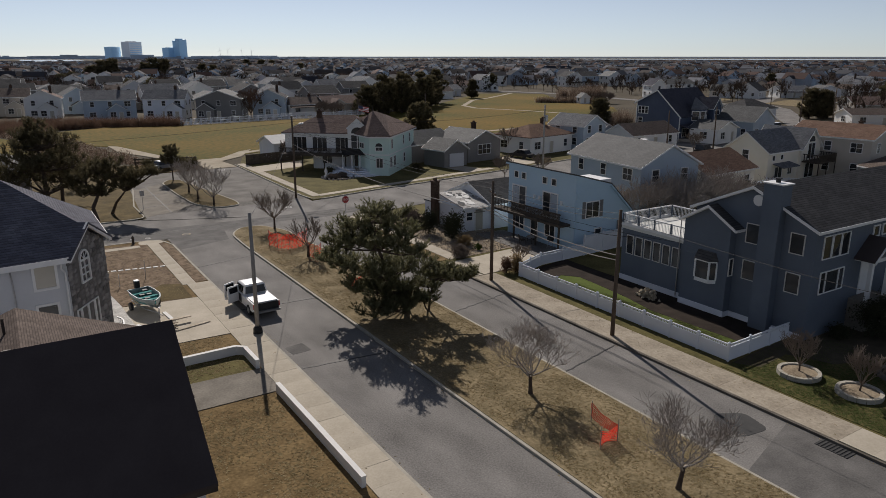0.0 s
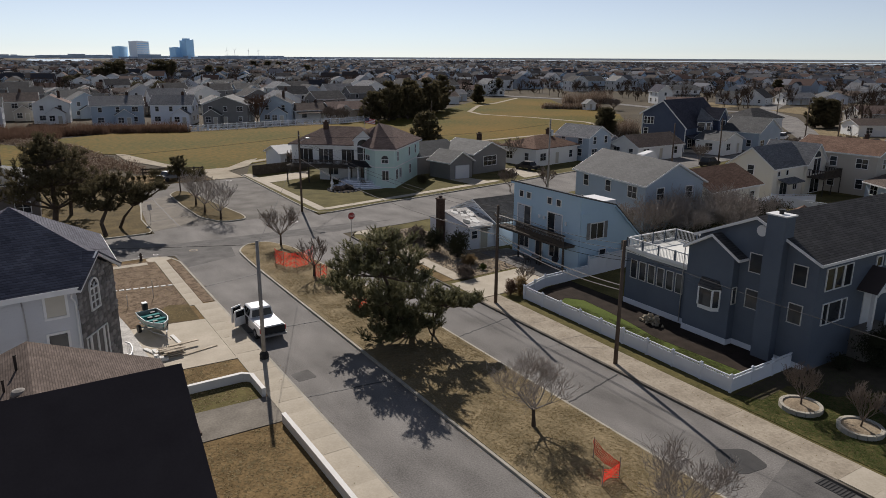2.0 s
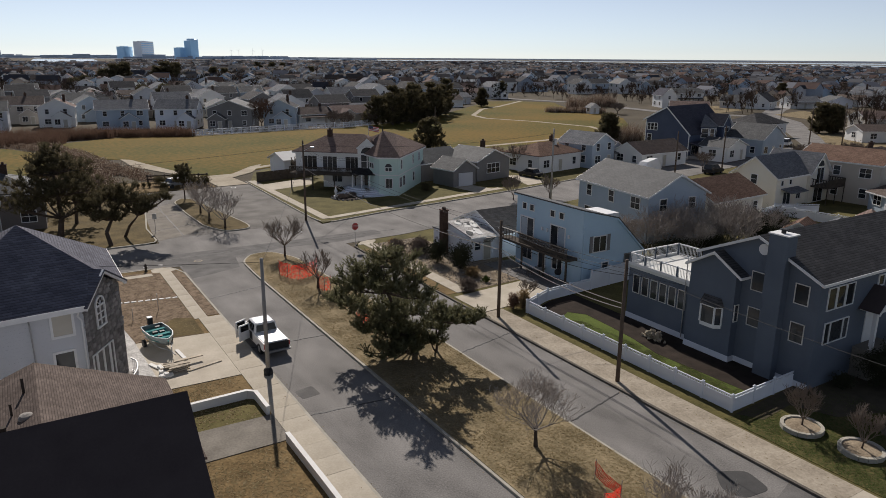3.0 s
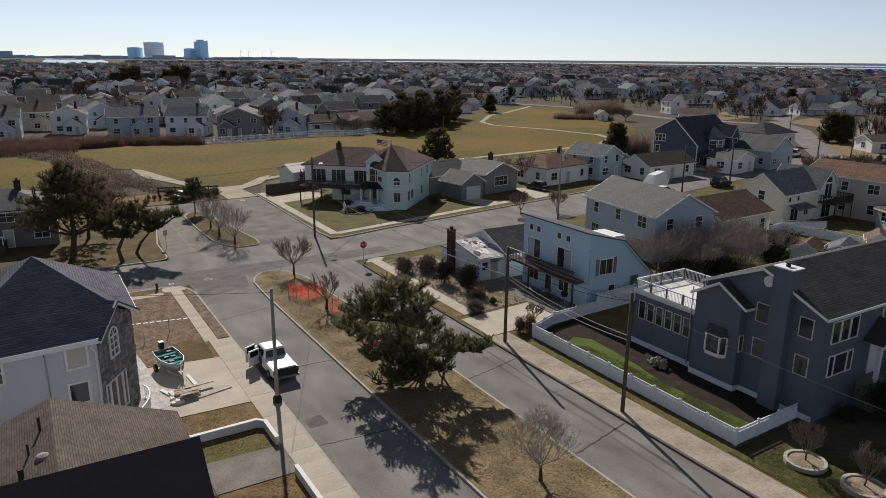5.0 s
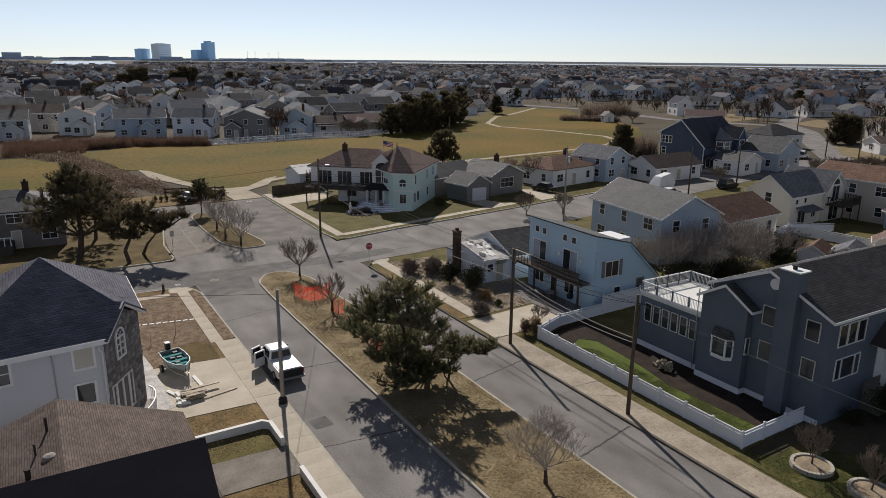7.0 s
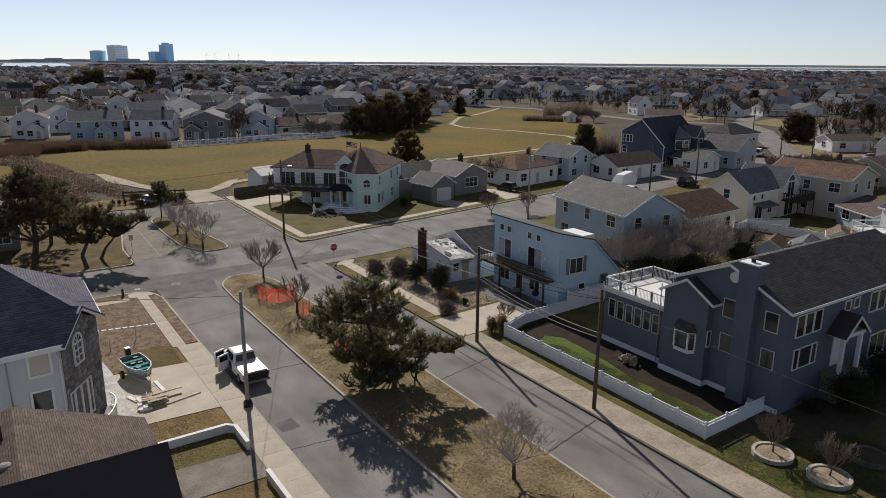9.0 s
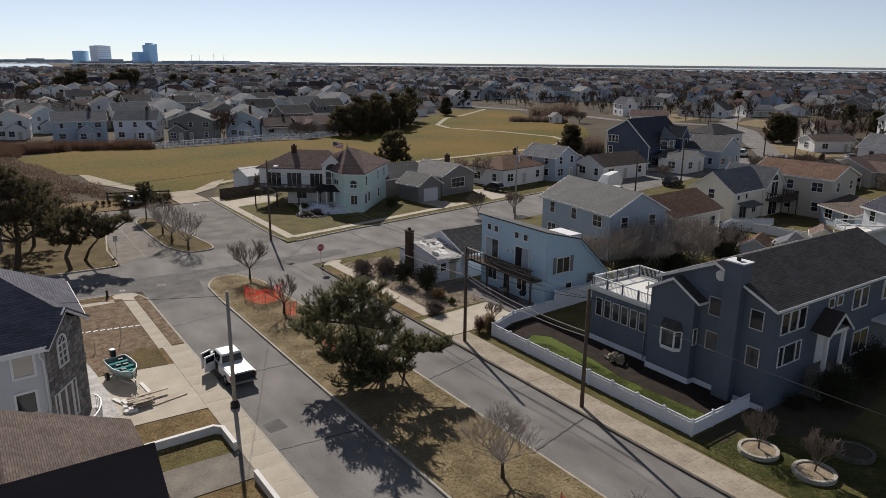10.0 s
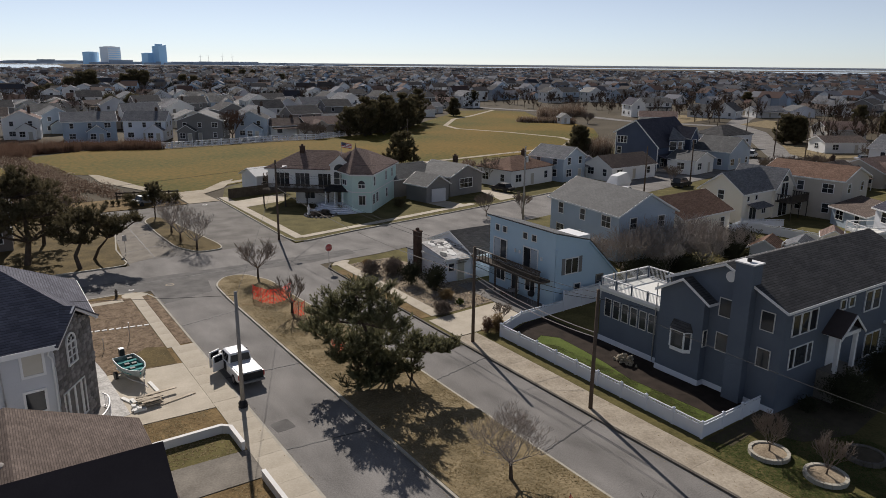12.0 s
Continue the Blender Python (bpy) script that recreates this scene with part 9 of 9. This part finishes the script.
def many_houses(rows):
    """Far houses joined: walls in one mesh, roofs in another, windows in a third; many have a wing or a dormer."""
    wv, wf, rv, rf, gv, gf = [], [], [], [], [], []

    def block(x, y, q, w, dd, eave, rise, base=0.0):
        c, s = math.cos(q), math.sin(q)

        def put(a, b, z):
            return (x + a * c - b * s, y + a * s + b * c, z)

        a, b = w / 2, dd / 2
        n = len(wv)
        wv.extend([put(-a, -b, base), put(a, -b, base), put(a, b, base), put(-a, b, base), put(-a, -b, eave), put(a, -b, eave), put(a, b, eave), put(-a, b, eave), put(-a, 0, eave + rise), put(a, 0, eave + rise)])
        wf.extend([(n, n + 1, n + 5, n + 4), (n + 2, n + 3, n + 7, n + 6), (n + 1, n + 2, n + 6, n + 9, n + 5), (n + 3, n, n + 4, n + 8, n + 7)])
        n = len(rv)
        o, drop = 0.35, rise / b * 0.35
        t = eave + rise + 0.12
        rv.extend([put(-a - o, -b - o, eave - drop + 0.12), put(a + o, -b - o, eave - drop + 0.12), put(a + o, 0, t), put(-a - o, 0, t), put(a + o, b + o, eave - drop + 0.12), put(-a - o, b + o, eave - drop + 0.12)])
        rf.extend([(n, n + 1, n + 2, n + 3), (n + 2, n + 4, n + 5, n + 3)])
        return put

    def pane(put, pts):
        g = len(gv)
        gv.extend([put(*p) for p in pts])
        gf.append((g, g + 1, g + 2, g + 3))

    for d, x, y in rows:
        w, dd, st = rnd.uniform(7, 11), rnd.uniform(6.5, 9), rnd.choice((1, 1, 2, 2))
        eave, rise = 2.9 * st + rnd.uniform(-0.2, 0.4), rnd.uniform(1.4, 2.8)
        q = rnd.choice((0, math.pi / 2)) + rnd.uniform(-0.12, 0.12) + 0.5 * noise.noise((x * 0.003, y * 0.003, 7))
        put = block(x, y, q, w, dd, eave, rise)
        a, b = w / 2, dd / 2
        kind = rnd.random()
        if d < 1100 and kind < 0.75:
            side, off = rnd.choice((-1, 1)), rnd.uniform(-0.25, 0.25) * w
            if kind < 0.45:
                p = put(off, side * (b + 0.8), 0)
                block(p[0], p[1], q + math.pi / 2, 3.4, rnd.uniform(3.2, 5), max(2.6, eave - rnd.choice((0, 2.7))), rnd.uniform(1.0, 1.7))
            else:
                p = put(off, side * b * 0.45, 0)
                block(p[0], p[1], q + math.pi / 2, b * 0.9, rnd.uniform(2.0, 3.2), eave + rise * 0.55, rise * 0.35, eave)
        if d < 900:
            for _ in range(7):
                side = rnd.choice((-1, 1))
                p, z, ww = rnd.uniform(-a + 1, a - 1), rnd.choice((1.0, eave - 1.7)), rnd.uniform(0.35, 0.75)
                if rnd.random() < 0.6:
                    pane(put, [(p - ww, side * (b + 0.05), z), (p + ww, side * (b + 0.05), z), (p + ww, side * (b + 0.05), z + 1.3), (p - ww, side * (b + 0.05), z + 1.3)])
                else:
                    p *= 0.6 * b / a
                    pane(put, [(side * (a + 0.05), p - ww, z), (side * (a + 0.05), p + ww, z), (side * (a + 0.05), p + ww, z + 1.3), (side * (a + 0.05), p - ww, z + 1.3)])
    for name, v, f, mat, text in (("far_house_walls", wv, wf, "far_wall", "walls of many small far houses"), ("far_house_roofs", rv, rf, "far_roof", "shingle roofs of many small far houses"), ("far_house_windows", gv, gf, "glass", "dark windows of many small far houses")):
        me = bpy.data.meshes.new(name)
        me.from_pydata(v, [], f)
        me.materials.append(M[mat])
        tagged(new(name, me), text, "far houses", kind="stuff")


many_houses(spots[NEAR:])


def clumps(name, places, mat, text, category):
    """Far trees and brush: loose tufts of small leaves and twigs, joined."""
    v, f = [], []
    for x, y, z, r, h, n in places:
        for _ in range(n):
            q, k, t = rnd.uniform(0, 6.283), math.sqrt(rnd.random()), rnd.random()
            rr = r * k * (0.35 + 0.65 * math.sin(math.pi * min(1, 0.18 + t * 0.8)))
            p = (x + rr * math.cos(q), y + rr * math.sin(q), z + h * t)
            s = r * 0.42 * rnd.uniform(0.14, 0.3) * (1.0 if n > 100 else 1.5 if n > 40 else 0.9)
            dx, dy = rnd.uniform(-s, s), rnd.uniform(-s, s)
            b = len(v)
            v += [(p[0] - dx, p[1] - dy, p[2]), (p[0] + dx * 0.6, p[1] + dy * 0.6, p[2] - s * 0.5), (p[0] + dx, p[1] + dy, p[2] + s * 0.6), (p[0] - dx * 0.3, p[1] - dy * 0.3, p[2] + s * 1.1)]
            f.append((b, b + 1, b + 2, b + 3))
    me = bpy.data.meshes.new(name)
    me.from_pydata(v, [], f)
    me.materials.append(M[mat])
    tagged(new(name, me), text, category, kind="stuff")


places, near_trees, brown = [], [], []
for d, x, y in spots:
    for _ in range(4 if d < 1000 else 3):
        if rnd.random() < 0.95:
            px, py = x + rnd.uniform(-9, 9), y + rnd.choice((-1, 1)) * rnd.uniform(8, 14)
            if not inside(px, py, FIELD):
                r = rnd.uniform(1.5, 3.2)
                if d < 330:
                    if rnd.random() < 0.8:
                        near_trees.append((px, py, rnd.uniform(0.8, 1.5)))
                elif rnd.random() < 0.6:
                    brown.append((px, py, 0.8, r * 1.1, rnd.uniform(4, 8.5), 80 if d < 700 else 12))
                else:
                    places.append((px, py, 0, r, rnd.uniform(3, 8), 84 if d < 700 else 30))
for _ in range(520):
    x, y = rnd.uniform(140, 330), rnd.uniform(60, 310)
    if inside(x, y, [(160, 72), (215, 70), (300, 145), (335, 230), (318, 285), (300, 312), (215, 312), (232, 200), (222, 150), (190, 100)]) and noise.noise((x * 0.03, y * 0.03, 9)) > -0.1 and not any(abs((x - a) * (d - b) - (y - b) * (c - a)) / math.hypot(c - a, d - b) < 5 and min(a, c) - 4 < x < max(a, c) + 4 for a, b, c, d in ((157, 89, 188, 115), (188, 115, 217, 137), (217, 137, 262, 172), (158, 89, 200, 70), (222, 168, 214, 190), (214, 190, 222, 246))):
        brown.append((x, y, 0.5, rnd.uniform(1.2, 2.4), rnd.uniform(3, 7.5), 120))
clumps("far_trees", places, "far_tree", "bare and evergreen trees among the far houses", "trees")
models = [bare_tree("garden_tree", 0, 0, 0, 5.0, 300 + k, "bare brown tree in a garden", level=3, splits=3, limbs=12, trunk=0.2, thick=0.11, spread=1.25, thin=0.03, group="garden trees") for k in range(3)]
for k, (x, y, s) in enumerate(near_trees[:110]):
    m = pose(x, y, 0, 0, 0, k * 67.0)
    if k < 3:
        models[k].matrix_world = m
    else:
        copy_thing(models[k % 3], m)


def twigs(name, places, mat, text, category, thick=1.0):
    """Winter scrub: crowds of thin leaning stems, joined."""
    v, f = [], []
    for x, y, z, r, h, n in places:
        for _ in range(n):
            q, k = rnd.uniform(0, 6.283), math.sqrt(rnd.random())
            px, py, s = x + r * k * math.cos(q), y + r * k * math.sin(q), rnd.uniform(0.03, 0.07) * thick
            hh = h * rnd.uniform(0.5, 1.0)
            lx, ly, a = rnd.uniform(-0.4, 0.4) * hh, rnd.uniform(-0.4, 0.4) * hh, rnd.uniform(0, 3.14)
            b = len(v)
            v += [(px - s * math.cos(a), py - s * math.sin(a), z), (px + s * math.cos(a), py + s * math.sin(a), z), (px + lx, py + ly, z + hh)]
            f.append((b, b + 1, b + 2))
    me = bpy.data.meshes.new(name)
    me.from_pydata(v, [], f)
    me.materials.append(M[mat])
    tagged(new(name, me), text, category, kind="stuff")


def bare_sprays(name, places, mat, text, category):
    """Leafless trees far off: a stem each, with boughs that part into thin twigs, joined."""
    v, f = [], []

    def blade(p, q, s, t):
        a = rnd.uniform(0, 3.14)
        c, d, b = math.cos(a), math.sin(a), len(v)
        v.extend([(p[0] - s * c, p[1] - s * d, p[2]), (p[0] + s * c, p[1] + s * d, p[2]), (q[0] + t * c, q[1] + t * d, q[2]), (q[0] - t * c, q[1] - t * d, q[2])])
        f.append((b, b + 1, b + 2, b + 3))

    for x, y, z, r, h, n in places:
        far_off = n < 40
        fork = (x, y, h * 0.3)
        blade((x, y, 0), fork, 0.12, 0.1)
        for _ in range(4 if far_off else 9):
            q, k = rnd.uniform(0, 6.283), rnd.uniform(0.3, 0.75)
            knee = (x + r * k * math.cos(q), y + r * k * math.sin(q), h * rnd.uniform(0.45, 0.8))
            blade(fork, knee, 0.09, 0.05)
            for _ in range(5 if far_off else n // 8):
                e = rnd.uniform(0.35, 1.0) * r
                q2 = q + rnd.uniform(-1.6, 1.6)
                tip = (knee[0] + e * 0.8 * math.cos(q2), knee[1] + e * 0.8 * math.sin(q2), min(h, knee[2] + rnd.uniform(-0.1, 0.45) * h))
                blade(knee, tip, 0.2 if far_off else 0.06, 0.1 if far_off else 0.03)
    me = bpy.data.meshes.new(name)
    me.from_pydata(v, [], f)
    me.materials.append(M[mat])
    tagged(new(name, me), text, category, kind="stuff")


places = []
for _ in range(5200):
    x, y = rnd.uniform(-8, 34), rnd.uniform(119, 200)
    if noise.noise((x * 0.22, y * 0.22, 5)) > -0.25 and inside(x, y, SCRUB) and not inside(x, y, LEFT):
        places.append((x, y, 0, rnd.uniform(0.7, 1.5), rnd.uniform(0.6, 1.7) * (0.75 + 0.8 * noise.noise((x * 0.15, y * 0.15, 0))), 24))
for k in range(60):
    places.append((rnd.uniform(60, 128), rnd.uniform(118, 126), 0, 0.8, 1.2, 60))
for k in range(46):
    t = rnd.random()
    places.append((173 + 15 * t, 205 - 12 * t + rnd.uniform(-1.5, 1.5), 0, 1.4, 2.6, 90))
    places.append((190 + 28 * t, 213 + 6 * t + rnd.uniform(-3, 3), 0, 1.8, rnd.uniform(4, 7), 90))
    places.append((122 + 8 * t, 121 + rnd.uniform(-2, 2), 0, 1.2, rnd.uniform(3, 5.5), 70))
for _ in range(330):
    x, y = rnd.uniform(228, 400), rnd.uniform(105, 260)
    if inside(x, y, [(232, 122), (252, 108), (300, 150), (400, 225), (400, 262), (340, 240), (300, 190), (275, 164)]):
        places.append((x, y, 0, rnd.uniform(1.5, 3.0), rnd.uniform(2, 6), 70))
hedge = []
for _ in range(900):
    x, y = rnd.uniform(-4, 42), rnd.uniform(180, 197)
    if inside(x, y, SCRUB2):
        hedge.append((x, y, 0, rnd.uniform(0.8, 1.6), rnd.uniform(1.2, 2.9) * (1.15 + 0.5 * noise.noise((x * 0.12, y * 0.12, 3))), 55))
clumps("heath", [(x, y, z, r, h * 0.8, 34) for x, y, z, r, h, n in places if y > 119 and x < 34], "scrub", "low bushy brown heath and dry brush", "scrub")
places = [(x, y, z, r, h, n if x > 34 else 7) for x, y, z, r, h, n in places]
twigs("hedge", hedge, "hedge", "tall reddish brown winter hedge along the field", "hedge")
bare_sprays("far_brush", brown, "far_brown", "brown leafless trees among the far houses", "trees")
twigs("brush", places, "scrub", "dense brown leafless winter scrub", "scrub")

# ---- skyline ----
for x, y, w, d, h, mat, text in ((826, 3690, 52, 40, 92, "tower_blue", "glassy blue high-rise tower"), (778, 3704, 50, 40, 52, "tower_blue", "lower blue block beside the tower"), (625, 3800, 78, 50, 80, "tower_pale", "broad pale hotel tower"), (541, 3822, 50, 50, 55, "tower_blue", "lower grey-blue high-rise block on the skyline")):
    b = thing("tower_block", text, "tower", "skyline towers", at=(x, y, 0), turn=34)
    bm = bmesh.new()
    if mat == "tower_blue" and h > 60:
        hexa(bm, [(-w / 2, -d / 2, 0), (w / 2, -d / 2, 0), (w / 2, d / 2, 0), (-w / 2, d / 2, 0), (-w / 2, -d / 2, h * 0.93), (w / 2, -d / 2, h), (w / 2, d / 2, h), (-w / 2, d / 2, h * 0.93)])
    else:
        box(bm, -w / 2, -d / 2, 0, w / 2, d / 2, h)
    part("body", bm, mat, b)
    bm = bmesh.new()
    box(bm, -w * 0.3, -d * 0.3, h * 0.9, w * 0.2, d * 0.3, h * 1.03)
    part("plant_room", bm, mat, b)
    for k in range(1, 8):
        bm = bmesh.new()
        box(bm, -w / 2 + 3, -d / 2 - 0.4, h * k / 8 - 1.2, w / 2 - 3, -d / 2, h * k / 8 + 1.2)
        part("window_band", bm, "tower_blue", b)
for x in (1187, 1232, 1315, 1373):
    b = thing("wind_turbine", "slim white wind turbine on the far shore", "wind turbine", "wind turbines", at=(x, 4300, 0))
    bm = bmesh.new()
    tube(bm, (0, 0, 0), (0, 0, 46), 0.9, 0.6, 6)
    part("tower", bm, "tower_pale", b)
    for j in range(3):
        bm = bmesh.new()
        q = 0.4 + x + j * 2.094
        tube(bm, (0, -1.2, 46), (15 * math.sin(q), -1.2, 46 + 15 * math.cos(q)), 0.5, 0.2, 5)
        part("blade", bm, "tower_pale", b)
places = []
low = bmesh.new()
for k in range(120):
    r = rnd.uniform(-3000, -950) if k < 100 else rnd.uniform(-950, -500)
    f = 3600 + rnd.uniform(-200, 300)
    p = far(f, r)
    w, h = rnd.uniform(10, 50), rnd.uniform(4, 16) * (2.2 if rnd.random() < 0.15 else 1) * (1.0 if k < 100 else 0.45)
    box(low, p[0] - w, p[1] - w / 2, 0, p[0] + w, p[1] + w / 2, h)
part("far_town", low, "far_gray", None, "low skyline of a far town, haze in its grey-blue colour", "skyline", kind="stuff")

# ---- stones of the faced corner ----
meshes = []
for k in range(8):
    rr = random.Random(200 + k)
    w, h = rr.uniform(0.36, 0.62), rr.uniform(0.2, 0.34)
    bm = bmesh.new()
    pts = [(-w / 2, -h / 2), (w / 2, -h / 2), (w / 2, h / 2), (-w / 2, h / 2)]
    pts = [(w * 0.52 * math.cos(q) * rr.uniform(0.85, 1.2), h * 0.6 * math.sin(q) * rr.uniform(0.85, 1.15)) for q in (0.3, 0.95, 2.1, 2.85, 3.5, 4.3, 5.4)]
    lo = [bm.verts.new((a, 0, b)) for a, b in pts]
    hi = [bm.verts.new((a * 0.84, -0.03 - rr.uniform(0, 0.03), b * 0.84)) for a, b in pts]
    for j in range(7):
        i = (j + 1) % 7
        bm.faces.new((lo[j], lo[i], hi[i], hi[j]))
    bm.faces.new(hi)
    me = bpy.data.meshes.new("stone")
    bm.to_mesh(me)
    bm.free()
    me.materials.append(M["field_stone"])
    meshes.append(me)
rr = random.Random(9)
turn = math.degrees(math.atan2(stone_wall.u.y, stone_wall.u.x))
for r in range(26):
    a = rr.uniform(0, 0.3)
    while a < stone_wall.length - 0.1:
        b = 0.15 + r * 0.285
        peak = 6.45 + 1.15 * (1 - abs(a - 2.05) / 2.2)
        doors = 0.12 < a < 2.95 and 0.95 < b < 3.5
        arch = 0.98 < a < 2.42 and 4.5 < b < 6.6
        if b < peak and not doors and not arch:
            ob = new("stone", meshes[rr.randrange(8)])
            ob.parent = stone_face
            ob.matrix_world = Matrix.Translation(stone_wall.at(a, b, 0.05)) @ pose(0, 0, 0, 0, rr.choice((0, 180)) + rr.uniform(-5, 5), turn)
        a += rr.uniform(0.42, 0.58)


# ---- grass blades on the near lawns ----
def tufts(name, areas, count, mat, text, high=(0.05, 0.14)):
    v, f = [], []
    rr = random.Random(31)
    boxes = [(min(p[0] for p in a), max(p[0] for p in a), min(p[1] for p in a), max(p[1] for p in a)) for a, z in areas]
    size = [(b[1] - b[0]) * (b[3] - b[2]) for b in boxes]
    for (a, z), b, s in zip(areas, boxes, size):
        for _ in range(int(count * s / sum(size))):
            x, y = rr.uniform(b[0], b[1]), rr.uniform(b[2], b[3])
            if not inside(x, y, a) or noise.noise((x * 0.7, y * 0.7, 0.5)) < rr.uniform(-0.6, 0.35):
                continue
            for _ in range(3):
                q, h, w = rr.uniform(0, 6.28), rr.uniform(*high), rr.uniform(0.02, 0.05)
                dx, dy, lx, ly = w * math.cos(q), w * math.sin(q), rr.uniform(-0.14, 0.14), rr.uniform(-0.14, 0.14)
                n = len(v)
                v += [(x - dx, y - dy, z), (x + dx, y + dy, z), (x + lx, y + ly, z + h)]
                f.append((n, n + 1, n + 2))
    me = bpy.data.meshes.new(name)
    me.from_pydata(v, [], f)
    me.materials.append(M[mat])
    tagged(new(name, me), text, "grass", kind="stuff")


tufts("grass", [([(18.8, 10), (25.0, 10), (25.0, 42), (24.4, 52), (23.7, 62), (22.2, 68.5), (20.3, 68.8), (18.8, 66)], 0.155), ([(5.0, 20), (10.8, 20), (10.8, 32.2), (5.0, 32.2)], 0.1), ([(5.0, 38.3), (10.8, 38.3), (10.8, 41.4), (5.0, 41.6)], 0.1), ([(5.0, 35.7), (10.8, 35.6), (10.8, 37.8), (5.0, 38.0)], 0.122)], 36000, "dry_blades", "dry winter grass blades on the lawns", (0.008, 0.03))
tufts("grass", [([(34.2, 22.5), (37.0, 22.5), (36.4, 37.4), (34.6, 39), (34.2, 39)], 0.13), ([(33, 8), (42, 8), (42, 21.8), (33, 21.8)], 0.128)], 40000, "green_blades", "short green grass blades on the lawns", (0.008, 0.025))


def litter(areas, text):
    """Dry leaves and small debris lying about."""
    rr = random.Random(12)
    v, f = [], []
    for x0, x1, y0, y1, z, n in areas:
        for _ in range(n):
            x, y, s, q = rr.uniform(x0, x1), rr.uniform(y0, y1), rr.uniform(0.02, 0.06), rr.uniform(0, 6.28)
            c, d, k = s * math.cos(q), s * math.sin(q), len(v)
            v += [(x - c, y - d, z + 0.004), (x + d * 0.5, y - c * 0.5, z + 0.012), (x + c, y + d, z + 0.006), (x - d * 0.5, y + c * 0.5, z + 0.016)]
            f.append((k, k + 1, k + 2, k + 3))
    me = bpy.data.meshes.new("litter")
    me.from_pydata(v, [], f)
    me.materials.append(M["dry_blades"])
    tagged(new("litter", me), text, "leaves", kind="stuff")


litter(((18.9, 24.9, 12, 62, 0.157, 2600), (13.05, 13.3, 10, 66, 0.002, 160), (30.15, 30.45, 10, 62, 0.002, 220), (18.25, 18.4, 10, 60, 0.002, 120), (11.3, 12.8, 20, 66, 0.145, 40), (5.7, 10.7, 50.6, 66.5, 0.128, 1500), (30.8, 32.7, 14, 42, 0.145, 260)), "dry leaves and small debris scattered on grass and gutters")
